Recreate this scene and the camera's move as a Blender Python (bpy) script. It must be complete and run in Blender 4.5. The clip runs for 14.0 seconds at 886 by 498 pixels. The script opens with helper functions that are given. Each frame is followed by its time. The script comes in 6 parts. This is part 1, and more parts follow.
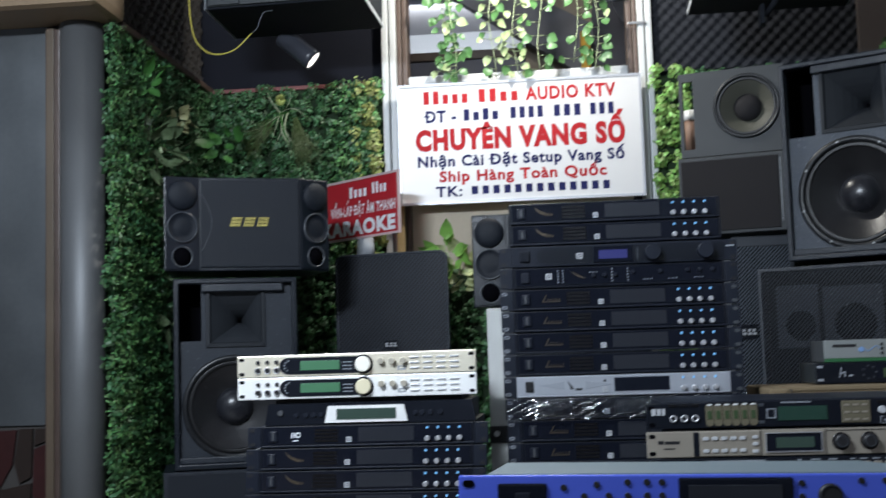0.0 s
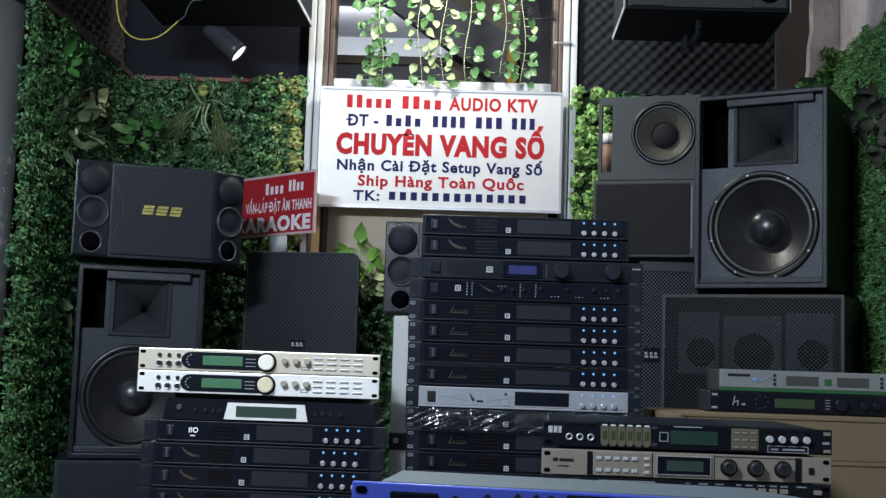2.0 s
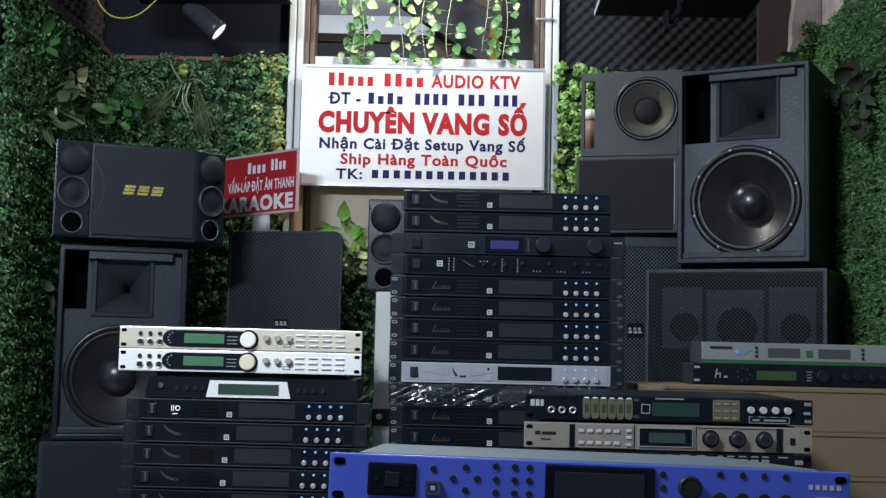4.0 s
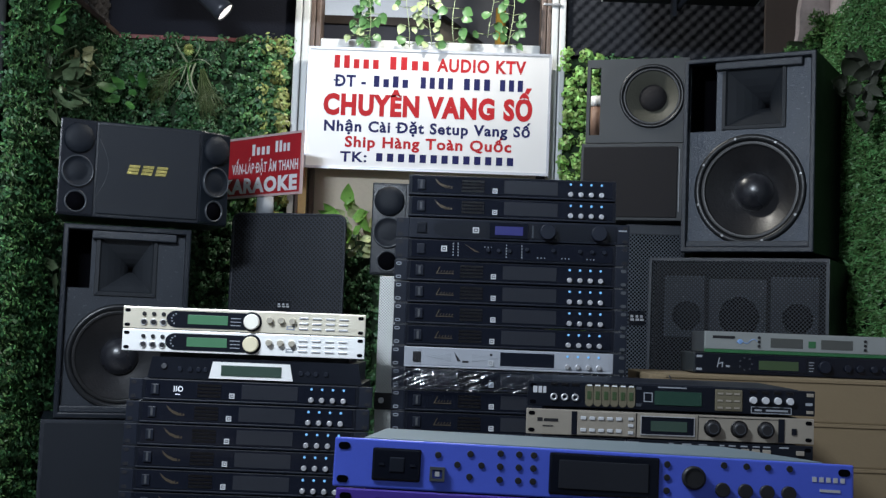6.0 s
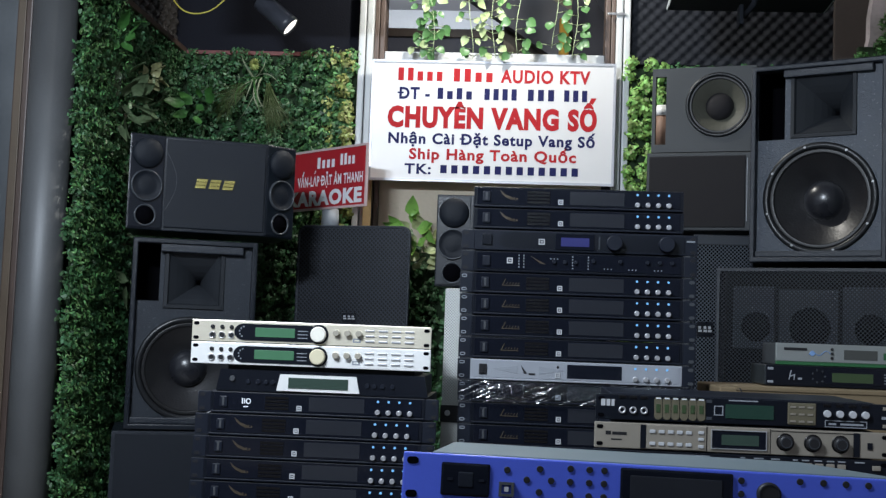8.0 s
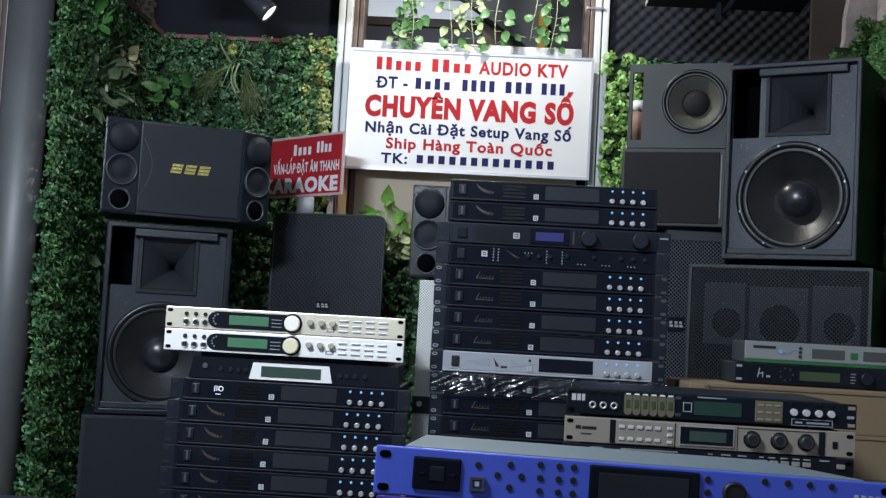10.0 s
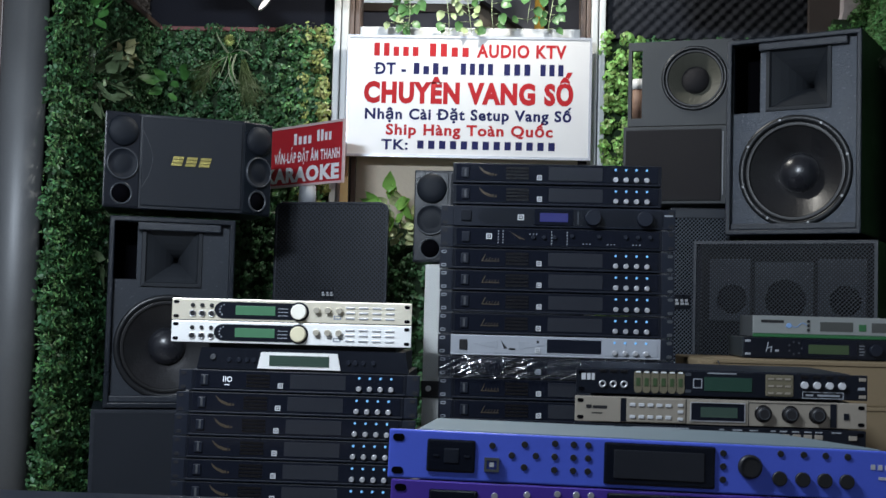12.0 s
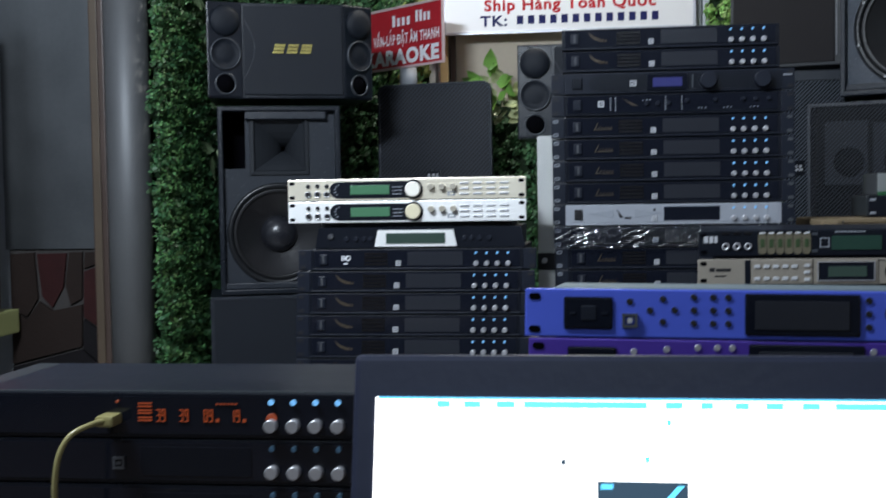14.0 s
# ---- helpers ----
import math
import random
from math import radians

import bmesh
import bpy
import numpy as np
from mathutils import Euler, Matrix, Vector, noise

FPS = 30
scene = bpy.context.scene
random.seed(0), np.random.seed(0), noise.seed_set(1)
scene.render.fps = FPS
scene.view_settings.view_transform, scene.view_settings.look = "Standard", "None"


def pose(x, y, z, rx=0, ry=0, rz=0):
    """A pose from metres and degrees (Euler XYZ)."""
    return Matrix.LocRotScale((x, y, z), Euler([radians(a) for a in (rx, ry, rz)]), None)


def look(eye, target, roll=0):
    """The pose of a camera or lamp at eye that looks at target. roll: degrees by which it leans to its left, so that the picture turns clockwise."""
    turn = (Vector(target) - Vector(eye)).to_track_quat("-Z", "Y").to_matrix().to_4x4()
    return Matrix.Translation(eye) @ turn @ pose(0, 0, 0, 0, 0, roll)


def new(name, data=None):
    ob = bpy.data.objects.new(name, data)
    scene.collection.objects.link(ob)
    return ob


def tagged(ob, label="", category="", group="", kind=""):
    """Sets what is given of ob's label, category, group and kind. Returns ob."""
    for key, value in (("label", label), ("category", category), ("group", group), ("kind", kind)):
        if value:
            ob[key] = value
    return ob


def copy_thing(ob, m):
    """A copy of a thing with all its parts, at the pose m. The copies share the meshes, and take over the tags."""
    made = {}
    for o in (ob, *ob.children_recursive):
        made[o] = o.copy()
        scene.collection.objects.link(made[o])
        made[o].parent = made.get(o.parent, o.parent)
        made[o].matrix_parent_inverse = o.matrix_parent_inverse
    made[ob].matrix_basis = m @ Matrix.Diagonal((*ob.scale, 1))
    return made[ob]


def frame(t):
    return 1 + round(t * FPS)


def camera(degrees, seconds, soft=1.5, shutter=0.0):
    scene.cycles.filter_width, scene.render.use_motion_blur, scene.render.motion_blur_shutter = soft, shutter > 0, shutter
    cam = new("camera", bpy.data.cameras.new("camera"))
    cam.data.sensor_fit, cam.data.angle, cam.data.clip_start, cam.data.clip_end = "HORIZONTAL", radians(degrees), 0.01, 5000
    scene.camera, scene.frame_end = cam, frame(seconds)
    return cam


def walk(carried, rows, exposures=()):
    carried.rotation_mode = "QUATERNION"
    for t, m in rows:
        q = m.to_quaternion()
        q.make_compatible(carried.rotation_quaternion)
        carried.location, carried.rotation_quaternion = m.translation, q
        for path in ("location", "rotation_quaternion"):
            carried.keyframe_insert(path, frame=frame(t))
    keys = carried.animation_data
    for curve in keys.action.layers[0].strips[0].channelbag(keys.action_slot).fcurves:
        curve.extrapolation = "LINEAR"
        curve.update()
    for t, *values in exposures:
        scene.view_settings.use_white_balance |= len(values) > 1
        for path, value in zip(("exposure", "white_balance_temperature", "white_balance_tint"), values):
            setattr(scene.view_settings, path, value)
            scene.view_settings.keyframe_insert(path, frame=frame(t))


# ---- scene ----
cam = camera(41.4, 14.0, 1.35, 0.5)
PATH = [
    (0, (0.207, -0.078, 1.064), (0.008, 1.904, 1.249), -1.8),
    (0.5, (0.216, -0.089, 1.065), (0.107, 1.896, 1.285), -0.6),
    (1, (0.215, -0.09, 1.065), (0.147, 1.897, 1.282), 0.5),
    (1.5, (0.208, -0.089, 1.067), (0.148, 1.899, 1.282), 2.1),
    (2, (0.212, -0.091, 1.067), (0.159, 1.899, 1.261), 1.9),
    (2.5, (0.215, -0.09, 1.065), (0.173, 1.899, 1.264), 1.5),
    (3, (0.214, -0.086, 1.063), (0.176, 1.904, 1.262), 1.5),
    (3.5, (0.216, -0.088, 1.062), (0.183, 1.905, 1.237), 1.6),
    (4, (0.221, -0.084, 1.058), (0.193, 1.909, 1.219), 1.3),
    (6.5, (0.214, -0.084, 1.061), (0.184, 1.911, 1.19), 2.3),
    (7, (0.213, -0.081, 1.059), (0.174, 1.914, 1.186), 1.7),
    (7.5, (0.204, -0.077, 1.062), (0.091, 1.915, 1.201), 2.3),
    (8, (0.211, -0.078, 1.063), (0.072, 1.911, 1.211), 2.1),
    (10.5, (0.209, -0.091, 1.071), (0.123, 1.903, 1.199), 3.3),
    (11, (0.209, -0.089, 1.07), (0.134, 1.905, 1.201), 3.0),
    (11.5, (0.207, -0.082, 1.066), (0.122, 1.913, 1.184), 2.8),
    (12, (0.204, -0.084, 1.066), (0.107, 1.911, 1.172), 1.5),
    (12.5, (0.186, -0.08, 1.061), (0.049, 1.915, 1.075), 1.4),
    (13, (0.188, -0.08, 1.061), (0.0, 1.911, 1.041), 0.7),
    (13.5, (0.187, -0.078, 1.059), (-0.015, 1.911, 1.025), 0.5),
    (14, (0.173, -0.075, 1.042), (-0.09, 1.906, 0.952), -0.9),
]
walk(cam, [(t, look(eye, target, roll)) for t, eye, target, roll in PATH],
     [(t, e + 0.06) for t, e in ((0.0, 0.2), (0.6, 0.14), (2.0, 0.03), (4.0, 0.05), (6.5, 0.12), (8.0, 0.10), (10.5, 0.12), (12.0, 0.10), (12.7, 0.24), (13.2, 0.24), (14.0, 0.08))])

# ---- light ----
world = bpy.data.worlds.new("world")
scene.world = world
world.use_nodes = True
world.node_tree.nodes["Background"].inputs[0].default_value = (0.5, 0.6, 0.8, 1)
world.node_tree.nodes["Background"].inputs[1].default_value = 0.05


def area_lamp(name, m, sx, sy, watts, colour):
    data = bpy.data.lights.new(name, "AREA")
    data.shape, data.size, data.size_y, data.energy, data.color = "RECTANGLE", sx, sy, watts, colour
    ob = new(name, data)
    ob.matrix_world = m
    return ob


def bulb_lamp(name, place, radius, watts, colour):
    data = bpy.data.lights.new(name, "POINT")
    data.shadow_soft_size, data.energy, data.color = radius, watts, colour
    ob = new(name, data)
    ob.location = place
    return ob


# one ceiling tube over the desk, an added fill from behind the camera, a bulb over the window, a lamp in the room
# behind, the clip-on spot
area_lamp("ceiling_tube_light", look((-0.92, 0.62, 2.55), (-0.45, 3.6, 1.15)), 0.6, 0.12, 88, (0.78, 0.88, 1.0))
# weak bluish fill added behind the camera to lift the blacks
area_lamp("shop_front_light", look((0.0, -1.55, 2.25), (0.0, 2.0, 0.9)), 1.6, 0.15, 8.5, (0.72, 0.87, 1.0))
bulb_lamp("window_bulb_light", (0.06, 4.14, 2.72), 0.035, 35, (1.0, 0.98, 0.90))
area_lamp("back_room_light", look((-0.35, 5.98, 2.86), (-0.35, 6.6, 2.72)), 0.9, 0.12, 6.5, (0.92, 0.96, 1.0))
spot = bpy.data.lights.new("spot_light", "SPOT")
spot.energy, spot.spot_size, spot.spot_blend, spot.shadow_soft_size, spot.color = 6, radians(50), 0.5, 0.03, (1, 0.97, 0.9)
spot_ob = new("spot_light", spot)
spot_ob.matrix_world = look((-0.700, 4.295, 2.212), (-0.2, 3.9, 1.4))


# ---- materials ----
def mat(name, base, rough=0.5, metal=0.0, vary=0.15, scale=8.0, grain=120.0, bump=0.1, island=0.0, coat=0.0, dust=0.0, specks=0.0, spec=0.5):
    m = bpy.data.materials.new(name)
    m.use_nodes = True
    nt = m.node_tree
    b = nt.nodes["Principled BSDF"]
    tc = nt.nodes.new("ShaderNodeTexCoord")
    n1 = nt.nodes.new("ShaderNodeTexNoise")
    n1.inputs["Scale"].default_value, n1.inputs["Detail"].default_value = scale, 5
    n2 = nt.nodes.new("ShaderNodeTexNoise")
    n2.inputs["Scale"].default_value, n2.inputs["Detail"].default_value = grain, 3
    nt.links.new(tc.outputs["Object"], n1.inputs["Vector"])
    nt.links.new(tc.outputs["Object"], n2.inputs["Vector"])
    mix = nt.nodes.new("ShaderNodeMix")
    mix.data_type = "RGBA"
    lo = tuple(c * (1 - vary) for c in base)
    hi = tuple(min(1, c * (1 + vary) + dust * 0.06) for c in base)
    mix.inputs[6].default_value, mix.inputs[7].default_value = (*lo, 1), (*hi, 1)
    avg = nt.nodes.new("ShaderNodeMath")
    avg.operation = "MULTIPLY_ADD"
    nt.links.new(n1.outputs["Fac"], avg.inputs[0])
    avg.inputs[1].default_value = 0.75
    half = nt.nodes.new("ShaderNodeMath")
    half.operation = "MULTIPLY"
    half.inputs[1].default_value = 0.3
    nt.links.new(n2.outputs["Fac"], half.inputs[0])
    nt.links.new(half.outputs[0], avg.inputs[2])
    nt.links.new(avg.outputs[0], mix.inputs[0])
    col = mix.outputs[2]
    if island:
        geo = nt.nodes.new("ShaderNodeNewGeometry")
        hsv = nt.nodes.new("ShaderNodeHueSaturation")
        val = nt.nodes.new("ShaderNodeMapRange")
        val.inputs[3].default_value, val.inputs[4].default_value = 1 - island, 1 + island
        hue = nt.nodes.new("ShaderNodeMapRange")
        hue.inputs[3].default_value, hue.inputs[4].default_value = 0.5 - 0.03, 0.5 + 0.02
        nt.links.new(geo.outputs["Random Per Island"], val.inputs[0])
        nt.links.new(geo.outputs["Random Per Island"], hue.inputs[0])
        nt.links.new(val.outputs[0], hsv.inputs["Value"])
        nt.links.new(hue.outputs[0], hsv.inputs["Hue"])
        nt.links.new(col, hsv.inputs["Color"])
        col = hsv.outputs[0]
    if specks:
        n3 = nt.nodes.new("ShaderNodeTexNoise")
        n3.inputs["Scale"].default_value, n3.inputs["Detail"].default_value = 95, 4
        nt.links.new(tc.outputs["Object"], n3.inputs["Vector"])
        gate = nt.nodes.new("ShaderNodeMapRange")
        gate.inputs[1].default_value, gate.inputs[2].default_value, gate.inputs[4].default_value = 0.63, 0.70, specks
        nt.links.new(n3.outputs["Fac"], gate.inputs[0])
        wear = nt.nodes.new("ShaderNodeMix")
        wear.data_type = "RGBA"
        wear.inputs[7].default_value = (0.24, 0.25, 0.27, 1)
        nt.links.new(gate.outputs[0], wear.inputs[0])
        nt.links.new(col, wear.inputs[6])
        col = wear.outputs[2]
    nt.links.new(col, b.inputs["Base Color"])
    rr = nt.nodes.new("ShaderNodeMapRange")
    rr.inputs[3].default_value, rr.inputs[4].default_value = max(0.03, rough - 0.1), min(1, rough + 0.1)
    nt.links.new(n1.outputs["Fac"], rr.inputs[0])
    nt.links.new(rr.outputs[0], b.inputs["Roughness"])
    b.inputs["Metallic"].default_value = metal
    b.inputs["Specular IOR Level"].default_value = spec
    b.inputs["Coat Weight"].default_value = coat
    b.inputs["Coat Roughness"].default_value = 0.12
    if bump:
        bp = nt.nodes.new("ShaderNodeBump")
        bp.inputs["Strength"].default_value, bp.inputs["Distance"].default_value = bump, 0.004
        nt.links.new(n2.outputs["Fac"], bp.inputs["Height"])
        nt.links.new(bp.outputs[0], b.inputs["Normal"])
    return m


def glow(name, colour, strength, base=(0.02, 0.02, 0.02)):
    m = mat(name, base, 0.25, bump=0)
    b = m.node_tree.nodes["Principled BSDF"]
    b.inputs["Emission Color"].default_value, b.inputs["Emission Strength"].default_value = (*colour, 1), strength
    return m


def perforated(name, face, hole, pitch, rough=0.45, metal=0.0, radius=0.36, open_holes=False, spec=0.5):
    """Punched sheet: round holes in staggered rows."""
    m = mat(name, face, rough, metal, bump=0.05, spec=spec)
    nt = m.node_tree
    b = nt.nodes["Principled BSDF"]
    old = b.inputs["Base Color"].links[0].from_socket
    tc = nt.nodes.new("ShaderNodeTexCoord")
    mp = nt.nodes.new("ShaderNodeMapping")
    mp.inputs["Rotation"].default_value = (0, radians(45), 0)
    mp.inputs["Scale"].default_value = (1 / pitch, 0.0, 1 / pitch)
    vo = nt.nodes.new("ShaderNodeTexVoronoi")
    vo.inputs["Scale"].default_value, vo.inputs["Randomness"].default_value = 1.0, 0.0
    nt.links.new(tc.outputs["Object"], mp.inputs[0])
    nt.links.new(mp.outputs[0], vo.inputs["Vector"])
    st = nt.nodes.new("ShaderNodeMapRange")
    st.inputs[1].default_value, st.inputs[2].default_value = radius - 0.06, radius + 0.06
    nt.links.new(vo.outputs["Distance"], st.inputs[0])
    mx = nt.nodes.new("ShaderNodeMix")
    mx.data_type = "RGBA"
    mx.inputs[6].default_value = (*hole, 1)
    nt.links.new(st.outputs[0], mx.inputs[0])
    nt.links.new(old, mx.inputs[7])
    nt.links.new(mx.outputs[2], b.inputs["Base Color"])
    bp = nt.nodes.new("ShaderNodeBump")
    bp.inputs["Strength"].default_value, bp.inputs["Distance"].default_value = 0.6, 0.002
    nt.links.new(st.outputs[0], bp.inputs["Height"])
    nt.links.new(bp.outputs[0], b.inputs["Normal"])
    if open_holes:
        clear = nt.nodes.new("ShaderNodeBsdfTransparent")
        both = nt.nodes.new("ShaderNodeMixShader")
        nt.links.new(st.outputs[0], both.inputs[0])
        nt.links.new(clear.outputs[0], both.inputs[1])
        nt.links.new(b.outputs[0], both.inputs[2])
        nt.links.new(both.outputs[0], nt.nodes["Material Output"].inputs["Surface"])
    return m


M_BLACK = mat("black_textured_paint", (0.011, 0.015, 0.023), 0.4, vary=0.3, scale=14, grain=300, bump=0.35, specks=0.10, spec=0.42)
M_BAFFLE = mat("worn_charcoal_paint", (0.026, 0.037, 0.056), 0.4, vary=0.45, scale=9, grain=220, bump=0.45, dust=0.2, specks=0.4, spec=0.42)
M_BAFFLE_DARK = mat("dark_charcoal_paint", (0.017, 0.022, 0.031), 0.5, vary=0.35, scale=9, grain=220, bump=0.2, dust=0.1, specks=0.15, spec=0.3)
M_SATIN = mat("black_satin_vinyl", (0.008, 0.011, 0.017), 0.3, vary=0.2, scale=5, grain=400, bump=0.12, spec=0.5)
M_CLOTH = mat("black_speaker_cloth", (0.0095, 0.0125, 0.0185), 0.5, vary=0.2, grain=600, bump=0.3, spec=0.22)
M_GREY_BOX = mat("dark_grey_cabinet_paint", (0.036, 0.040, 0.044), 0.55, vary=0.15, grain=200, bump=0.15, spec=0.35)
M_GREY_CLOTH = mat("brown_black_grille_cloth", (0.019, 0.018, 0.020), 0.85, vary=0.15, grain=500, bump=0.25, spec=0.25)
M_RUBBER = mat("black_rubber", (0.015, 0.015, 0.017), 0.45, vary=0.2, bump=0.05, spec=0.3)
M_MATTE = mat("black_matte_board", (0.012, 0.014, 0.019), 0.85, vary=0.3, scale=10, grain=200, bump=0.3, spec=0.15)
M_RIM = mat("dull_grey_plastic_ring", (0.044, 0.050, 0.060), 0.35, bump=0.02)
M_SIDE = mat("grey_steel_side", (0.06, 0.066, 0.072), 0.45, 0.2, vary=0.25, scale=10, bump=0.03)
# shade inside ports, throats and holes, put into a near-black colour
M_VOID = mat("painted_hollow_shade", (0.003, 0.003, 0.004), 0.9, bump=0, spec=0.0)
M_CONE = mat("paper_cone_black", (0.014, 0.014, 0.016), 0.36, vary=0.3, scale=20, bump=0.2)
M_CONE_TAN = mat("paper_cone_grey_brown", (0.062, 0.062, 0.048), 0.6, vary=0.2, bump=0.2)
M_HORN = mat("dusty_black_horn_plastic", (0.020, 0.023, 0.028), 0.6, vary=0.3, scale=14, grain=200, bump=0.1, spec=0.25)
M_SURROUND = mat("glossy_black_surround", (0.007, 0.007, 0.008), 0.38, vary=0.2, bump=0.03, spec=0.4)
M_BASKET = mat("black_basket_paint", (0.009, 0.010, 0.012), 0.35, vary=0.3, bump=0.05, spec=0.35)
M_SWITCH = mat("dull_rocker_plastic", (0.055, 0.058, 0.064), 0.4, vary=0.3, bump=0.03)
M_CAP = mat("dust_cap_lacquer", (0.016, 0.017, 0.022), 0.3, bump=0.02)
M_STEEL = mat("bare_steel", (0.55, 0.55, 0.56), 0.35, 1.0, bump=0.03)
M_BOLT = mat("dull_zinc_bolt", (0.22, 0.225, 0.23), 0.45, 0.7, bump=0.03)
M_FACE = mat("black_anodised_face", (0.005, 0.0065, 0.011), 0.3, vary=0.25, bump=0.01, spec=0.32)
M_GLOSS = mat("black_acrylic", (0.006, 0.0075, 0.013), 0.12, vary=0.2, bump=0.0, spec=0.4)
M_EAR = mat("dark_rack_metal", (0.007, 0.0095, 0.017), 0.4, vary=0.2, bump=0.03, spec=0.3)
M_LCD_OFF = mat("dark_display_glass", (0.021, 0.023, 0.029), 0.16, vary=0.2, bump=0.0)
M_VENT = mat("brown_black_vent", (0.006, 0.0055, 0.006), 0.3, vary=0.3, bump=0.2, spec=0.3)
M_GOLD_PRINT = mat("gold_print", (0.085, 0.066, 0.045), 0.4, 0.5, bump=0.0)
M_WHITE_PRINT = mat("white_print", (0.75, 0.77, 0.8), 0.5, bump=0.0)
M_PALE_PRINT = mat("pale_grey_print", (0.42, 0.43, 0.45), 0.5, bump=0.0)
M_GREY_PRINT = mat("grey_print", (0.25, 0.27, 0.3), 0.5, bump=0.0)
M_KNOB_SILVER = mat("brushed_silver_knob", (0.50, 0.50, 0.52), 0.35, 0.6, bump=0.05)
M_SILVER = mat("silver_paint", (0.27, 0.29, 0.285), 0.38, 0.35, vary=0.06, grain=400, bump=0.05)
M_PALE_GOLD = mat("champagne_anodised", (0.93, 0.86, 0.70), 0.33, 0.6, vary=0.05, grain=400, bump=0.05)
M_PALE_SILVER = mat("pale_silver_anodised", (0.92, 0.92, 0.90), 0.38, 0.35, vary=0.05, grain=400, bump=0.05)
M_BRASS = mat("dull_nickel_knob", (0.62, 0.57, 0.47), 0.32, 0.6, bump=0.05)
M_CREAM_KNOB = mat("cream_knob", (0.66, 0.6, 0.42), 0.4, vary=0.08, bump=0.03)
M_CHAMPAGNE = mat("worn_champagne_face", (0.30, 0.27, 0.225), 0.45, 0.35, vary=0.15, grain=300, bump=0.02)
M_OLIVE_PAD = mat("olive_champagne_plastic", (0.115, 0.102, 0.068), 0.4, vary=0.2, bump=0.02)
M_DIM_LCD = mat("unlit_grey_lcd", (0.062, 0.066, 0.062), 0.25, bump=0)
M_GREEN_LCD = glow("green_lcd", (0.07, 0.28, 0.14), 0.17, (0.05, 0.12, 0.07))
M_TEAL_LCD = glow("dim_green_lcd", (0.010, 0.06, 0.042), 0.10, (0.016, 0.036, 0.028))
M_OLIVE_LCD = mat("olive_lcd", (0.040, 0.066, 0.030), 0.3, bump=0)
M_GREY_LCD = mat("grey_green_lcd", (0.036, 0.060, 0.048), 0.25, bump=0)
M_BLUE_LCD = glow("blue_lcd", (0.015, 0.02, 0.24), 0.5)
M_LED = glow("blue_led", (0.16, 0.45, 0.85), 1.0)
M_LED_TEAL = glow("teal_led", (0.05, 0.6, 0.55), 0.7)
M_LED_OFF = mat("unlit_blue_lens", (0.06, 0.13, 0.2), 0.3, bump=0)
M_ORANGE = glow("orange_digits", (1.0, 0.16, 0.03), 0.19)
M_BLUE = mat("blue_anodised_face", (0.080, 0.130, 0.68), 0.36, 0.2, vary=0.12, scale=10, grain=350, bump=0.015)
M_PURPLE = mat("purple_anodised_face", (0.07, 0.035, 0.32), 0.35, 0.2, vary=0.15, grain=350, bump=0.015)
M_GALV = mat("dusty_grey_blue_lid", (0.13, 0.175, 0.20), 0.55, 0.3, vary=0.15, scale=4, grain=260, bump=0.04)
M_DARK_LID = mat("dark_painted_lid", (0.030, 0.036, 0.040), 0.38, 0.2, vary=0.2, scale=4, grain=260, bump=0.03, spec=0.3)
M_SILVER_DULL = mat("dull_silver_face", (0.33, 0.35, 0.39), 0.42, 0.3, vary=0.08, grain=400, bump=0.02)
M_GREYGREEN = mat("green_stripe", (0.022, 0.105, 0.038), 0.45, bump=0.05)
M_CARD = mat("tan_cardboard", (0.18, 0.136, 0.082), 0.8, vary=0.12, scale=6, grain=160, bump=0.05, spec=0.2)
M_SIGN = mat("white_vinyl_sign", (0.69, 0.685, 0.685), 0.35, vary=0.03, scale=3, grain=8, bump=0.3)
M_RED_INK = mat("red_ink", (0.42, 0.017, 0.022), 0.6, vary=0.08, bump=0, spec=0.15)
M_NAVY_INK = mat("navy_ink", (0.013, 0.015, 0.085), 0.6, vary=0.08, bump=0, spec=0.15)
M_RED_SIGN = mat("red_vinyl_sign", (0.42, 0.02, 0.03), 0.4, vary=0.1, bump=0.05)
M_WHITE_PVC = mat("white_pvc_trim", (0.62, 0.64, 0.65), 0.4, vary=0.08, scale=5, bump=0.05)
M_BROWN_WOOD = mat("brown_window_wood", (0.115, 0.08, 0.066), 0.5, vary=0.3, scale=6, grain=90, bump=0.2)
M_JAMB = mat("dark_brown_timber", (0.055, 0.034, 0.026), 0.45, vary=0.35, scale=6, grain=90, bump=0.2)
M_TAN_WOOD = mat("tan_timber", (0.19, 0.13, 0.075), 0.55, vary=0.25, scale=6, grain=90, bump=0.2)
M_BEIGE = mat("beige_plaster", (0.53, 0.46, 0.36), 0.8, vary=0.15, scale=4, grain=60, bump=0.25)
M_PLASTER = mat("stained_pale_plaster", (0.44, 0.40, 0.42), 0.85, vary=0.85, scale=7, grain=38, bump=1.0, specks=0.7)
M_GREY_WALL = mat("grey_wall_paint", (0.34, 0.36, 0.39), 0.7, vary=0.12, scale=2, grain=80, bump=0.1)
M_DARK_PANEL = mat("dark_navy_panel", (0.0075, 0.0085, 0.014), 0.8, vary=0.25, scale=6, grain=120, bump=0.2, spec=0.15)
M_FOAM = mat("charcoal_acoustic_foam", (0.026, 0.028, 0.034), 0.9, vary=0.2, grain=300, bump=0.3, spec=0.08)
M_FOAM_BROWN = mat("brown_acoustic_foam", (0.02, 0.017, 0.016), 0.85, vary=0.25, grain=300, bump=0.3)
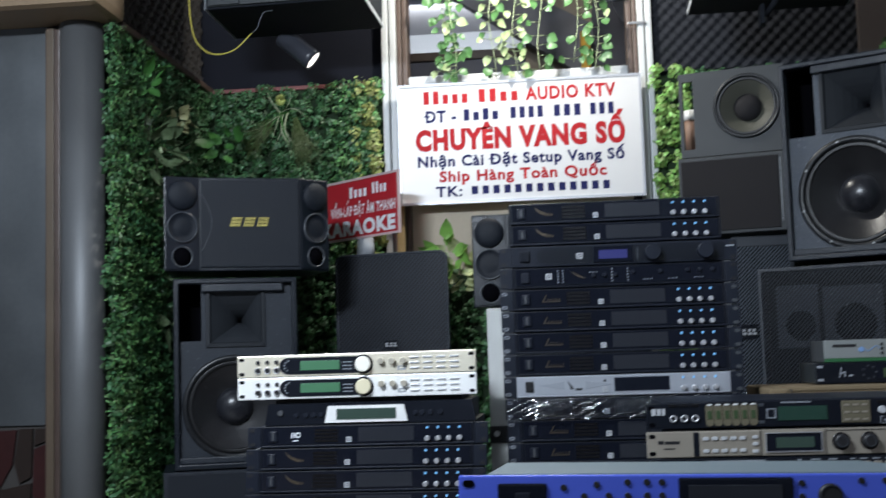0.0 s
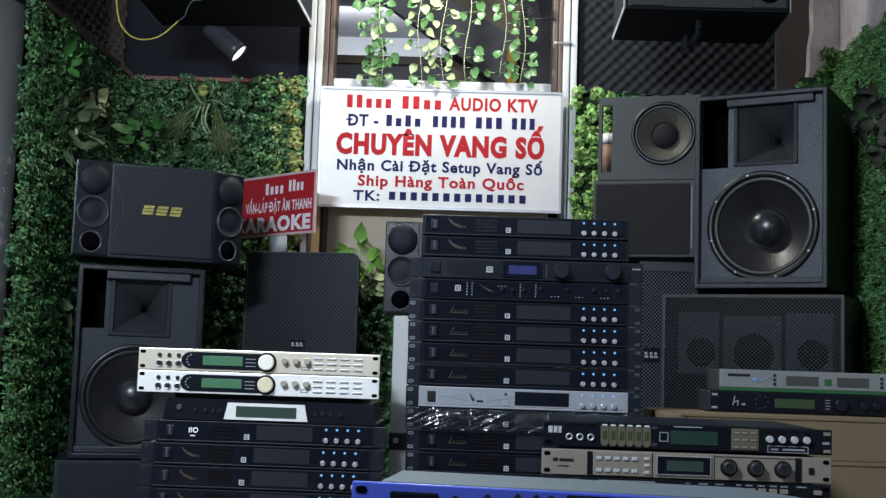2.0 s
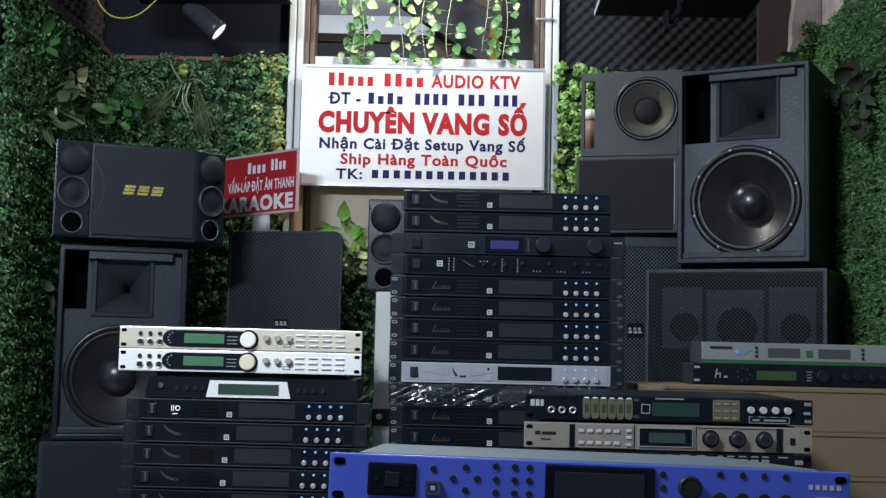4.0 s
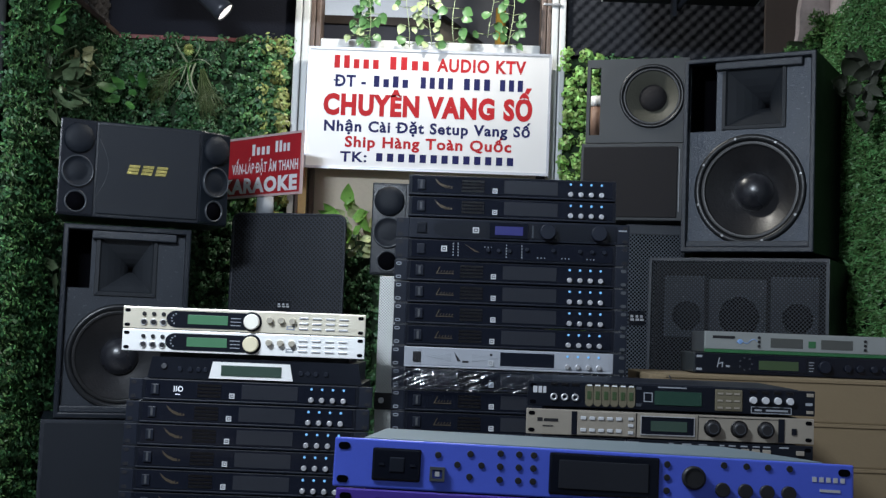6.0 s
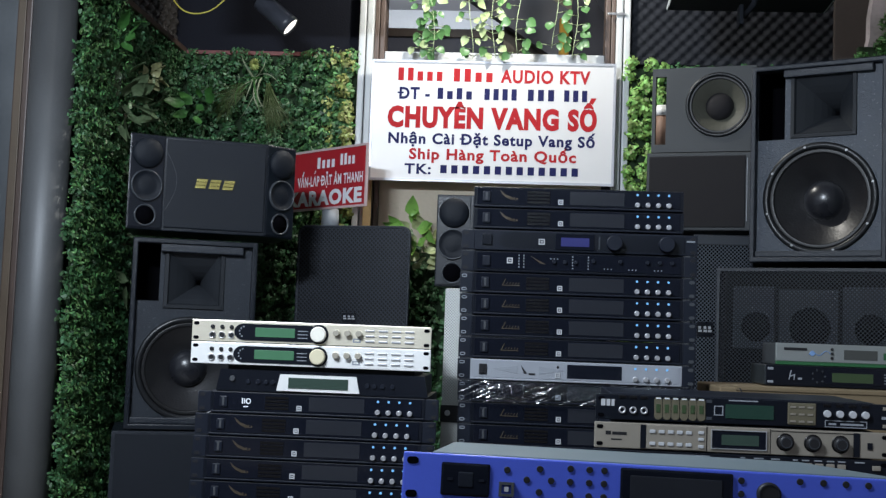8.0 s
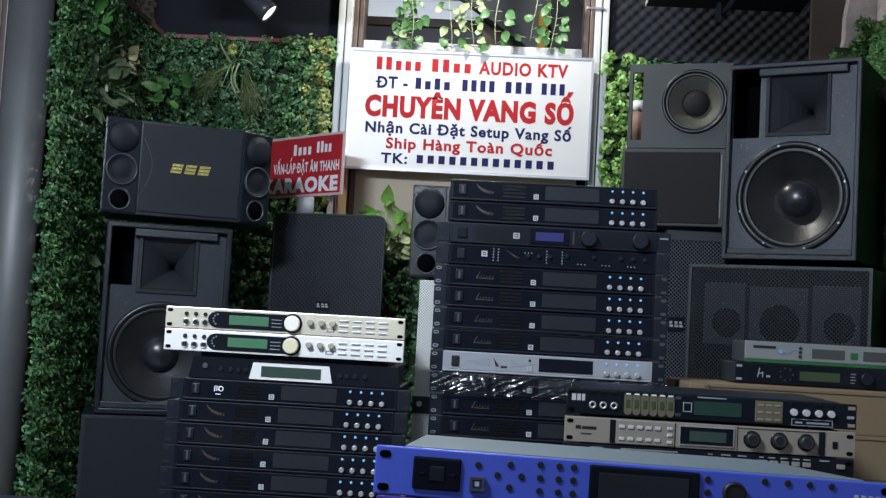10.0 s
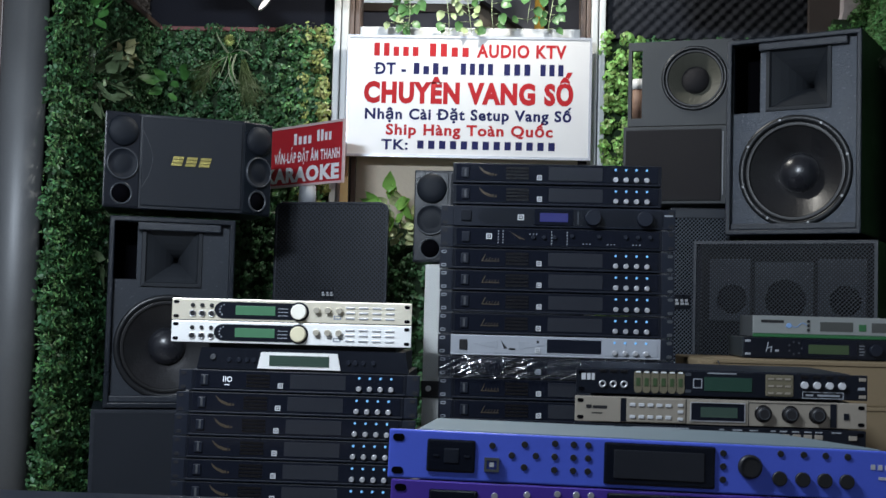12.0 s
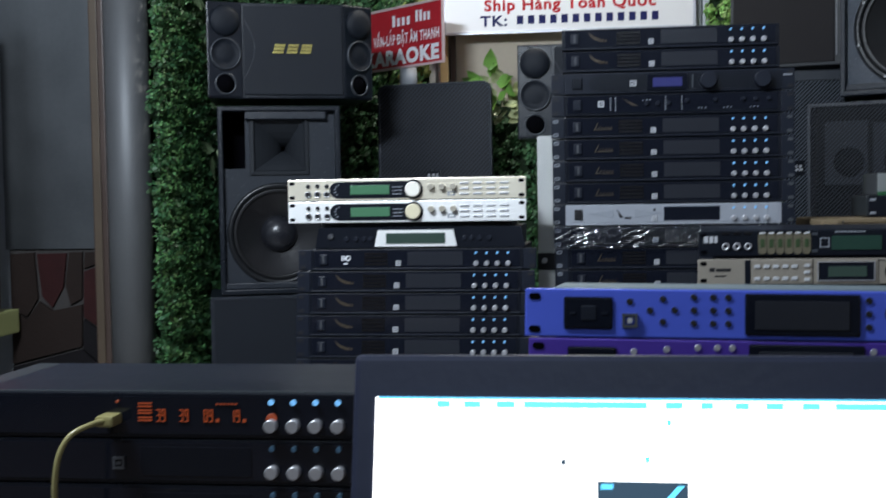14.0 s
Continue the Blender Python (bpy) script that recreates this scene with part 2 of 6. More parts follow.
M_FLOOR = mat("grey_floor_tile", (0.30, 0.28, 0.26), 0.4, vary=0.15, scale=3, grain=40, bump=0.1)
M_CEIL = mat("grey_ceiling_paint", (0.32, 0.32, 0.34), 0.8, vary=0.1, bump=0.1)
M_DESK = mat("dark_laminate_desk", (0.07, 0.05, 0.04), 0.45, vary=0.3, scale=5, grain=80, bump=0.1)
M_SHEET = mat("grey_sheet_metal", (0.105, 0.112, 0.118), 0.4, 0.85, vary=0.25, scale=6, grain=60, bump=0.12)
streak = M_SHEET.node_tree
wave = streak.nodes.new("ShaderNodeTexNoise")
wave.inputs["Scale"].default_value, wave.inputs["Detail"].default_value = 1.0, 4
stretch = streak.nodes.new("ShaderNodeMapping")
stretch.inputs["Scale"].default_value = (9, 9, 0.25)
streak.links.new(streak.nodes["Texture Coordinate"].outputs["Object"], stretch.inputs[0])
streak.links.new(stretch.outputs[0], wave.inputs["Vector"])
dent = streak.nodes.new("ShaderNodeBump")
dent.inputs["Strength"].default_value, dent.inputs["Distance"].default_value = 0.22, 0.010
streak.links.new(wave.outputs["Fac"], dent.inputs["Height"])
streak.links.new(dent.outputs[0], streak.nodes["Principled BSDF"].inputs["Normal"])
M_PIPE = mat("brushed_grey_pipe_metal", (0.130, 0.134, 0.138), 0.55, 0.5, vary=0.15, scale=8, grain=100, bump=0.1)
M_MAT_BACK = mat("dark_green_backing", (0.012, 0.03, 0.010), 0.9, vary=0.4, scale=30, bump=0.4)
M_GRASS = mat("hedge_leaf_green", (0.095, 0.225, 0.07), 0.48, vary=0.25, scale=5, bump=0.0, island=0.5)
# lit copy of the hedge green, for the strip beside the window bulb
M_GRASS_LIT = mat("hedge_leaf_bulb_lit", (0.21, 0.39, 0.10), 0.48, vary=0.25, scale=5, bump=0.0, island=0.5)
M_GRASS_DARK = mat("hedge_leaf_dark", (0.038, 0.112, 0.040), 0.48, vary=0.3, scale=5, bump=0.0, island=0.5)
# yellow-green leaves; on the hedge they also carry the bulb's light
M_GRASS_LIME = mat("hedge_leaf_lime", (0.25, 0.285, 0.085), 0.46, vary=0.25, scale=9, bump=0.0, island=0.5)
M_IVY = mat("ivy_leaf_green", (0.075, 0.18, 0.06), 0.4, vary=0.5, scale=25, grain=60, bump=0.1)
M_IVY_PALE = mat("ivy_leaf_pale", (0.30, 0.38, 0.19), 0.4, vary=0.35, scale=25, grain=60, bump=0.1)
M_STEM = mat("pale_stem", (0.40, 0.48, 0.28), 0.5, bump=0)
M_PALE_LEAF = mat("silver_green_leaf", (0.095, 0.135, 0.07), 0.36, vary=0.9, scale=45, grain=80, bump=0.1)
M_VARIEGATED = mat("variegated_leaf", (0.46, 0.50, 0.26), 0.4, vary=0.9, scale=45, grain=80, bump=0.1)
M_OLIVE_LEAF = mat("olive_leaf", (0.075, 0.083, 0.062), 0.5, vary=0.35, scale=18, bump=0.1)
M_FROND = mat("frond_green", (0.05, 0.16, 0.035), 0.5, vary=0.35, scale=18, bump=0.05)
M_FERN = mat("dark_olive_fern", (0.05, 0.075, 0.022), 0.55, vary=0.35, scale=18, bump=0.05)
M_WHITE_ROOT = mat("pale_frond", (0.24, 0.28, 0.18), 0.5, bump=0)
M_YELLOW = mat("yellow_cable_sheath", (0.5, 0.42, 0.06), 0.45, bump=0)
M_CABLE = mat("cream_cable_sheath", (0.27, 0.24, 0.10), 0.32, bump=0.05)
M_ORANGE_POST = mat("yellow_painted_post", (0.42, 0.24, 0.04), 0.5, vary=0.25, bump=0.1)
M_LAPTOP = mat("black_laptop_plastic", (0.034, 0.040, 0.072), 0.4, vary=0.15, bump=0.08, spec=0.35)
M_SCREEN = glow("white_screen", (0.93, 0.96, 1.0), 3.0)
M_SCREEN_CYAN = glow("cyan_screen_bar", (0.12, 0.62, 1.0), 1.6)
M_SCREEN_DARK = glow("dark_screen_window", (0.05, 0.10, 0.16), 0.8)
M_BULB = glow("bulb_glass", (1, 1, 0.97), 12.0)
M_LENS = glow("lamp_lens", (1, 0.93, 0.88), 1.6)
M_SPOT = mat("black_lamp_enamel", (0.045, 0.048, 0.060), 0.33, bump=0.02)
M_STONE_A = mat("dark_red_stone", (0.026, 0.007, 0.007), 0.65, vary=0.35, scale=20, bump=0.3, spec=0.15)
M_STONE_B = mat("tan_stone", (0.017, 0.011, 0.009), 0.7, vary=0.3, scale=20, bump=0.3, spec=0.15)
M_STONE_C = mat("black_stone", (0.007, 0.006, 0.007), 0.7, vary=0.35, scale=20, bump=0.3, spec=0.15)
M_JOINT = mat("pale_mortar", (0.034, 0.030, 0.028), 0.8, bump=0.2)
M_CERAMIC = mat("white_ceramic", (0.75, 0.75, 0.73), 0.3, bump=0)
M_CLAY = mat("brown_clay", (0.22, 0.13, 0.09), 0.6, bump=0.1)
M_PERF_WHITE = perforated("pale_perforated_steel", (0.70, 0.71, 0.69), (0.03, 0.03, 0.03), 0.0042, 0.4, 0.2, 0.30)
M_PERF_BLACK = perforated("black_perforated_grille", (0.022, 0.027, 0.037), (0.004, 0.004, 0.005), 0.0115, 0.4, 0.3)
M_PERF_SUB = perforated("charcoal_perforated_grille", (0.013, 0.016, 0.022), (0.003, 0.003, 0.004), 0.0100, 0.45, 0.1, open_holes=True, spec=0.25)
M_PERF_GREY = perforated("grey_perforated_grille", (0.085, 0.098, 0.12), (0.005, 0.005, 0.006), 0.0098, 0.4, 0.3, open_holes=True)


# ---- building helpers ----
class Shape:
    """Collects primitives into one bmesh."""

    def __init__(self):
        self.bm = bmesh.new()

    def _take(self, other, m):
        me = bpy.data.meshes.new("tmp")
        other.transform(m)
        other.to_mesh(me)
        other.free()
        self.bm.from_mesh(me)
        bpy.data.meshes.remove(me)
        return self

    def box(self, x0, x1, y0, y1, z0, z1, bevel=0.0, m=Matrix()):
        b = bmesh.new()
        bmesh.ops.create_cube(b, size=1.0)
        b.transform(Matrix.LocRotScale(((x0 + x1) / 2, (y0 + y1) / 2, (z0 + z1) / 2), None, (abs(x1 - x0), abs(y1 - y0), abs(z1 - z0))))
        if bevel:
            bmesh.ops.bevel(b, geom=b.edges[:], offset=bevel, segments=2, affect="EDGES", profile=0.6)
        return self._take(b, m)

    def lathe(self, profile, segs=32, m=Matrix()):
        """Profile of (radius, y) turned about the y axis."""
        b = bmesh.new()
        rings = []
        for r, y in profile:
            if r < 1e-5:
                rings.append([b.verts.new((0, y, 0))])
            else:
                rings.append([b.verts.new((r * math.cos(2 * math.pi * i / segs), y, r * math.sin(2 * math.pi * i / segs))) for i in range(segs)])
        for a, c in zip(rings, rings[1:]):
            for i in range(segs):
                j = (i + 1) % segs
                if len(a) == 1 and len(c) == 1:
                    continue
                if len(a) == 1:
                    b.faces.new((a[0], c[j], c[i]))
                elif len(c) == 1:
                    b.faces.new((a[i], a[j], c[0]))
                else:
                    b.faces.new((a[i], a[j], c[j], c[i]))
        bmesh.ops.recalc_face_normals(b, faces=b.faces[:])
        for f in b.faces:
            f.smooth = True
        return self._take(b, m)

    def disc(self, x, z, r, y0, y1, segs=16, edge=0.0):
        """A round stud on the front, from y1 (back) to y0 (front)."""
        e = edge or r * 0.12
        at = Matrix.Translation((x, 0, z))
        return self.lathe([(0, y0), (r - e, y0)], segs, at).lathe([(r - e, y0), (r - e * 0.3, y0 + e * 0.3), (r, y0 + e)], segs, at).lathe([(r, y0 + e), (r, y1)], segs, at)

    def prism(self, outline, y0, y1, m=Matrix()):
        """A flat outline of (x, z), thick from y0 to y1."""
        b = bmesh.new()
        f = [b.verts.new((x, y0, z)) for x, z in outline]
        k = [b.verts.new((x, y1, z)) for x, z in outline]
        b.faces.new(f)
        b.faces.new(list(reversed(k)))
        for i in range(len(f)):
            j = (i + 1) % len(f)
            b.faces.new((f[i], k[i], k[j], f[j]))
        bmesh.ops.recalc_face_normals(b, faces=b.faces[:])
        return self._take(b, m)

    def plate(self, outline, holes, y0, y1):
        """A flat plate in the xz plane with holes, thick from y0 to y1."""
        b = bmesh.new()
        for loop in (outline, *holes):
            v = [b.verts.new((x, y0, z)) for x, z in loop]
            for i in range(len(v)):
                b.edges.new((v[i], v[(i + 1) % len(v)]))
        bmesh.ops.triangle_fill(b, edges=b.edges[:], use_beauty=True)
        out = bmesh.ops.extrude_face_region(b, geom=b.faces[:])
        bmesh.ops.translate(b, vec=(0, y1 - y0, 0), verts=[g for g in out["geom"] if isinstance(g, bmesh.types.BMVert)])
        bmesh.ops.recalc_face_normals(b, faces=b.faces[:])
        return self._take(b, Matrix())

    def loft(self, loops, close=False):
        b = bmesh.new()
        rows = [[b.verts.new(p) for p in loop] for loop in loops]
        for a, c in zip(rows, rows[1:]):
            for i in range(len(a)):
                j = (i + 1) % len(a)
                b.faces.new((a[i], a[j], c[j], c[i]))
        if close:
            b.faces.new(rows[-1])
        bmesh.ops.recalc_face_normals(b, faces=b.faces[:])
        return self._take(b, Matrix())

    def tube(self, points, r, segs=8):
        b = bmesh.new()
        rows = []
        pts = [Vector(p) for p in points]
        for i, p in enumerate(pts):
            d = (pts[min(i + 1, len(pts) - 1)] - pts[max(i - 1, 0)]).normalized()
            side = d.cross(Vector((0.13, 0.31, 0.94)))
            side = side.normalized() if side.length > 1e-4 else Vector((1, 0, 0))
            up = side.cross(d)
            rows.append([b.verts.new(p + r * (math.cos(a) * side + math.sin(a) * up)) for a in (2 * math.pi * k / segs for k in range(segs))])
        for a, c in zip(rows, rows[1:]):
            for i in range(segs):
                j = (i + 1) % segs
                f = b.faces.new((a[i], a[j], c[j], c[i]))
                f.smooth = True
        b.faces.new(rows[0])
        b.faces.new(rows[-1])
        bmesh.ops.recalc_face_normals(b, faces=b.faces[:])
        return self._take(b, Matrix())

    def text(self, words, x0, x1, z, y, cap=0.0, bold=0.0, lean=0.0, gap=1.0):
        """Built-in letters from x0 to x1, centred at height z on the plane y; cap: height of a capital."""
        cu = bpy.data.curves.new("tmp_text", "FONT")
        cu.body, cu.size, cu.offset, cu.shear, cu.space_character, cu.resolution_u = words, 1.0, bold, lean, gap, 3
        ob = bpy.data.objects.new("tmp_text", cu)
        me = bpy.data.meshes.new_from_object(ob)
        v = np.empty(len(me.vertices) * 3)
        me.vertices.foreach_get("co", v)
        v = v.reshape(-1, 3)
        lo, hi = v.min(0), v.max(0)
        sx = (x1 - x0) / (hi[0] - lo[0])
        sz = (cap / 0.73) if cap else sx
        w = np.stack([x0 + (v[:, 0] - lo[0]) * sx, np.full(len(v), y), z + (v[:, 1] - 0.365) * sz], 1)
        me.vertices.foreach_set("co", w.ravel())
        self.bm.from_mesh(me)
        bpy.data.meshes.remove(me)
        bpy.data.objects.remove(ob)
        bpy.data.curves.remove(cu)
        return self


def curve_through(points, steps=6):
    """A smooth run of points through the given ones."""
    p = [Vector(q) for q in points]
    p = [2 * p[0] - p[1], *p, 2 * p[-1] - p[-2]]
    out = []
    for a, b, c, d in zip(p, p[1:], p[2:], p[3:]):
        for k in range(steps):
            t = k / steps
            out.append(0.5 * (2 * b + (c - a) * t + (2 * a - 5 * b + 4 * c - d) * t * t + (3 * b - a - 3 * c + d) * t ** 3))
    return out + [p[-2]]


def mesh_of(shape, name, material):
    me = bpy.data.meshes.new(name)
    shape.bm.to_mesh(me)
    shape.bm.free()
    me.materials.append(material)
    return me


def part(name, shape, material, parent, label=""):
    ob = new(name, mesh_of(shape, name, material))
    ob.parent = parent
    if label:
        tagged(ob, label)
    return ob


def soft(ob, width):
    """Rounds the sharp edges of a part."""
    mod = ob.modifiers.new("edge", "BEVEL")
    mod.width, mod.segments, mod.limit_method, mod.angle_limit = width, 2, "ANGLE", radians(50)
    return ob


def thing(name, label, category, m, group="", kind=""):
    ob = new(name)
    ob.empty_display_size = 0.05
    ob.matrix_world = m
    return tagged(ob, label, category, group, kind)


def solid(name, shape, material, label, category="", kind="structure"):
    return tagged(new(name, mesh_of(shape, name, material)), label, category, "", kind)


def circle(x, z, r, n=40):
    return [(x + r * math.cos(2 * math.pi * i / n), z + r * math.sin(2 * math.pi * i / n)) for i in range(n)]


def rrect(x0, x1, z0, z1, r, n=5):
    """A rectangle with round corners."""
    out = []
    for cx, cz, a0 in ((x1 - r, z0 + r, -90), (x1 - r, z1 - r, 0), (x0 + r, z1 - r, 90), (x0 + r, z0 + r, 180)):
        out += [(cx + r * math.cos(radians(a0 + 90 * k / n)), cz + r * math.sin(radians(a0 + 90 * k / n))) for k in range(n + 1)]
    return out


def rect(x0, x1, z0, z1):
    return [(x0, z0), (x1, z0), (x1, z1), (x0, z1)]


# ---- structure ----
BACK = 4.70
solid("floor", Shape().box(-2.4, 2.0, -1.7, 7.0, -0.1, 0), M_FLOOR, "grey tiled shop floor", "floor")
solid("ceiling", Shape().box(-2.4, 2.0, -1.7, 7.0, 2.95, 3.05), M_CEIL, "dark painted shop ceiling", "ceiling")
# unseen wall; its opening is added to go with the front fill lamp
solid("wall_south", Shape().box(-2.4, -0.85, -1.7, -1.6, 0, 2.95).box(0.85, 2.0, -1.7, -1.6, 0, 2.95).box(-0.85, 0.85, -1.7, -1.6, 2.35, 2.95), M_GREY_WALL, "unseen plain grey wall with an opening added for the fill lamp", "wall")
solid("wall_west", Shape().box(-2.4, -2.3, -1.6, 7.0, 0, 2.95), M_GREY_WALL, "plain grey side wall", "wall")
solid("wall_east", Shape().box(1.675, 1.8, -1.6, 7.0, 0, 2.95), M_PLASTER, "stained pale plaster wall above artificial hedge", "wall")
solid("wall_left_return", Shape().box(-1.45, -1.30, 3.66, BACK, 0, 2.95), M_DARK_PANEL, "dark side wall behind artificial hedge", "wall")
solid("wall_north_left", Shape().box(-1.30, -0.50, BACK, BACK + 0.1, 0, 2.95), M_DARK_PANEL, "dark navy panelled back wall", "wall")
solid("wall_north_right", Shape().box(0.615, 1.675, BACK, BACK + 0.1, 0, 2.95), M_DARK_PANEL, "dark back wall behind acoustic foam", "wall")
solid("wall_under_window", Shape().box(-0.395, 0.512, BACK, BACK + 0.1, 0, 2.19), M_BEIGE, "beige plaster wall under the window", "wall")
solid("wall_back_room", Shape().box(-2.3, 1.675, 6.6, 6.7, 0, 2.95), M_GREY_WALL, "pale grey wall of the room behind", "wall")

win = thing("window_1", "open window with white and brown trim and white sill", "window", pose(0, BACK, 0), kind="structure")
for x0, x1 in ((-0.50, -0.472), (-0.468, -0.440), (0.556, 0.582), (0.587, 0.613)):
    part("white_trim", Shape().box(x0, x1, -0.045, 0.10, 0, 2.95, 0.006), M_WHITE_PVC, win, "white upright plastic trim strip")
for x0, x1 in ((-0.438, -0.419), (-0.416, -0.396), (0.513, 0.534), (0.537, 0.554)):
    part("brown_frame", Shape().box(x0, x1, -0.02, 0.10, 2.18 if x0 > 0 else 0, 2.95, 0.004), M_BROWN_WOOD, win, "brown wooden window jamb")
part("sill", Shape().box(-0.395, 0.512, -0.01, 0.11, 2.19, 2.235, 0.005), M_WHITE_PVC, win, "white painted window sill")
part("timber_strip", Shape().box(-0.452, -0.420, -0.068, -0.047, 0.9, 1.71, 0.003), mat("bare_pine", (0.55, 0.40, 0.2), 0.6, vary=0.2, scale=6, grain=90, bump=0.1), win, "bare tan timber strip")
part("latch", Shape().box(0.518, 0.590, -0.058, -0.047, 2.392, 2.402, 0.002), M_STEEL, win, "small steel latch bar")

# what shows behind the window
solid("stair_stringer", Shape().prism([(-0.52, 3.0), (-0.20, 3.0), (0.62, 2.54), (0.62, 2.24), (0.60, 2.24)], 5.55, 5.62), mat("dark_grey_stringer", (0.07, 0.07, 0.085), 0.6), "dark grey sloping stair stringer in the back room", "stair")
solid("back_counter", Shape().box(-1.2, 0.5, 5.9, 6.3, 0, 2.655, 0.01), mat("dark_blue_counter", (0.05, 0.055, 0.09), 0.5), "dark blue cabinet in the back room", "cabinet", "structure")
solid("back_counter_edge", Shape().box(-1.2, 0.2, 5.875, 5.897, 2.605, 2.65, 0.004), M_JAMB, "brown timber edge along the back room cabinet", "cabinet edge")
solid("back_partition", Shape().box(0.07, 0.48, 5.8, 5.86, 0, 2.95), mat("tan_partition", (0.20, 0.165, 0.125), 0.7), "tan partition panel in the back room", "partition")
solid("back_curtain", Shape().prism([(0.40, 0.0), (0.80, 0.0), (0.80, 2.545), (0.575, 2.56), (0.53, 2.60), (0.50, 2.66), (0.485, 2.74), (0.47, 2.80), (0.41, 2.80), (0.395, 2.62), (0.41, 2.40)], 5.30, 5.36), mat("dark_curtain_cloth", (0.02, 0.02, 0.028), 0.8), "dark hanging curtain in the back room", "curtain")
solid("yellow_post", Shape().lathe([(0.0, 0), (0.024, 0), (0.024, 2.58), (0, 2.58)], 16, pose(0.365, 5.4, 0, 90)), M_ORANGE_POST, "yellow painted post in the back room", "post")


scroll = thing("scroll_bracket", "black wrought-iron scroll bracket on the window jamb", "bracket", pose(0, 4.672, 0))
part("bar", Shape().tube([(0.405, 0, 2.500), (0.46, 0, 2.503), (0.516, 0, 2.505)], 0.005, 8), M_BLACK, scroll)
for cx_, cz_, r_, hand in ((0.335, 2.575, 0.030, 1), (0.405, 2.535, 0.024, -1)):
    turns = [(cx_ + hand * r_ * (1 - 0.75 * k / 30) * math.cos(0.40 * k), 0, cz_ + r_ * (1 - 0.75 * k / 30) * math.sin(0.40 * k)) for k in range(31)]
    part("scroll", Shape().tube([(cx_ + hand * r_ * 1.05, 0, cz_ + 0.30), (cx_ + hand * r_ * 1.05, 0, cz_ + 0.1)] + turns, 0.0042, 6), M_BLACK, scroll)


# ---- walls of artificial hedge ----
def hedge(name, origin, right, up, width, height, material, label, seed, density=20000, size=0.009, thick=0.07, puff=0.045, slim=0.6, fade=0.0, blades=False):
    """Small rounded leaves, or fine blades, growing in puffs out of a flat rectangle; fade thins them out towards the first edge."""
    rng = np.random.default_rng(seed)
    n = int(width * height * density)
    r, u = np.array(right, float), np.array(up, float)
    out = np.cross(r, u)
    na, nb = max(1, int(width / puff)), max(1, int(height / puff))
    ca, cb = rng.integers(0, na, n), rng.integers(0, nb, n)
    jit = rng.uniform(-0.38, 0.38, (3, na, nb))
    ja, jb, jd = jit[0][ca, cb], jit[1][ca, cb], jit[2][ca, cb]
    way = rng.normal(0, 1, (n, 3))
    way /= np.linalg.norm(way, axis=1)[:, None]
    way[:, 2] = np.abs(way[:, 2])
    reach = puff * 0.72 * rng.random(n) ** 0.4
    a = (ca + 0.5 + ja) * width / na + way[:, 0] * reach
    b = (cb + 0.5 + jb) * height / nb + way[:, 1] * reach
    d = thick * (0.12 + 0.45 * (jd + 0.38)) + way[:, 2] * reach * thick / puff * 0.8
    keep = rng.random(n) * fade < np.maximum(a, 0.001)
    a, b, d, way = a[keep], b[keep], d[keep], way[keep]
    n = len(a)
    c = np.array(origin) + a[:, None] * r + b[:, None] * u + d[:, None] * out
    s = (size * rng.uniform(0.65, 1.3, n))[:, None]
    ball = way[:, :1] * r + way[:, 1:2] * u + way[:, 2:] * out
    if blades:
        t = out * 0.7 + rng.normal(0, 0.55, (n, 3)) - 0.2 * u
        t /= np.linalg.norm(t, axis=1)[:, None]
        axis = rng.normal(0, 1, (n, 3))
        axis -= (axis * t).sum(1)[:, None] * t
    else:
        axis = ball + 0.35 * out + 0.2 * u + rng.normal(0, 0.38, (n, 3))
        axis /= np.linalg.norm(axis, axis=1)[:, None]
        t = rng.normal(0, 0.8, (n, 3)) - 0.5 * u
        t -= (t * axis).sum(1)[:, None] * axis
        t /= np.linalg.norm(t, axis=1)[:, None]
    axis /= np.linalg.norm(axis, axis=1)[:, None]
    w = np.cross(axis, t) * slim
    pts = np.stack([c - s * t, c - 0.35 * s * t - 0.85 * s * w - 0.16 * s * axis, c + 0.4 * s * t - 0.9 * s * w - 0.2 * s * axis, c + s * t - 0.3 * s * axis,
                    c + 0.4 * s * t + 0.9 * s * w - 0.2 * s * axis, c - 0.35 * s * t + 0.85 * s * w - 0.16 * s * axis], 1).reshape(-1, 3)
    k = np.arange(n)[:, None] * 6
    quads = np.concatenate([k + (0, 1, 2, 3), k + (0, 3, 4, 5)], 1).reshape(-1, 4)
    me = bpy.data.meshes.new(name)
    me.from_pydata(pts.tolist(), [], quads.tolist())
    me.materials.append(material)
    return tagged(new(name, me), label, "hedge wall", "", "stuff")


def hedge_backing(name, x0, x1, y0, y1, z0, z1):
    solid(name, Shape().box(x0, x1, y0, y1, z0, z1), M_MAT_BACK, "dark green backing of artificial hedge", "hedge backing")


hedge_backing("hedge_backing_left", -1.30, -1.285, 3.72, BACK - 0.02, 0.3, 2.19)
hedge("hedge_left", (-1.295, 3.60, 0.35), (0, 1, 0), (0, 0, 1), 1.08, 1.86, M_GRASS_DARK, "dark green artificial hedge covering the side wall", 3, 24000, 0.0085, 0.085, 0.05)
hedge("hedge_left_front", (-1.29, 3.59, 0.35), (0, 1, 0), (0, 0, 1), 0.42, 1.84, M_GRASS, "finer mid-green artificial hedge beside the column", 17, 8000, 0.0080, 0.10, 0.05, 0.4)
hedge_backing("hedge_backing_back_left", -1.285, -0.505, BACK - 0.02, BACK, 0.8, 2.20)
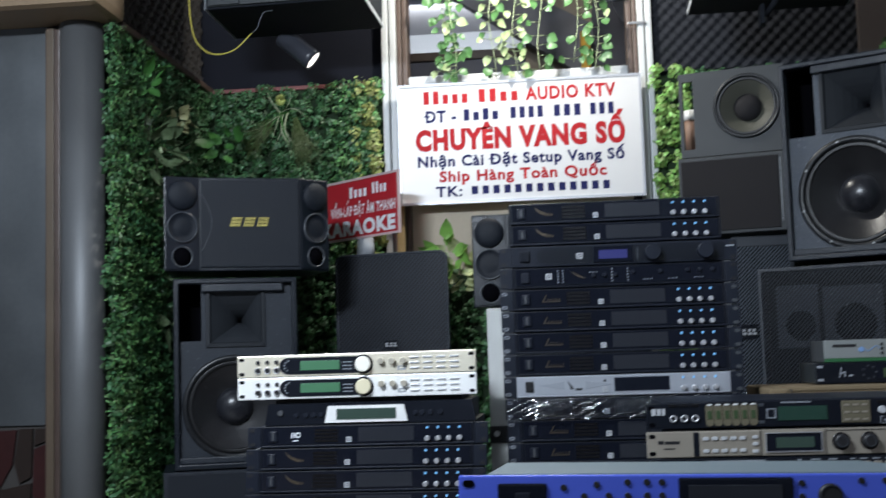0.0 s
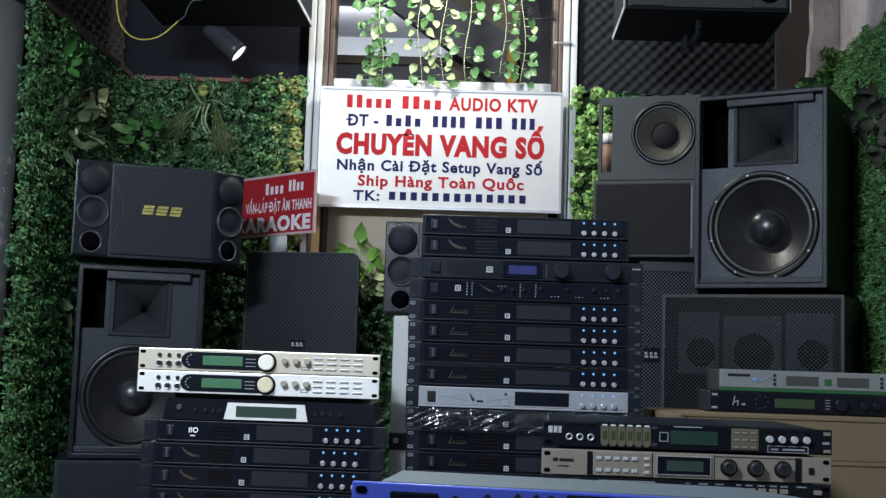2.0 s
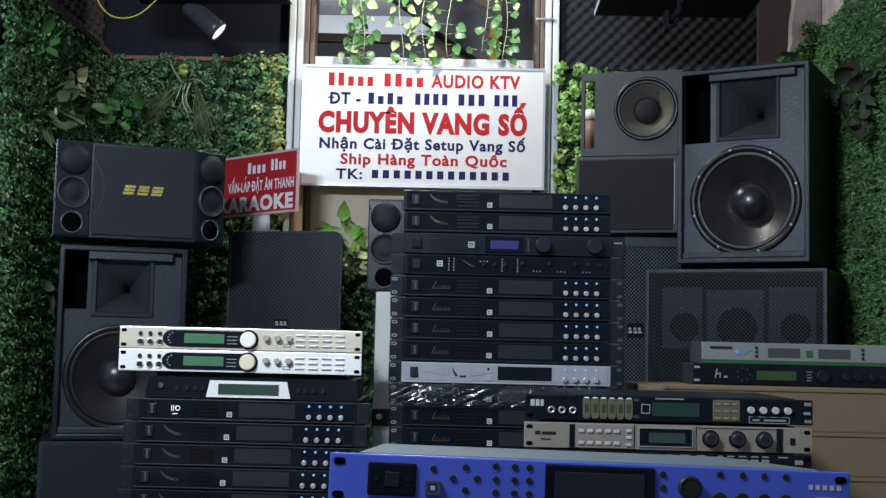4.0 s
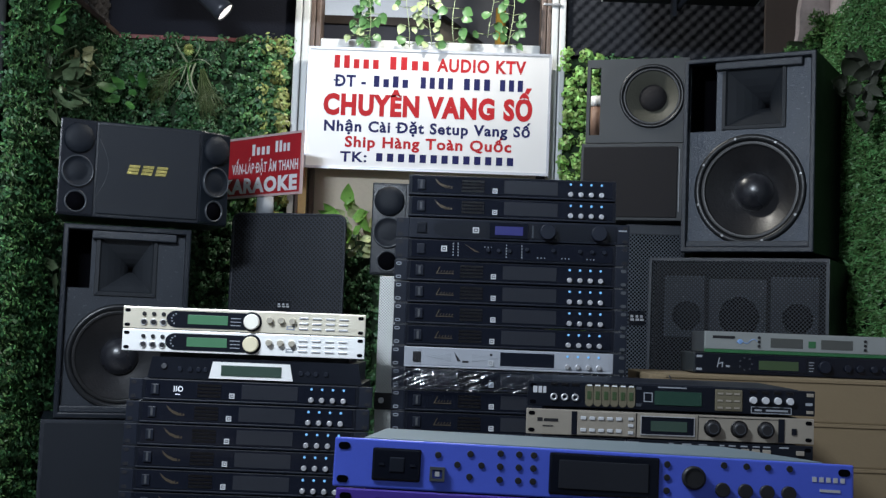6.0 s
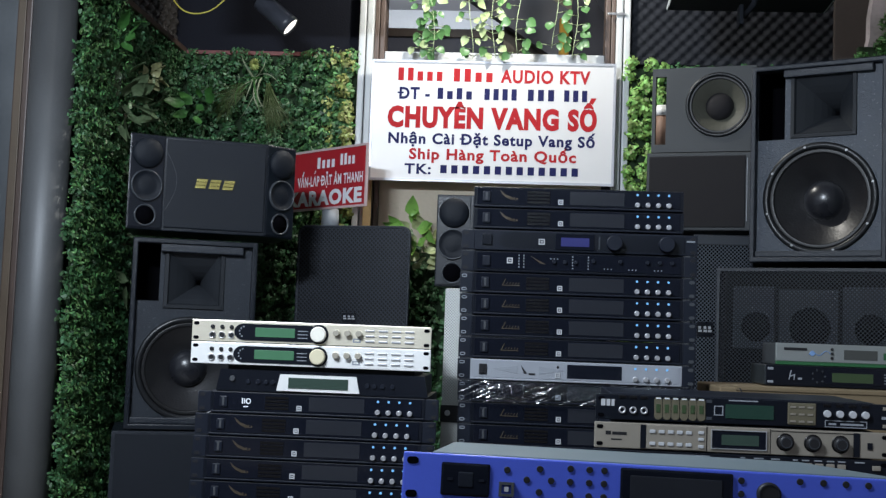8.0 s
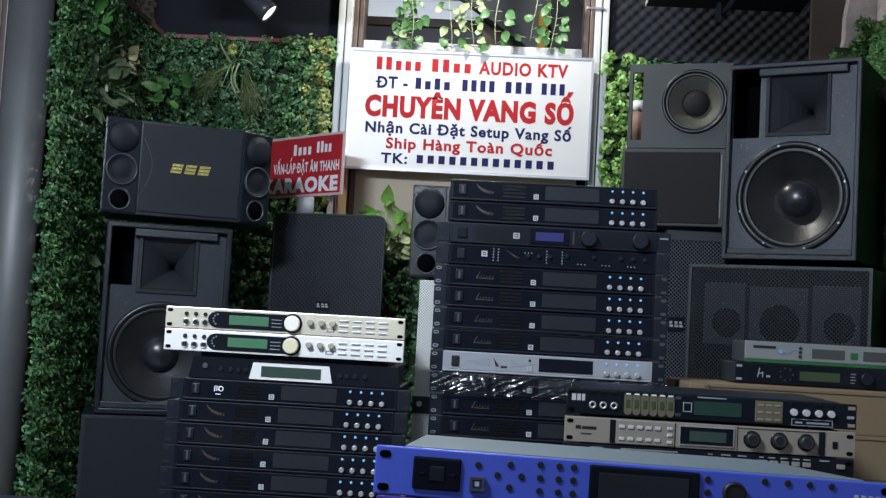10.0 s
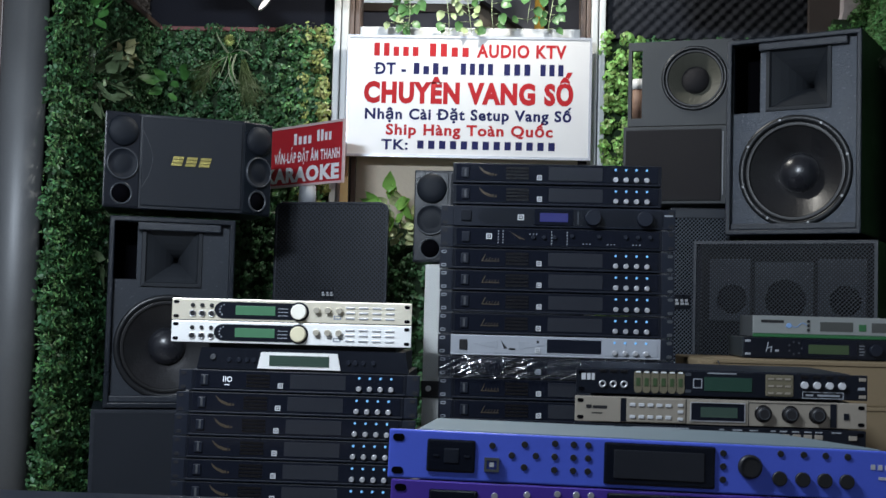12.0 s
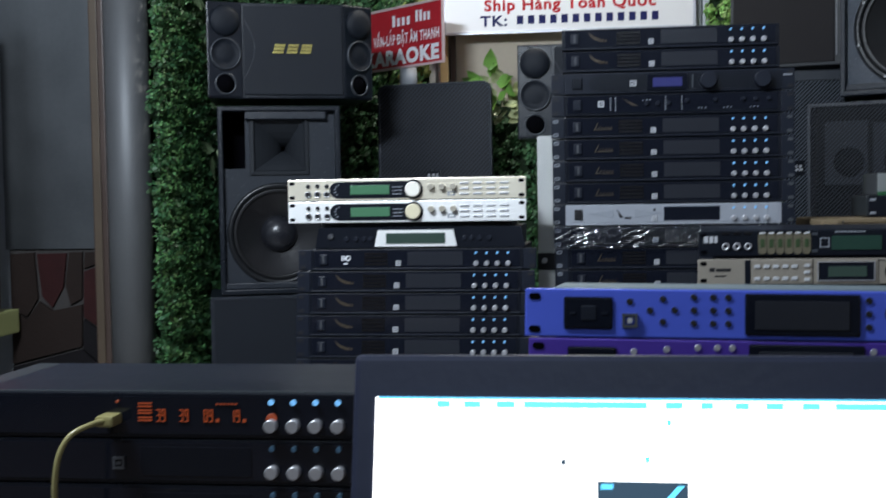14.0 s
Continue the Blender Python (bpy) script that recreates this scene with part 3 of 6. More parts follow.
# back wall leaf colours grade from dark to bright towards the window bulb
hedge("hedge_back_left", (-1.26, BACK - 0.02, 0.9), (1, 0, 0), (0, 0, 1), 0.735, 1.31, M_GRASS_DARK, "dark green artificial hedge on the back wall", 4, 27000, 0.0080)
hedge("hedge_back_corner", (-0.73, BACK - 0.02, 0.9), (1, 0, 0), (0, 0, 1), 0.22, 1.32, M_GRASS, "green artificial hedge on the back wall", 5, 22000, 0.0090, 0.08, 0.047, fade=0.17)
hedge("hedge_lime_strip", (-0.635, BACK - 0.02, 0.9), (1, 0, 0), (0, 0, 1), 0.13, 1.33, M_GRASS_LIME, "lime green artificial hedge beside the window trim, brightened for bulb light", 6, 19000, 0.0098, 0.10, 0.05, fade=0.09)
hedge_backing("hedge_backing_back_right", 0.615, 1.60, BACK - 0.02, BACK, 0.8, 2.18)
hedge("hedge_back_right", (0.60, BACK - 0.02, 0.9), (1, 0, 0), (0, 0, 1), 0.17, 1.30, M_GRASS_LIT, "green artificial hedge beside the window trim, bulb light in its colour", 7, 21000, 0.0098, 0.08)
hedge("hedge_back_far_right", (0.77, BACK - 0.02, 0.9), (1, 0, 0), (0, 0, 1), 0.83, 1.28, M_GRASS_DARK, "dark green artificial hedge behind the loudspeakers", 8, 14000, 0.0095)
hedge_backing("hedge_backing_under_window", -0.395, 0.512, BACK - 0.02, BACK, 0.6, 1.40)
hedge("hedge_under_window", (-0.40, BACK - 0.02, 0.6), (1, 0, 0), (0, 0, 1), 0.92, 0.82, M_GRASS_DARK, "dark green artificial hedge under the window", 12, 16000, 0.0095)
hedge_backing("hedge_backing_right", 1.655, 1.675, 2.4, BACK - 0.095, 0.3, 2.325)
hedge("hedge_right", (1.655, BACK, 0.4), (0, -1, 0), (0, 0, 1), 2.2, 1.94, M_GRASS, "bright green artificial grass mat on the side wall", 9, 34000, 0.0105, 0.042, 0.06, 0.26, blades=True)
hedge_backing("hedge_backing_corner", 1.50, 1.672, BACK - 0.13, BACK - 0.096, 1.85, 2.26)
for x0, wide, high, seed in ((1.462, 0.075, 0.305, 14), (1.522, 0.08, 0.375, 15), (1.575, 0.10, 0.45, 16)):
    hedge("hedge_corner_tuft", (x0, BACK - 0.13, 1.92), (1, 0, 0), (0, 0, 1), wide, high, M_GRASS, "green artificial grass bulging round the corner", seed, 60000, 0.0105, 0.05, 0.05, 0.3, blades=True)



def eggcrate(name, origin, right, up, width, height, pitch, deep, material, label):
    """Acoustic foam with a wave of pyramidal bumps."""
    nx, nz = int(width / pitch * 6), int(height / pitch * 6)
    r, u = Vector(right), Vector(up)
    out = r.cross(u)
    verts = []
    for j in range(nz + 1):
        for i in range(nx + 1):
            a, b = width * i / nx, height * j / nz
            h = deep * (0.5 + 0.5 * math.sin(2 * math.pi * a / pitch) * math.sin(2 * math.pi * b / pitch))
            verts.append(Vector(origin) + a * r + b * u + h * out)
    faces = [(j * (nx + 1) + i, j * (nx + 1) + i + 1, (j + 1) * (nx + 1) + i + 1, (j + 1) * (nx + 1) + i) for j in range(nz) for i in range(nx)]
    me = bpy.data.meshes.new(name)
    me.from_pydata(verts, [], faces)
    me.materials.append(material)
    return tagged(new(name, me), label, "acoustic foam", "", "structure")


eggcrate("acoustic_foam_back", (0.62, BACK - 0.004, 2.20), (1, 0, 0), (0, 0, 1), 0.81, 0.75, 0.052, 0.015, M_FOAM, "charcoal egg-crate acoustic foam on the back wall")
eggcrate("acoustic_foam_side", (-1.296, 3.64, 2.215), (0, 1, 0), (0, 0, 1), 1.05, 0.73, 0.07, 0.03, M_FOAM_BROWN, "brown-black egg-crate acoustic foam above the hedge")
solid("corner_board", Shape().box(1.43, 1.66, BACK - 0.03, BACK - 0.003, 2.15, 2.95, 0.004), mat("dark_stained_board", (0.060, 0.048, 0.044), 0.6, vary=0.3, grain=90), "dark brown timber corner board", "board")
solid("red_batten", Shape().box(-1.27, -0.515, BACK - 0.018, BACK - 0.002, 2.205, 2.222, 0.002), mat("dull_red_batten", (0.16, 0.05, 0.05), 0.6), "dull red batten over the hedge", "batten")
solid("side_batten", Shape().box(-1.283, -1.228, 3.66, BACK - 0.02, 2.205, 2.228, 0.003), M_JAMB, "brown timber batten over the side hedge", "batten")
solid("plaster_edge", Shape().prism([(1.672, 2.10), (1.520, 2.10), (1.533, 2.17), (1.539, 2.24), (1.553, 2.31), (1.555, 2.40), (1.567, 2.48), (1.564, 2.58), (1.575, 2.70), (1.577, 2.95), (1.672, 2.95)], BACK - 0.09, BACK - 0.032), M_PLASTER, "broken pale plaster edge in the corner", "plaster")

# ---- left end: pipe, timber, sheet metal, stone facing ----
solid("end_wall", Shape().box(-2.3, -1.30, 3.68, 3.78, 0, 2.95), M_GREY_WALL, "grey end wall beside the hedge", "wall")
solid("grey_column", Shape().lathe([(0, 0), (0.072, 0), (0.072, 2.215), (0, 2.215)], 40, pose(-1.362, 3.64, 0, 90)), M_PIPE, "smooth brushed grey metal round column", "column", "structure")
solid("timber_jamb", Shape().box(-1.474, -1.424, 3.60, 3.68, 0, 2.20, 0.004), M_JAMB, "dark brown timber jamb beside the column", "jamb")
solid("timber_strip", Shape().box(-1.468, -1.442, 3.593, 3.599, 0, 2.20, 0.002), mat("aged_tan_timber", (0.075, 0.052, 0.032), 0.5, vary=0.3, scale=6, grain=90, bump=0.15), "narrow tan timber strip beside the column", "timber strip")
solid("sheet_panel", Shape().box(-1.80, -1.478, 3.63, 3.68, 0.885, 2.95, 0.003), M_SHEET, "dull grey sheet metal panel", "panel")
solid("ceiling_beam", Shape().box(-2.3, -1.215, 3.40, 3.66, 2.215, 2.5, 0.03), M_TAN_WOOD, "rounded tan timber beam above the column", "beam")
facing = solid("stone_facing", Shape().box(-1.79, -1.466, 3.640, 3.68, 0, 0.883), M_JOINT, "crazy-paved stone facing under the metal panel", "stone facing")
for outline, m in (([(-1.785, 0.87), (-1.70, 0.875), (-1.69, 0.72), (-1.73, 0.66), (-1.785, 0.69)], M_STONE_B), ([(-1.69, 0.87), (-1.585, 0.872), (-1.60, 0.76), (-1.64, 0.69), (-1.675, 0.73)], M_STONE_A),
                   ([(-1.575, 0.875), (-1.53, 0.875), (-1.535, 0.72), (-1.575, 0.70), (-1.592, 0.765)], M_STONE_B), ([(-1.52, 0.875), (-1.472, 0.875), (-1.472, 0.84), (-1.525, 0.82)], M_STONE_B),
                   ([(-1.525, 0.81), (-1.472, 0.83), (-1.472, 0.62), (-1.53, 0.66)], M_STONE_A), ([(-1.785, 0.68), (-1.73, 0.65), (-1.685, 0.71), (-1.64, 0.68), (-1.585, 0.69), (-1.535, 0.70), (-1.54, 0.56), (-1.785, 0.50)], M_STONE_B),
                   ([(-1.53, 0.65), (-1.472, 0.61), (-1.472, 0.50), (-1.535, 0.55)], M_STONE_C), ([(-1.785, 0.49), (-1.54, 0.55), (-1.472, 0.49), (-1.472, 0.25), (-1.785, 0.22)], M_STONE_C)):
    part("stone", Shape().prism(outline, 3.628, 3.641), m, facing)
rack = thing("display_case", "narrow wooden display case with a red poster inside", "display case", pose(-1.766, 3.43, 0))
part("post", Shape().box(-0.26, -0.251, 0, 0.05, 0, 1.62, 0.002), M_JAMB, rack)
part("poster", Shape().box(-0.25, 0.0235, 0.03, 0.035, 0.95, 1.55), M_RED_SIGN, rack, "red poster")
part("back_board", Shape().box(-0.25, 0.0235, 0.037, 0.05, 0.70, 1.62), M_JAMB, rack)
part("shelf_edge", Shape().box(-0.25, 0.024, -0.006, 0.17, 0.61, 0.69, 0.006), mat("yellow_green_edge", (0.30, 0.31, 0.13), 0.5), rack, "yellow-green shelf edge")
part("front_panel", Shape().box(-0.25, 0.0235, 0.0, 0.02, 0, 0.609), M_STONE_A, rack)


# ---- sign boards ----
sign = thing("shop_sign", "white shop sign board with red and navy Vietnamese lettering", "sign", pose(0.062, 4.60, 1.930))
SW, SH = 0.975, 0.484


def sx(f):
    return (f - 0.5) * SW


def sz(f):
    return (0.5 - f) * SH


part("board", Shape().box(-SW / 2, SW / 2, 0, 0.014, -SH / 2, SH / 2, 0.002), M_SIGN, sign)
rim = Shape()
rim.plate(rect(-SW / 2 - 0.006, SW / 2 + 0.006, -SH / 2 - 0.006, SH / 2 + 0.006), [rect(-SW / 2 + 0.004, SW / 2 - 0.004, -SH / 2 + 0.004, SH / 2 - 0.004)], -0.004, 0.012)
part("frame", rim, mat("grey_sign_frame", (0.45, 0.46, 0.5), 0.4, 0.4), sign)


def text_width(words, bold, gap=1.12):
    cu = bpy.data.curves.new("tmp_text", "FONT")
    cu.body, cu.size, cu.offset, cu.space_character = words, 1.0, bold, gap
    ob = bpy.data.objects.new("tmp_text", cu)
    me = bpy.data.meshes.new_from_object(ob)
    xs = [v.co.x for v in me.vertices]
    bpy.data.meshes.remove(me)
    bpy.data.objects.remove(ob)
    bpy.data.curves.remove(cu)
    return min(xs), max(xs)


def word_line(parent, line, x0, x1, z, y, cap, bold, ink):
    """A line of lettering, each word a part of its own; a crossed D is a D with a bar."""
    plain = line.replace("Đ", "D")
    a, b = text_width(plain, bold)
    k = (x1 - x0) / (b - a)
    done = ""
    for word, real in zip(plain.split(" "), line.split(" ")):
        lo, hi = text_width(word, bold)
        end = x0 + (text_width(done + word, bold)[1] - a) * k
        start = end - (hi - lo) * k
        s_ = Shape().text(word, start, end, z, y, cap, bold, 0.0, 1.12)
        for n_, c in enumerate(real):
            if c == "Đ":
                c0 = start + (text_width(real[:n_].replace("Đ", "D") + "D", bold)[1] - text_width("D", bold)[1] + text_width("D", bold)[0] - lo) * k if n_ else start
                s_.box(c0 - 0.16 * cap, c0 + 0.36 * cap, y - 0.0002, y + 0.0002, z - 0.07 * cap, z + 0.07 * cap)
        part("word", s_, ink, parent)
        done += word + " "


def word_bars(parent, tall, x0, x1, z, cap, ink):
    """A word kept as a row of plain upright bars: 1 for a tall character, 0 for a low one."""
    step = (x1 - x0) / len(tall)
    for k, up in enumerate(tall):
        x = x0 + k * step
        part("letter_bar", Shape().box(x + 0.14 * step, x + 0.72 * step, -0.0012, 0.001, z - cap / 2, z + (cap / 2 if up == "1" else 0.22 * cap)), ink, parent)


word_line(sign, "AUDIO KTV", sx(0.531), sx(0.901), sz(0.108), -0.001, 0.053, 0.036, M_RED_INK)
word_bars(sign, "11000", sx(0.099), sx(0.300), sz(0.108), 0.053, M_RED_INK)
word_bars(sign, "1100", sx(0.330), sx(0.510), sz(0.108), 0.053, M_RED_INK)
word_line(sign, "ĐT -", sx(0.112), sx(0.239), sz(0.266), -0.001, 0.048, 0.036, M_NAVY_INK)
for tall, a, b in (("1010", 0.266, 0.425), ("1111", 0.461, 0.610), ("111", 0.640, 0.765), ("111", 0.790, 0.900)):
    word_bars(sign, tall, sx(a), sx(b), sz(0.266), 0.046, M_NAVY_INK)
word_line(sign, "CHUYÊN VANG SỐ", sx(0.066), sx(0.932), sz(0.465), -0.001, 0.082, 0.056, M_RED_INK)
word_line(sign, "Nhận Cài Đặt Setup Vang Số", sx(0.073), sx(0.927), sz(0.648), -0.001, 0.044, 0.033, M_NAVY_INK)
word_line(sign, "Ship Hàng Toàn Quốc", sx(0.162), sx(0.851), sz(0.778), -0.001, 0.044, 0.033, M_RED_INK)
word_line(sign, "TK:", sx(0.145), sx(0.255), sz(0.905), -0.001, 0.042, 0.028, M_NAVY_INK)
word_bars(sign, "1" * 13, sx(0.288), sx(0.873), sz(0.905), 0.033, M_NAVY_INK)

red = thing("karaoke_sign", "red karaoke sign with white lettering on a grey stub post", "sign", pose(-0.553, 4.44, 1.663, 0, 0, -42))
part("board", Shape().box(-0.31, 0.21, 0, 0.008, -0.115, 0.115, 0.002), M_RED_SIGN, red)
rim = Shape()
rim.plate(rect(-0.316, 0.216, -0.121, 0.121), [rect(-0.307, 0.207, -0.112, 0.112)], -0.003, 0.006)
part("border", rim, mat("pale_pink_edge", (0.55, 0.42, 0.42), 0.5), red)
word_bars(red, "1000", -0.095, 0.025, 0.066, 0.044, M_WHITE_PRINT)
word_bars(red, "1100", 0.050, 0.145, 0.070, 0.044, M_WHITE_PRINT)
word_line(red, "VẤN-LẮP ĐẶT ÂM THANH", -0.215, 0.192, -0.004, -0.001, 0.040, 0.028, M_WHITE_PRINT)
word_line(red, "KARAOKE", -0.272, 0.190, -0.072, -0.001, 0.056, 0.052, M_WHITE_PRINT)
part("post", Shape().lathe([(0, 0), (0.032, 0), (0.036, -0.078), (0, -0.078)], 20, pose(-0.034, 0.03, -0.117, 90)), M_GREY_WALL, red, "short grey plastic stub post")


# ---- loudspeakers ----
def woofer(parent, x, z, y, r, cone=None, dome=0.36, bolts=8, tan=False):
    """A driver: ring, surround, cone, dust cap and bolts, set into the baffle at depth y."""
    at = Matrix.Translation((x, y, z))
    part("basket_ring", Shape().lathe([(r, 0.004), (r, -0.006), (r * 0.985, -0.010), (r * 0.90, -0.010), (r * 0.885, -0.004), (r * 0.885, 0.01)], 48, at), M_BASKET, parent)
    part("surround", Shape().lathe([(r * 0.885, 0.0), (r * 0.865, -0.006), (r * 0.845, -0.001), (r * 0.825, -0.006), (r * 0.80, 0.004)], 48, at), M_SURROUND if not tan else M_RUBBER, parent)
    part("cone", Shape().lathe([(r * 0.80, 0.004), (r * 0.6, r * 0.16), (r * dome * 0.95, r * 0.30)], 48, at), cone or M_CONE, parent)
    part("dust_cap", Shape().lathe([(r * dome, r * 0.30), (r * dome * 0.92, r * 0.19), (r * dome * 0.65, r * 0.10), (r * dome * 0.3, r * 0.055), (0, r * 0.045)], 32, at), M_CAP if not tan else M_GREY_CLOTH, parent)
    for i in range(bolts):
        a = 2 * math.pi * (i + 0.35) / bolts
        part("bolt", Shape().disc(x + r * 0.945 * math.cos(a), z + r * 0.945 * math.sin(a), 0.005, y - 0.013, y - 0.009, 8), M_BOLT, parent)


def horn(parent, x0, x1, z0, z1, y, throat=(0.5, 0.5), deep=0.12):
    cx, cz = x0 + (x1 - x0) * throat[0], z0 + (z1 - z0) * throat[1]
    s = Shape()

    def ring(k, yy, ex=0.0):
        return [(cx + (x - cx) * k + ex * sx_, yy, cz + (z - cz) * k + ex * sz_) for x, z, sx_, sz_ in ((x0, z0, -1, -1), (x1, z0, 1, -1), (x1, z1, 1, 1), (x0, z1, -1, 1))]

    s.loft([ring(1, y + 0.004, 0.016), ring(1, y - 0.008, 0.014), ring(1, y - 0.009, 0.002), ring(0.97, y + 0.001)])
    part("horn_flange", s, M_HORN, parent, "black moulded horn flange")
    f = Shape()
    f.loft([ring(0.07 + 0.90 * (1 - t_) ** 2.2, y + 0.001 + deep * t_) for t_ in (0, 0.12, 0.25, 0.4, 0.55, 0.7, 0.85, 1.0)])
    for face in f.bm.faces:
        face.smooth = abs(face.normal.z) > 0.99
    part("horn_flare", f, M_HORN, parent, "black moulded horn flare")
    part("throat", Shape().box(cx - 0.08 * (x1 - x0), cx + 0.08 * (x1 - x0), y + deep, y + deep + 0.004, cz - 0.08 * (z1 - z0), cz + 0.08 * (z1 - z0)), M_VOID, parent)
    for x, z in ((x0, z0), (x1, z0), (x1, z1), (x0, z1)):
        sg = 1 if x == x1 else -1
        part("bolt", Shape().disc(x + sg * 0.007, z + (0.007 if z == z1 else -0.007), 0.0035, y - 0.011, y - 0.007, 8), M_EAR, parent)



def stage_speaker(label, m, w, h, d, horn_box, port_box, wx, wz, wr, group="", paint=None, shell_mat=None, bolts=8):
    """A two-way cabinet whose baffle is set back inside the rim, with horn, port and woofer."""
    sp = thing("stage_speaker", label, "loudspeaker", m, group)
    t, lip = 0.018, 0.03
    shell = Shape()
    shell.plate(rect(-w / 2, w / 2, 0, h), [rect(-w / 2 + t, w / 2 - t, t, h - t)], 0, d - 0.004)
    part("back_panel", Shape().box(-w / 2, w / 2, d - 0.004, d + 0.012, 0, h, 0.003), M_BLACK, sp)
    soft(part("cabinet", shell, shell_mat or M_BLACK, sp), 0.004)
    b = Shape()
    b.plate(rect(-w / 2 + t, w / 2 - t, t, h - t), [rect(*port_box), rect(*horn_box), circle(wx, wz, wr * 0.9)], lip, lip + 0.02)
    part("baffle", b, paint or M_BAFFLE, sp, "worn charcoal painted baffle")
    part("port_box", Shape().loft([[(x, y, z) for x, z in rect(*port_box)] for y in (lip + 0.001, lip + 0.16)], True), M_VOID, sp, "rectangular port with its inner shade painted near-black")
    part("top_rail", Shape().box(port_box[1], w / 2 - t - 0.03, 0.004, lip, h - t - 0.028, h - t - 0.001, 0.004), M_BLACK, sp)
    part("bottom_rail", Shape().box(-w / 2 + t, w / 2 - t, 0.008, lip, t, t + 0.022, 0.004), M_BLACK, sp)
    horn(sp, *horn_box, lip, (0.62, 0.42))
    woofer(sp, wx, wz, lip, wr, None, 0.36, bolts)
    return sp


stage_speaker("worn black two-way stage speaker standing on a black speaker", pose(1.2026, 3.9986, 1.362, 0, 0, -29), 0.466, 0.697, 0.42,
              (-0.084, 0.112, 0.452, 0.650), (-0.2145, -0.120, 0.435, 0.6785), 0.004, 0.222, 0.197, "stage speakers")
stage_speaker("dark two-way stage speaker under a karaoke speaker", pose(-0.907, 3.848, 0.715, 0, 0, 18), 0.418, 0.645, 0.42,
              (-0.086, 0.086, 0.424, 0.606), (-0.1905, -0.116, 0.432, 0.6265), -0.005, 0.205, 0.178, "stage speakers", M_BAFFLE_DARK, M_SATIN, 0)


def plain_cabinet(name, label, m, w, h, d, face, frame=0.014, badge=None, shade=M_BLACK, taper=0.0, hollow=0.012, corner=0.0):
    sp = thing(name, label, "loudspeaker", m)
    c = max(corner, 0.002)
    body = Shape()
    body.loft([[(x * (1 - 2 * k / w), y, z) for x, z in rrect(-w / 2, w / 2, 0, h, c)] for y, k in ((hollow, 0), (d, taper))], True)
    soft(part("cabinet", body, shade, sp), 0.006)
    rim_ = Shape()
    rim_.plate(rrect(-w / 2, w / 2, 0, h, c), [rrect(-w / 2 + frame, w / 2 - frame, frame, h - frame, max(0.001, c - frame))], 0, hollow)
    soft(part("grille_frame", rim_, shade, sp), 0.003)
    if hollow > 0.02:
        # near-black board gives the shade behind the grille
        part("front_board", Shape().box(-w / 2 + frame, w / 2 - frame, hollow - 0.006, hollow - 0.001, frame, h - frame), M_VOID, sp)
    g = Shape().prism(rrect(-w / 2 + frame, w / 2 - frame, frame, h - frame, max(0.001, c - frame)), 0.003, 0.0042 if hollow > 0.02 else 0.012)
    part("grille", g, face, sp, "perforated steel grille")
    if badge:
        bx, bz, bw, bh = badge
        bd = part("badge", Shape().box(bx - bw / 2, bx + bw / 2, -0.002, 0.004, bz - bh / 2, bz + bh / 2, 0.001), M_FACE, sp, "small dark badge")
        mark = Shape()
        for k in (-0.3, 0.02, 0.3):
            mark.box(bx + (k - 0.11) * bw, bx + (k + 0.11) * bw, -0.003, -0.001, bz - 0.20 * bh, bz - 0.04 * bh).box(bx + (k - 0.11) * bw, bx + (k + 0.05) * bw, -0.003, -0.001, bz + 0.02 * bh, bz + 0.20 * bh)
        part("badge_mark", mark, M_PALE_PRINT, bd)
    return sp


sub = plain_cabinet("subwoofer", "black subwoofer with perforated grille under a stage speaker", pose(1.1672, 3.966, 0.72, 0, 0, -26), 0.62, 0.618, 0.50, M_PERF_SUB, 0.011, hollow=0.075)
for x0, x1, z0, z1, hx, hr in ((-0.255, -0.112, 0.34, 0.555, -0.175, 0.052), (-0.095, 0.100, 0.36, 0.545, 0.008, 0.070), (0.117, 0.272, 0.34, 0.555, 0.205, 0.052)):
    part("driver_plate", Shape().plate(rect(x0, x1, z0, z1), [circle(hx, 0.415, hr, 28)], 0.016, 0.022), M_BAFFLE, sub, "charcoal driver plate behind the grille")
    part("driver_cone", Shape().lathe([(hr, 0.0), (hr * 0.5, 0.03), (0, 0.035)], 24, Matrix.Translation((hx, 0.0225, 0.415))), M_VOID, sub)
plain_cabinet("speaker", "black speaker with a fine perforated grille", pose(-0.437, 4.308, 0.80, 0, 0, -12), 0.455, 0.668, 0.36, M_PERF_BLACK, 0.010, (-0.003, 0.320, 0.055, 0.036), taper=0.13, corner=0.035)
tower = plain_cabinet("tower_speaker", "grey grille speaker standing beside the subwoofer", pose(0.926, 4.20, 0.80, 0, 0, 0), 0.21, 0.664, 0.07, M_PERF_GREY, 0.006, (-0.060, 0.322, 0.058, 0.052), hollow=0.04)
part("top_strip", Shape().box(-0.104, 0.104, -0.002, 0.003, 0.628, 0.660, 0.001), M_RIM, tower, "plain grey strip over the grille")
plain_cabinet("speaker", "dark cloth-fronted speaker under a stage speaker", pose(-0.915, 3.84, 0.02, 0, 0, 18), 0.47, 0.69, 0.42, M_CLOTH, 0.012)

grey = thing("monitor_speaker", "dark grey studio speaker with a pale woofer cone", "loudspeaker", pose(0.855, 4.320, 1.785, 0, 0, -16))
gb = Shape()
gb.plate(rect(-0.185, 0.20, 0, 0.321), [circle(0.063, 0.176, 0.112), rect(-0.172, -0.132, 0.03, 0.29)], 0, 0.02)
part("baffle", gb, M_GREY_BOX, grey)
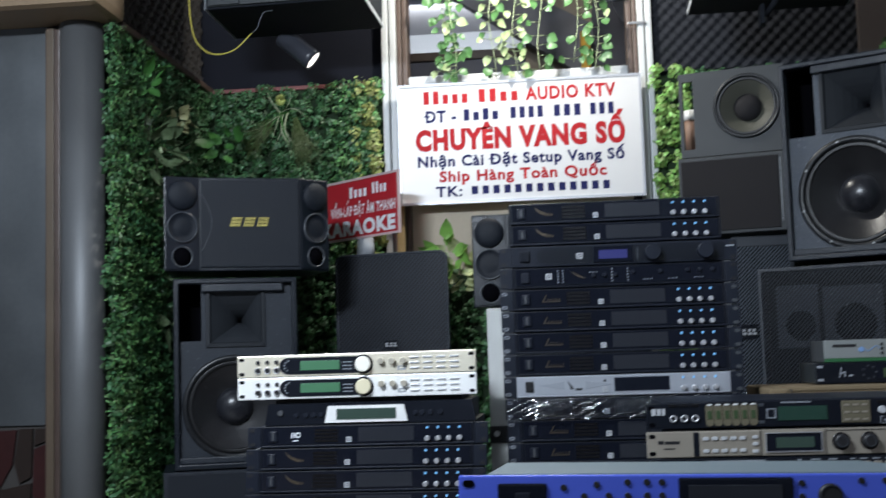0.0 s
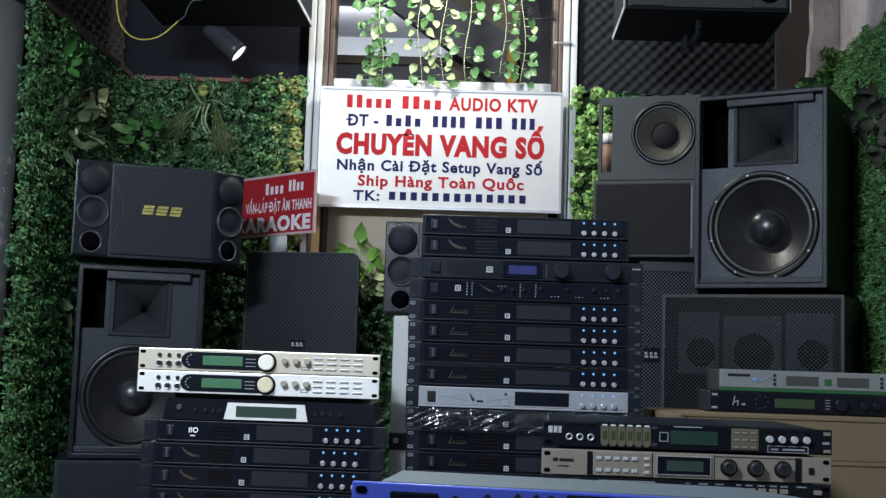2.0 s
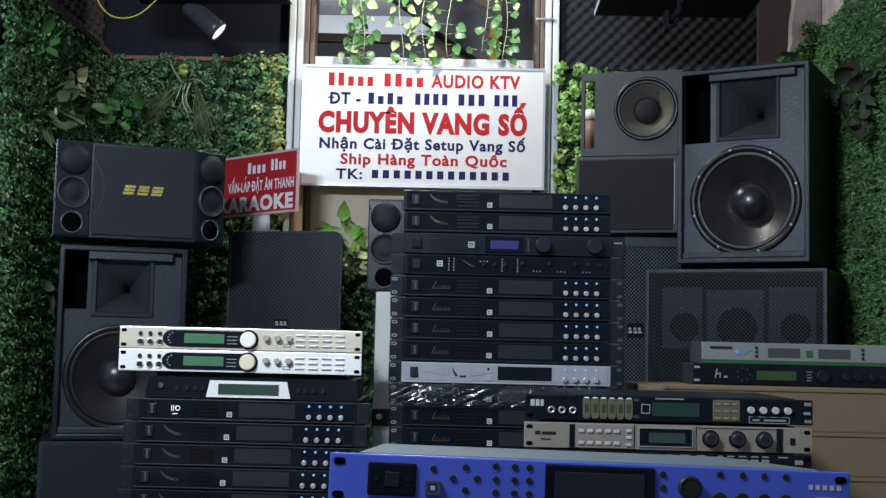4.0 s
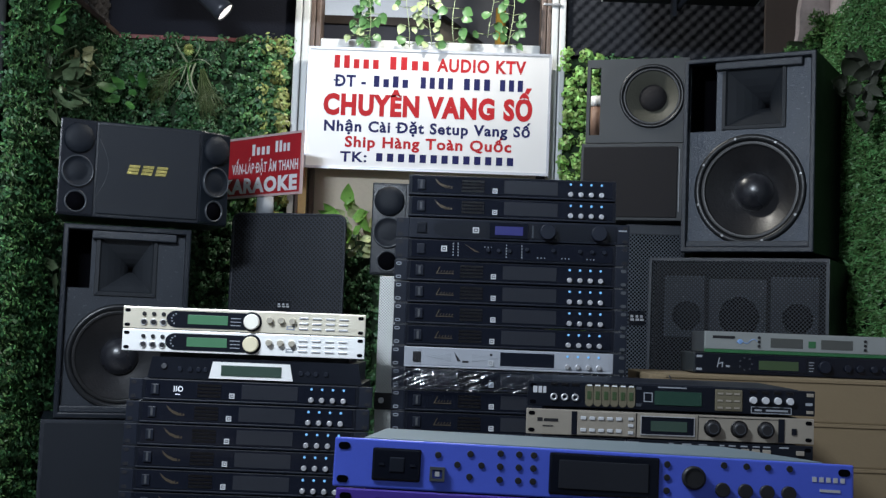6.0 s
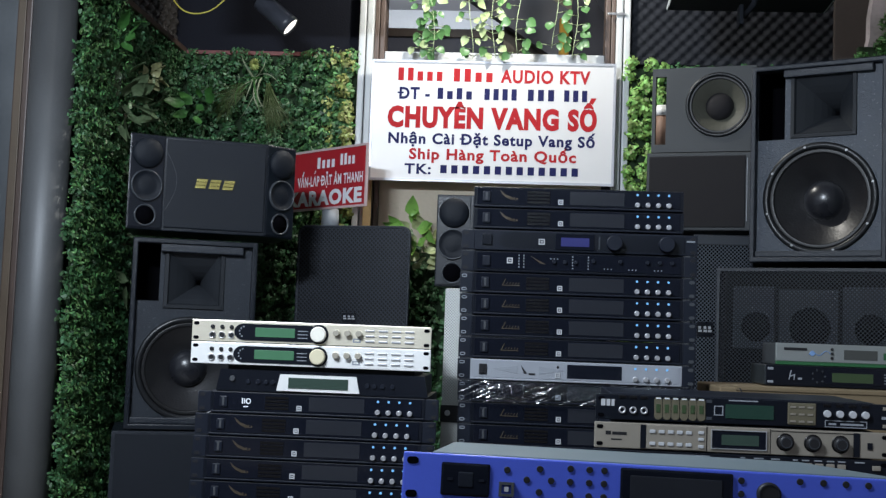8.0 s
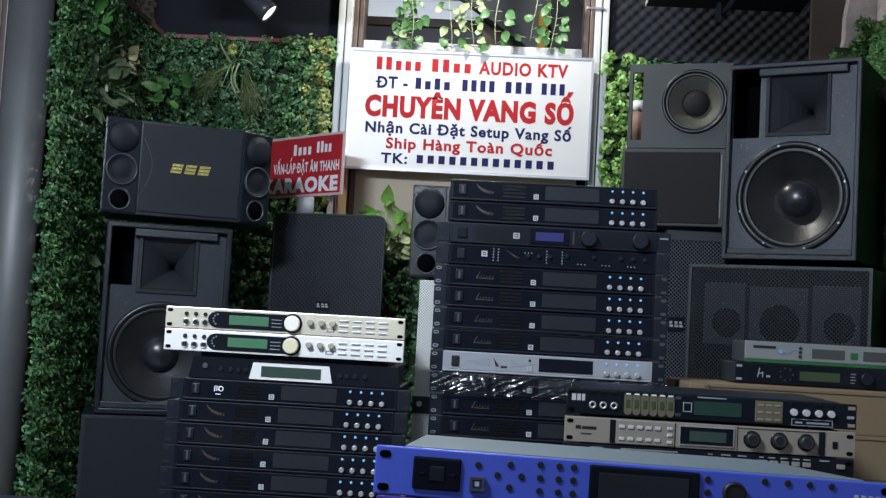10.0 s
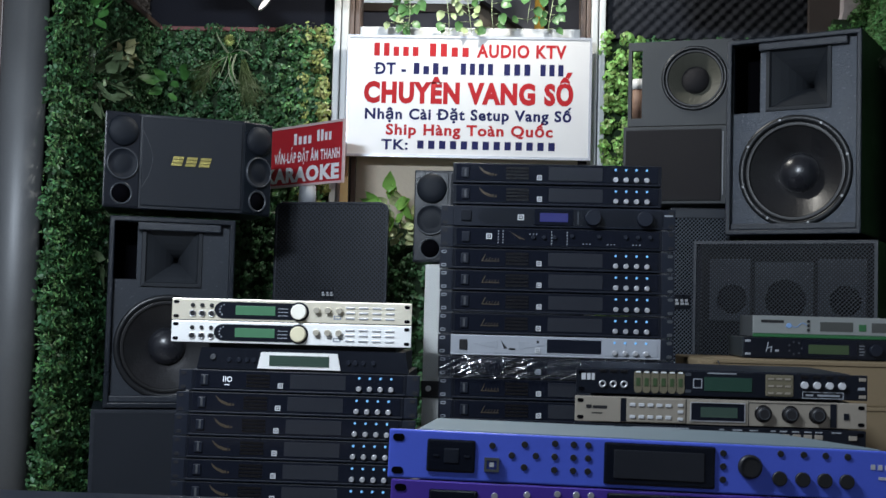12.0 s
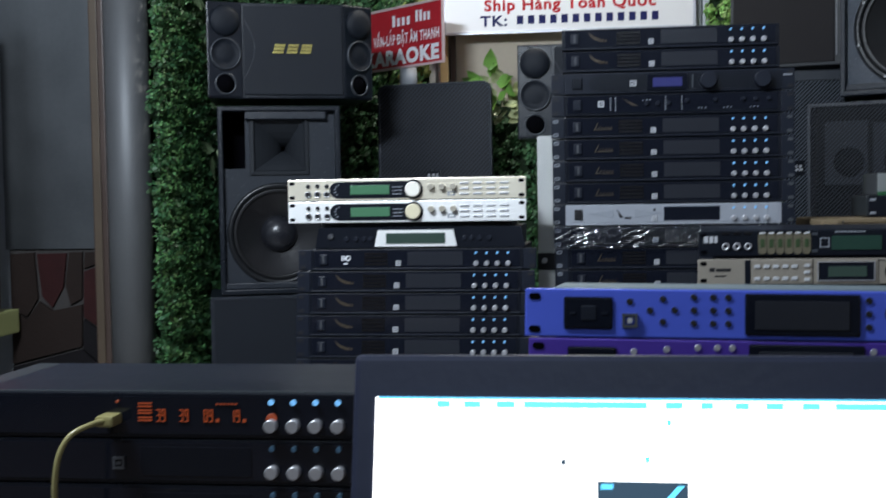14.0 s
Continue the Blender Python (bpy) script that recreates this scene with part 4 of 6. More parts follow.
part("cabinet", Shape().box(-0.132, 0.20, 0.12, 0.30, 0, 0.321).box(-0.128, 0.20, 0.02, 0.12, 0.302, 0.321).box(-0.128, 0.20, 0.02, 0.12, 0, 0.02), M_GREY_BOX, grey)
woofer(grey, 0.063, 0.176, 0.0, 0.122, M_CONE_TAN, 0.43, 0, True)
low = thing("cloth_speaker", "dark grey speaker with a plain cloth front", "loudspeaker", pose(0.855, 4.320, 1.489, 0, 0, -16))
part("cabinet", Shape().box(-0.20, 0.20, 0.0, 0.30, 0, 0.294, 0.004), M_GREY_BOX, low)
part("cloth_front", Shape().box(-0.19, 0.165, -0.006, 0.001, 0.012, 0.28, 0.003), M_GREY_CLOTH, low)
part("trim_line", Shape().box(0.170, 0.1725, -0.003, 0.001, 0.035, 0.27), M_GREY_PRINT, low)
low2 = thing("speaker_stand", "dark stand under the grey speakers", "stand", pose(0.855, 4.320, 0, 0, 0, -16))
part("body", Shape().box(-0.19, 0.19, 0.16, 0.32, 0, 1.489, 0.004), M_BLACK, low2)


def karaoke_speaker(name, label, m, w, h, wing, logo):
    """A karaoke cabinet: cloth centre and two angled side panels with tweeters, mid and port."""
    sp = thing(name, label, "loudspeaker", m, "karaoke speakers")
    hw = w / 2
    (lx, ly), (rx, ry) = wing
    outline = [(-hw, 0), (hw, 0), (hw + rx, ry), (hw + rx - 0.03, 0.30), (-hw - lx + 0.03, 0.30), (-hw - lx, ly)]
    s = Shape()
    s.prism([(x, -y) for x, y in outline], 0, h, pose(0, 0, 0, 90))
    soft(part("cabinet", s, M_SATIN, sp), 0.004)
    part("cloth_front", Shape().box(-hw + 0.006, hw - 0.004, -0.006, 0.003, 0.012, h - 0.010, 0.004), M_CLOTH, sp, "black cloth centre grille")
    for side, (ex, ey) in ((-1, (lx, ly)), (1, (rx, ry))):
        ln = math.hypot(ex, ey)
        ang = math.degrees(math.atan2(ey, ex)) * (-1 if side < 0 else 1)
        panel = new("side_panel", mesh_of(Shape().box(-ln / 2 + 0.003, ln / 2 - 0.003, -0.004, 0.002, 0.006, h - 0.006, 0.002), "side_panel", M_SATIN))
        panel.parent = sp
        panel.matrix_local = pose(side * (hw + ex / 2), ey / 2, 0, 0, 0, ang)
        r = min(0.052, ln * 0.43)
        part("tweeter", Shape().lathe([(r, 0), (r, -0.006), (r * 0.9, -0.014), (r * 0.5, -0.02), (0, -0.022)], 28, Matrix.Translation((0, -0.003, h * 0.80))), M_CLOTH, panel)
        part("midrange", Shape().lathe([(r, 0), (r, -0.007), (r * 0.92, -0.009), (r * 0.86, -0.004), (r * 0.5, -0.008), (0, -0.012)], 28, Matrix.Translation((0, -0.003, h * 0.46))), M_CLOTH, panel)
        part("ring", Shape().lathe([(r * 1.03, -0.002), (r * 1.03, -0.010), (r * 0.95, -0.012), (r * 0.93, -0.006)], 28, Matrix.Translation((0, -0.003, h * 0.46))), M_RIM, panel)
        part("port", Shape().lathe([(r * 0.72, 0), (r * 0.72, -0.006), (r * 0.64, -0.006), (r * 0.60, -0.001)], 28, Matrix.Translation((0, -0.003, h * 0.15))), M_RIM, panel)
        part("port_hole", Shape().lathe([(0, 0), (r * 0.6, 0), (r * 0.6, 0.002)], 24, Matrix.Translation((0, -0.0055, h * 0.15))), M_VOID, panel)
    arc = [(-hw + 0.008 + 0.034 * math.sin(math.pi * k / 12), -0.0066, h * 0.22 + h * 0.6 * k / 12) for k in range(13)]
    part("arc_trim", Shape().tube(arc, 0.0011, 5), M_RIM, sp, "thin curved trim line on the cloth")
    if logo:
        g = Shape()
        lx0, lz = -0.013, h * 0.52
        for k in range(3):
            x = lx0 - 0.058 + k * 0.046
            for z0, z1 in ((-0.016, -0.007), (-0.005, 0.005), (0.007, 0.016)):
                g.prism([(x + 0.004 + z0 * 0.25, lz + z0), (x + 0.040 + z0 * 0.25, lz + z0), (x + 0.040 + z1 * 0.25, lz + z1), (x + 0.004 + z1 * 0.25, lz + z1)], -0.011, -0.005)
        part("gold_badge", g, mat("polished_gold", (0.70, 0.60, 0.20), 0.25, 0.75, bump=0), sp, "polished gold badge of slanted shapes")
    return sp


karaoke_speaker("karaoke_speaker", "black karaoke speaker with gold badge on a stage speaker", pose(-0.8563, 3.866, 1.384, 0, 0, 20), 0.347, 0.324, ((0.118, -0.028), (0.108, 0.06)), True)
karaoke_speaker("karaoke_speaker", "black karaoke speaker behind the amplifier stack", pose(0.19, 3.93, 1.232, 0, 0, 0), 0.33, 0.318, ((0.120, 0.0), (0.085, 0.06)), False)
low3 = thing("speaker_stand", "dark stand behind the amplifier stack", "stand", pose(0.19, 3.93, 0))
part("body", Shape().box(-0.22, 0.28, 0.04, 0.28, 0, 1.232, 0.004), M_BLACK, low3)


def hung_speaker(label, m, w, h, d, bracket=True):
    sp = thing("hanging_speaker", label, "loudspeaker", m, "hanging speakers")
    part("cabinet", Shape().box(-w / 2, w / 2, 0, d, 0, h, 0.006), M_MATTE, sp)
    part("front_panel", Shape().box(-w / 2 + 0.01, w / 2 - 0.01, -0.012, 0.001, 0.006, h - 0.008, 0.004), M_GREY_BOX, sp)
    for x in (-w / 2 + 0.075, w / 2 - 0.075):
        part("end_frame", Shape().plate(rect(x - 0.056, x + 0.056, 0.008, h - 0.014), [circle(x, 0.062, 0.037, 24)], -0.020, -0.0115), M_GREY_BOX, sp)
        part("port", Shape().lathe([(0.039, -0.021), (0.039, -0.024), (0.034, -0.024), (0.032, -0.0125), (0, -0.0125)], 24, Matrix.Translation((x, 0, 0.062))), M_VOID, sp)
    # pale strips paint the window bulb's light along the side edges
    for x0, x1 in ((-w / 2 - 0.004, -w / 2 - 0.0005), (w / 2 + 0.0005, w / 2 + 0.004)):
        part("edge_trim", Shape().box(x0, x1, -0.002, 0.022, 0, h, 0.001).box(x0, x1, 0.0225, d, 0, 0.016, 0.001), M_GREY_WALL, sp, "pale grey strip painting bulb light on the cabinet edge")
    part("ceiling_rod", Shape().tube([(0, d * 0.5, h - 0.01), (0, d * 0.5, 2.96 - m.translation.z)], 0.012, 10), M_BLACK, sp)
    if bracket:
        part("bracket", Shape().tube([(-0.01, d * 0.3, 0.0), (-0.01, d * 0.34, -0.045), (-0.035, d * 0.5, -0.075)], 0.011, 8).box(-0.055, -0.042, d * 0.42, d * 0.58, -0.11, -0.04, 0.002).disc(-0.008, -0.03, 0.005, d * 0.24, d * 0.3, 8), M_MATTE, sp, "black wall bracket")
    return sp


hung_speaker("black speaker hung under the ceiling before acoustic foam", pose(0.985, 3.84, 2.298, -3, 0, 0), 0.56, 0.34, 0.34)
hung_speaker("black speaker hung under the ceiling above the spot lamp", pose(-0.74, 3.93, 2.34, -3, 0, -3), 0.58, 0.34, 0.34, False)


# ---- rack equipment: local origin at the middle of the front's lower edge, front towards -y ----
U = 0.0445


def rack_unit(name, label, m, face, chassis, ears=True, depth=0.30, height=U - 0.002, category="amplifier", group="", w=0.43, ear_mat=None, slot_mat=None):
    un = thing(name, label, category, m, group)
    part("chassis", Shape().box(-0.215, 0.215, 0.004, depth, 0.0003, height + 0.0012, 0.001), chassis, un)
    whole = ears and ear_mat is face
    half = 0.2415 if whole else w / 2
    part("faceplate", Shape().box(-half, half, -0.004, 0.004, 0.0005, height, 0.0015), face, un)
    for s in (-1, 1) if ears else ():
        e = un if whole else part("ear", Shape().box(s * w / 2, s * 0.2415, -0.0035, 0.0035, 0.001, height - 0.0005, 0.001), ear_mat or M_EAR, un)
        for z in (0.0075, height - 0.0075):
            hole = rrect(s * 0.2325 - 0.0055, s * 0.2325 + 0.0055, z - 0.0033, z + 0.0033, 0.0032, 3)
            if slot_mat and s < 0:
                part("slot_rim", Shape().plate(hole, [rrect(s * 0.2325 - 0.0038, s * 0.2325 + 0.0038, z - 0.0016, z + 0.0016, 0.0015, 3)], -0.0048, -0.003), slot_mat, e, "bright worn slot rim")
            else:
                part("slot", Shape().prism(hole, -0.0046, -0.003), M_VOID if whole else M_SIDE if slot_mat else M_RUBBER, e)
    return un


def nudge(un, shift, keep=()):
    """Slides the front fittings of a unit sideways along its face."""
    for ob in un.children:
        name = ob.name.split(".")[0]
        if name not in ("chassis", "faceplate", "slot", "ear", "ear_hole", *keep):
            xs = [v.co.x for v in ob.data.vertices]
            ob.location.x += shift((min(xs) + max(xs)) / 2)


def amplifier(label, m, logo, group, ears=True, face=None, led=None):
    face = face or M_FACE
    un = rack_unit("power_amplifier", label, m, face, M_EAR, ears, group=group, slot_mat=M_GREY_PRINT if logo in ("script", "bird", "") else None)
    pale = face is M_SILVER_DULL
    part("lower_lip", Shape().box(-0.213, 0.213, -0.0065, -0.003, 0.001, 0.0045, 0.001), M_EAR if not pale else M_SILVER_DULL, un)
    part("window_panel", Shape().box(-0.208, 0.208, -0.0052, -0.003, 0.006, 0.040), M_GLOSS if not pale else M_SILVER_DULL, un)
    part("power_switch", Shape().box(-0.197, -0.181, -0.0085, -0.004, 0.012, 0.033, 0.0015), M_EAR if not pale else M_RUBBER, un)
    part("switch_dot", Shape().box(-0.1912, -0.1868, -0.0092, -0.008, 0.0145, 0.0305, 0.0005), M_SWITCH if not pale else M_RUBBER, un)
    lg = Shape()
    if logo == "wing":
        lg.prism([(-0.162, 0.037), (-0.157, 0.028), (-0.149, 0.021), (-0.138, 0.017), (-0.128, 0.016), (-0.139, 0.023), (-0.150, 0.027)], -0.006, -0.005)
        for k in range(3):
            lg.box(-0.140 + k * 0.006, -0.1365 + k * 0.006, -0.006, -0.005, 0.0165, 0.0205 + 0.0015 * (k % 2))
        part("emblem", lg, M_GOLD_PRINT, un, "gold wing emblem")
    elif logo == "script":
        lg.prism([(-0.155, 0.0165), (-0.1475, 0.031), (-0.1460, 0.031), (-0.1520, 0.0180), (-0.118, 0.0180), (-0.118, 0.0165)], -0.006, -0.005)
        for k in range(5):
            lg.prism([(-0.146 + k * 0.006, 0.019), (-0.1435 + k * 0.006, 0.0235), (-0.1422 + k * 0.006, 0.0235), (-0.1445 + k * 0.006, 0.019)], -0.006, -0.005)
        part("emblem", lg, M_GOLD_PRINT, un, "gold script emblem")
    elif logo == "white":
        lg.box(-0.152, -0.150, -0.006, -0.005, 0.019, 0.030).box(-0.148, -0.146, -0.006, -0.005, 0.019, 0.030).plate(circle(-0.139, 0.0245, 0.0056, 16), [circle(-0.1385, 0.0245, 0.0034, 12)], -0.006, -0.005).box(-0.149, -0.139, -0.006, -0.005, 0.0125, 0.0145)
        part("emblem", lg, M_WHITE_PRINT, un, "small white emblem")
    elif logo == "bird":
        lg.prism([(-0.112, 0.034), (-0.098, 0.016), (-0.105, 0.015)], -0.006, -0.005).box(-0.095, -0.082, -0.006, -0.005, 0.013, 0.017)
        part("emblem", lg, M_RUBBER, un, "small dark bird emblem")
        for pts in ([(-0.17, 0.024), (-0.118, 0.031), (-0.118, 0.015)], [(-0.02, 0.024), (-0.075, 0.031), (-0.075, 0.015)]):
            part("wing_print", Shape().prism(pts, -0.006, -0.005), M_GREY_PRINT, un)
    if not pale:
        v = Shape()
        for k in range(4):
            v.box(-0.105, -0.058, -0.0062, -0.005, 0.010 + k * 0.007, 0.0145 + k * 0.007)
        part("vent", v, M_VENT, un)
    if pale:
        part("round_button", Shape().disc(-0.036, 0.031, 0.0028, -0.0065, -0.005, 10), M_RUBBER, un)
    part("usb_socket", Shape().plate(rect(-0.0412, -0.0308, 0.0088, 0.0192), [rect(-0.0390, -0.0330, 0.0110, 0.0170)], -0.0075, -0.005).box(-0.0380, -0.0340, -0.0072, -0.006, 0.0125, 0.0155), M_PALE_PRINT, un, "white-framed socket")
    part("display", Shape().box(-0.017, 0.094, -0.0058, -0.005, 0.009, 0.037, 0.0003), M_LCD_OFF if not pale else M_GLOSS, un, "dark blank display")
    for k in range(4):
        x = 0.121 + k * 0.0213
        part("led", Shape().disc(x, 0.0335, 0.0025, -0.0070, -0.005, 10), led or M_LED, un)
        part("knob", Shape().disc(x, 0.0125, 0.0053, -0.0115, -0.005, 14, 0.001), M_KNOB_SILVER, un)
    return un


STACK = "amplifiers in a stack"
# left stack
FX, FY = -0.196, 2.25
amps_left = [("white", 0.895, 0.006), ("wing", 0.8505, 0.002), ("wing", 0.806, 0.0), ("wing", 0.7615, -0.002), ("wing", 0.717, -0.003), ("wing", 0.6725, -0.004), ("wing", 0.628, -0.005)]
first = None
for logo, z, dx in amps_left:
    spot_m = pose(FX + dx, FY, z)
    if logo == "wing" and first:
        copy_thing(first, spot_m)
    else:
        made = amplifier("black rack amplifier with silver knobs and blue lights", spot_m, logo, STACK, led=M_LED if z != 0.7615 else M_LED_TEAL)
        first = made if logo == "wing" else None
case = thing("flight_case", "black flight case under an amplifier stack", "flight case", pose(FX, 2.25, 0), "flight cases")
part("body", Shape().box(-0.25, 0.25, 0.0, 0.42, 0, 0.626, 0.006), M_BLACK, case)
part("edge_strip", Shape().box(-0.252, 0.252, -0.003, 0.0, 0.59, 0.624, 0.002), M_STEEL, case)


# the unit with the silver-framed display
un = thing("audio_player", "black audio player with a silver-framed display", "audio player", pose(-0.184, 2.25, 0.9395))
part("body", Shape().box(-0.20, 0.20, 0.012, 0.26, 0, 0.041, 0.003), M_FACE, un)
part("front", Shape().prism([(-0.213, 0.0), (0.213, 0.0), (0.205, 0.042), (-0.205, 0.042)], -0.002, 0.012), M_FACE, un)
part("display_frame", Shape().prism([(-0.090, 0.003), (0.077, 0.003), (0.070, 0.036), (-0.083, 0.036)], -0.006, -0.001), M_PALE_SILVER, un, "silver trapezoid display frame")
part("display", Shape().box(-0.066, 0.054, -0.0075, -0.005, 0.009, 0.030, 0.0005), M_GREY_LCD, un)
part("power_button", Shape().disc(-0.180, 0.024, 0.0055, -0.006, -0.001, 16), M_SWITCH, un)
for x in (-0.148, -0.128, -0.112, -0.098, 0.092, 0.106, 0.122, 0.142):
    part("button", Shape().disc(x, 0.019, 0.0048, -0.005, -0.001, 12), M_EAR, un)


def echo_processor(label, m, face, knob):
    un = rack_unit("echo_processor", label, m, face, M_EAR, True, 0.20, 0.0435, "sound processor", "echo processors", ear_mat=face)
    for i in range(3):
        part("jack", Shape().lathe([(0.0068, 0.0), (0.0068, -0.0035), (0.0052, -0.0035), (0.0048, -0.001)], 14, Matrix.Translation((-0.199 + i * 0.0192, -0.003, 0.0135))), M_STEEL, un)
        part("jack_hole", Shape().disc(-0.199 + i * 0.0192, 0.0135, 0.0050, -0.0055, -0.003, 12), M_RUBBER, un)
        part("small_knob", Shape().disc(-0.199 + i * 0.0192, 0.030, 0.0043, -0.0068, -0.003, 12), M_RUBBER, un)
    pill = [(-0.136 + 0.019 * math.cos(a), 0.0215 + 0.0165 * math.sin(a)) for a in [math.pi / 2 + math.pi * k / 10 for k in range(11)]]
    pill += [(0.018, 0.005), (0.018, 0.038)]
    part("display_panel", Shape().prism(pill, -0.0055, -0.003), M_FACE, un, "black pill-shaped display panel")
    part("display", Shape().box(-0.112, -0.032, -0.0065, -0.0045, 0.0125, 0.031, 0.0004), M_GREEN_LCD, un, "lit green display")
    for k in range(5):
        a = math.pi * 0.6 + k * 0.55
        part("panel_button", Shape().disc(-0.132 + 0.012 * math.cos(a), 0.0215 + 0.011 * math.sin(a), 0.0016, -0.007, -0.005, 8), M_GREY_PRINT, un)
    for k in range(3):
        part("panel_mark", Shape().box(-0.026, -0.006, -0.0065, -0.005, 0.012 + k * 0.007, 0.0135 + k * 0.007), M_GREY_PRINT, un)
    part("knob_base", Shape().disc(0.016, 0.0215, 0.0200, -0.006, -0.003, 28), M_FACE, un)
    part("main_knob", Shape().disc(0.016, 0.0215, 0.0156, -0.015, -0.004, 28, 0.002), knob, un, "large cream knob")
    for k in range(3):
        part("knob", Shape().disc(0.052 + k * 0.0225, 0.026, 0.0064, -0.013, -0.003, 14), M_BRASS, un)
    part("logo_frame", Shape().plate(rect(0.085, 0.101, 0.008, 0.016), [rect(0.088, 0.098, 0.0105, 0.016 - 0.002)], -0.0045, -0.003), M_GREY_PRINT, un)
    for j in range(3):
        for k in range(4):
            part("button", Shape().box(0.110 + k * 0.0265, 0.128 + k * 0.0265, -0.006, -0.003, 0.009 + j * 0.0105, 0.013 + j * 0.0105, 0.001), M_KNOB_SILVER, un)
    return un


echo_processor("champagne gold echo processor with green display", pose(-0.2095, 2.25, 1.0355, 0, 0, 0), M_PALE_GOLD, mat("ivory_knob", (0.8, 0.77, 0.68), 0.35, bump=0))
echo_processor("pale silver echo processor with cream knobs and green display", pose(-0.2095, 2.25, 0.991, 0, 0, 0), M_PALE_SILVER, M_CREAM_KNOB)
spacer = thing("foam_pad", "thin dark pad under the silver processor", "pad", pose(-0.19, 2.27, 0.981))
part("pad", Shape().box(-0.19, 0.19, 0, 0.2, 0, 0.0098, 0.002), M_RUBBER, spacer)

# right stack
GX, GY = 0.322, 2.344
amplifier("black rack amplifier with gold wing emblem on top of the stack", pose(GX - 0.004, GY, 1.333), "wing", STACK, ears=False)
amplifier("black rack amplifier with gold wing emblem", pose(GX - 0.003, GY, 1.2885), "wing", STACK, ears=False)
lead = amplifier("black rack amplifier with gold script emblem", pose(GX - 0.001, GY, 1.155), "script", STACK)
for z, dx in ((1.1105, 0), (1.066, 0.001), (1.0215, 0.0005), (0.888, 0.004), (0.8435, 0.005)):
    copy_thing(lead, pose(GX + dx, GY, z))
amplifier("silver-faced rack amplifier with a dark bird emblem", pose(GX, GY, 0.977), "bird", STACK, face=M_SILVER_DULL, led=M_LED)
wrapped = amplifier("black rack amplifier wrapped in crinkled clear film", pose(GX + 0.002, GY, 0.9325), "", STACK)

mixer = rack_unit("digital_mixer_amplifier", "grey-black rack unit with a blue display and two knobs", pose(GX, GY, 1.244), M_EAR, M_EAR, group=STACK)
part("recess", Shape().prism([(-0.145 + 0.02 * math.cos(a), 0.0215 + 0.016 * math.sin(a)) for a in [math.pi / 2 + math.pi * k / 8 for k in range(9)]] + [(0.215, 0.0055), (0.215, 0.0375)], -0.0052, -0.003), M_FACE, mixer)
part("power_switch", Shape().box(-0.199, -0.179, -0.008, -0.004, 0.011, 0.033, 0.0015), M_FACE, mixer)
part("usb_socket", Shape().plate(rect(-0.083, -0.070, 0.014, 0.026), [rect(-0.0805, -0.0725, 0.0165, 0.0235)], -0.0075, -0.005).box(-0.079, -0.074, -0.007, -0.005, 0.0185, 0.0215), M_PALE_PRINT, mixer)
part("display_bezel", Shape().box(-0.048, 0.032, -0.0068, -0.005, 0.005, 0.038, 0.001), M_GLOSS, mixer)
part("display", Shape().box(-0.037, 0.021, -0.0078, -0.006, 0.012, 0.030, 0.0004), M_BLUE_LCD, mixer, "lit blue display")
for x in (0.072, 0.178):
    part("knob", Shape().disc(x, 0.0215, 0.0165, -0.020, -0.004, 24), M_EAR, mixer)
part("level_mark", Shape().box(0.040, 0.043, -0.0065, -0.005, 0.008, 0.034), M_RIM, mixer)
part("caption_bar", Shape().box(0.219, 0.236, -0.0048, -0.003, 0.028, 0.031), M_GREY_PRINT, mixer)

dsp = rack_unit("crossover", "black rack crossover with rows of tiny lights", pose(GX, GY, 1.1995), M_FACE, M_EAR, group=STACK, category="crossover")
part("window_panel", Shape().box(-0.208, 0.208, -0.0052, -0.003, 0.006, 0.040), M_GLOSS, dsp)
part("power_switch", Shape().box(-0.197, -0.181, -0.0085, -0.004, 0.012, 0.033, 0.0015), M_EAR, dsp)
part("usb_socket", Shape().plate(rect(-0.147, -0.135, 0.018, 0.030), [rect(-0.1445, -0.1375, 0.0205, 0.0275)], -0.0075, -0.005).box(-0.143, -0.139, -0.007, -0.005, 0.0225, 0.0255), M_PALE_PRINT, dsp)
part("emblem", Shape().prism([(-0.100, 0.036), (-0.078, 0.020), (-0.066, 0.018), (-0.086, 0.028)], -0.006, -0.005), M_GOLD_PRINT, dsp)
for x in (-0.122, -0.112, -0.012, 0.020):
    for k in range(5):
        part("indicator_mark", Shape().box(x - 0.0012, x + 0.0012, -0.006, -0.005, 0.010 + k * 0.006, 0.0125 + k * 0.006), M_GREY_PRINT, dsp)
for x0 in (-0.058, 0.052, 0.102, 0.154):
    for k in range(3):
        part("indicator_mark", Shape().box(x0 + k * 0.007, x0 + k * 0.007 + 0.0022, -0.006, -0.005, 0.011 if x0 > 0 else 0.029, 0.0132 if x0 > 0 else 0.0312), M_GREY_PRINT, dsp)
for x in (-0.05, -0.028, -0.006, 0.03, 0.085, 0.14, 0.165, 0.19):
    part("trim_knob", Shape().disc(x, 0.024 if x < 0 else 0.028, 0.0042, -0.010, -0.005, 10), M_EAR, dsp)

# crinkled film round the wrapped amplifier
fm = bmesh.new()
NXF, NZF = 190, 20
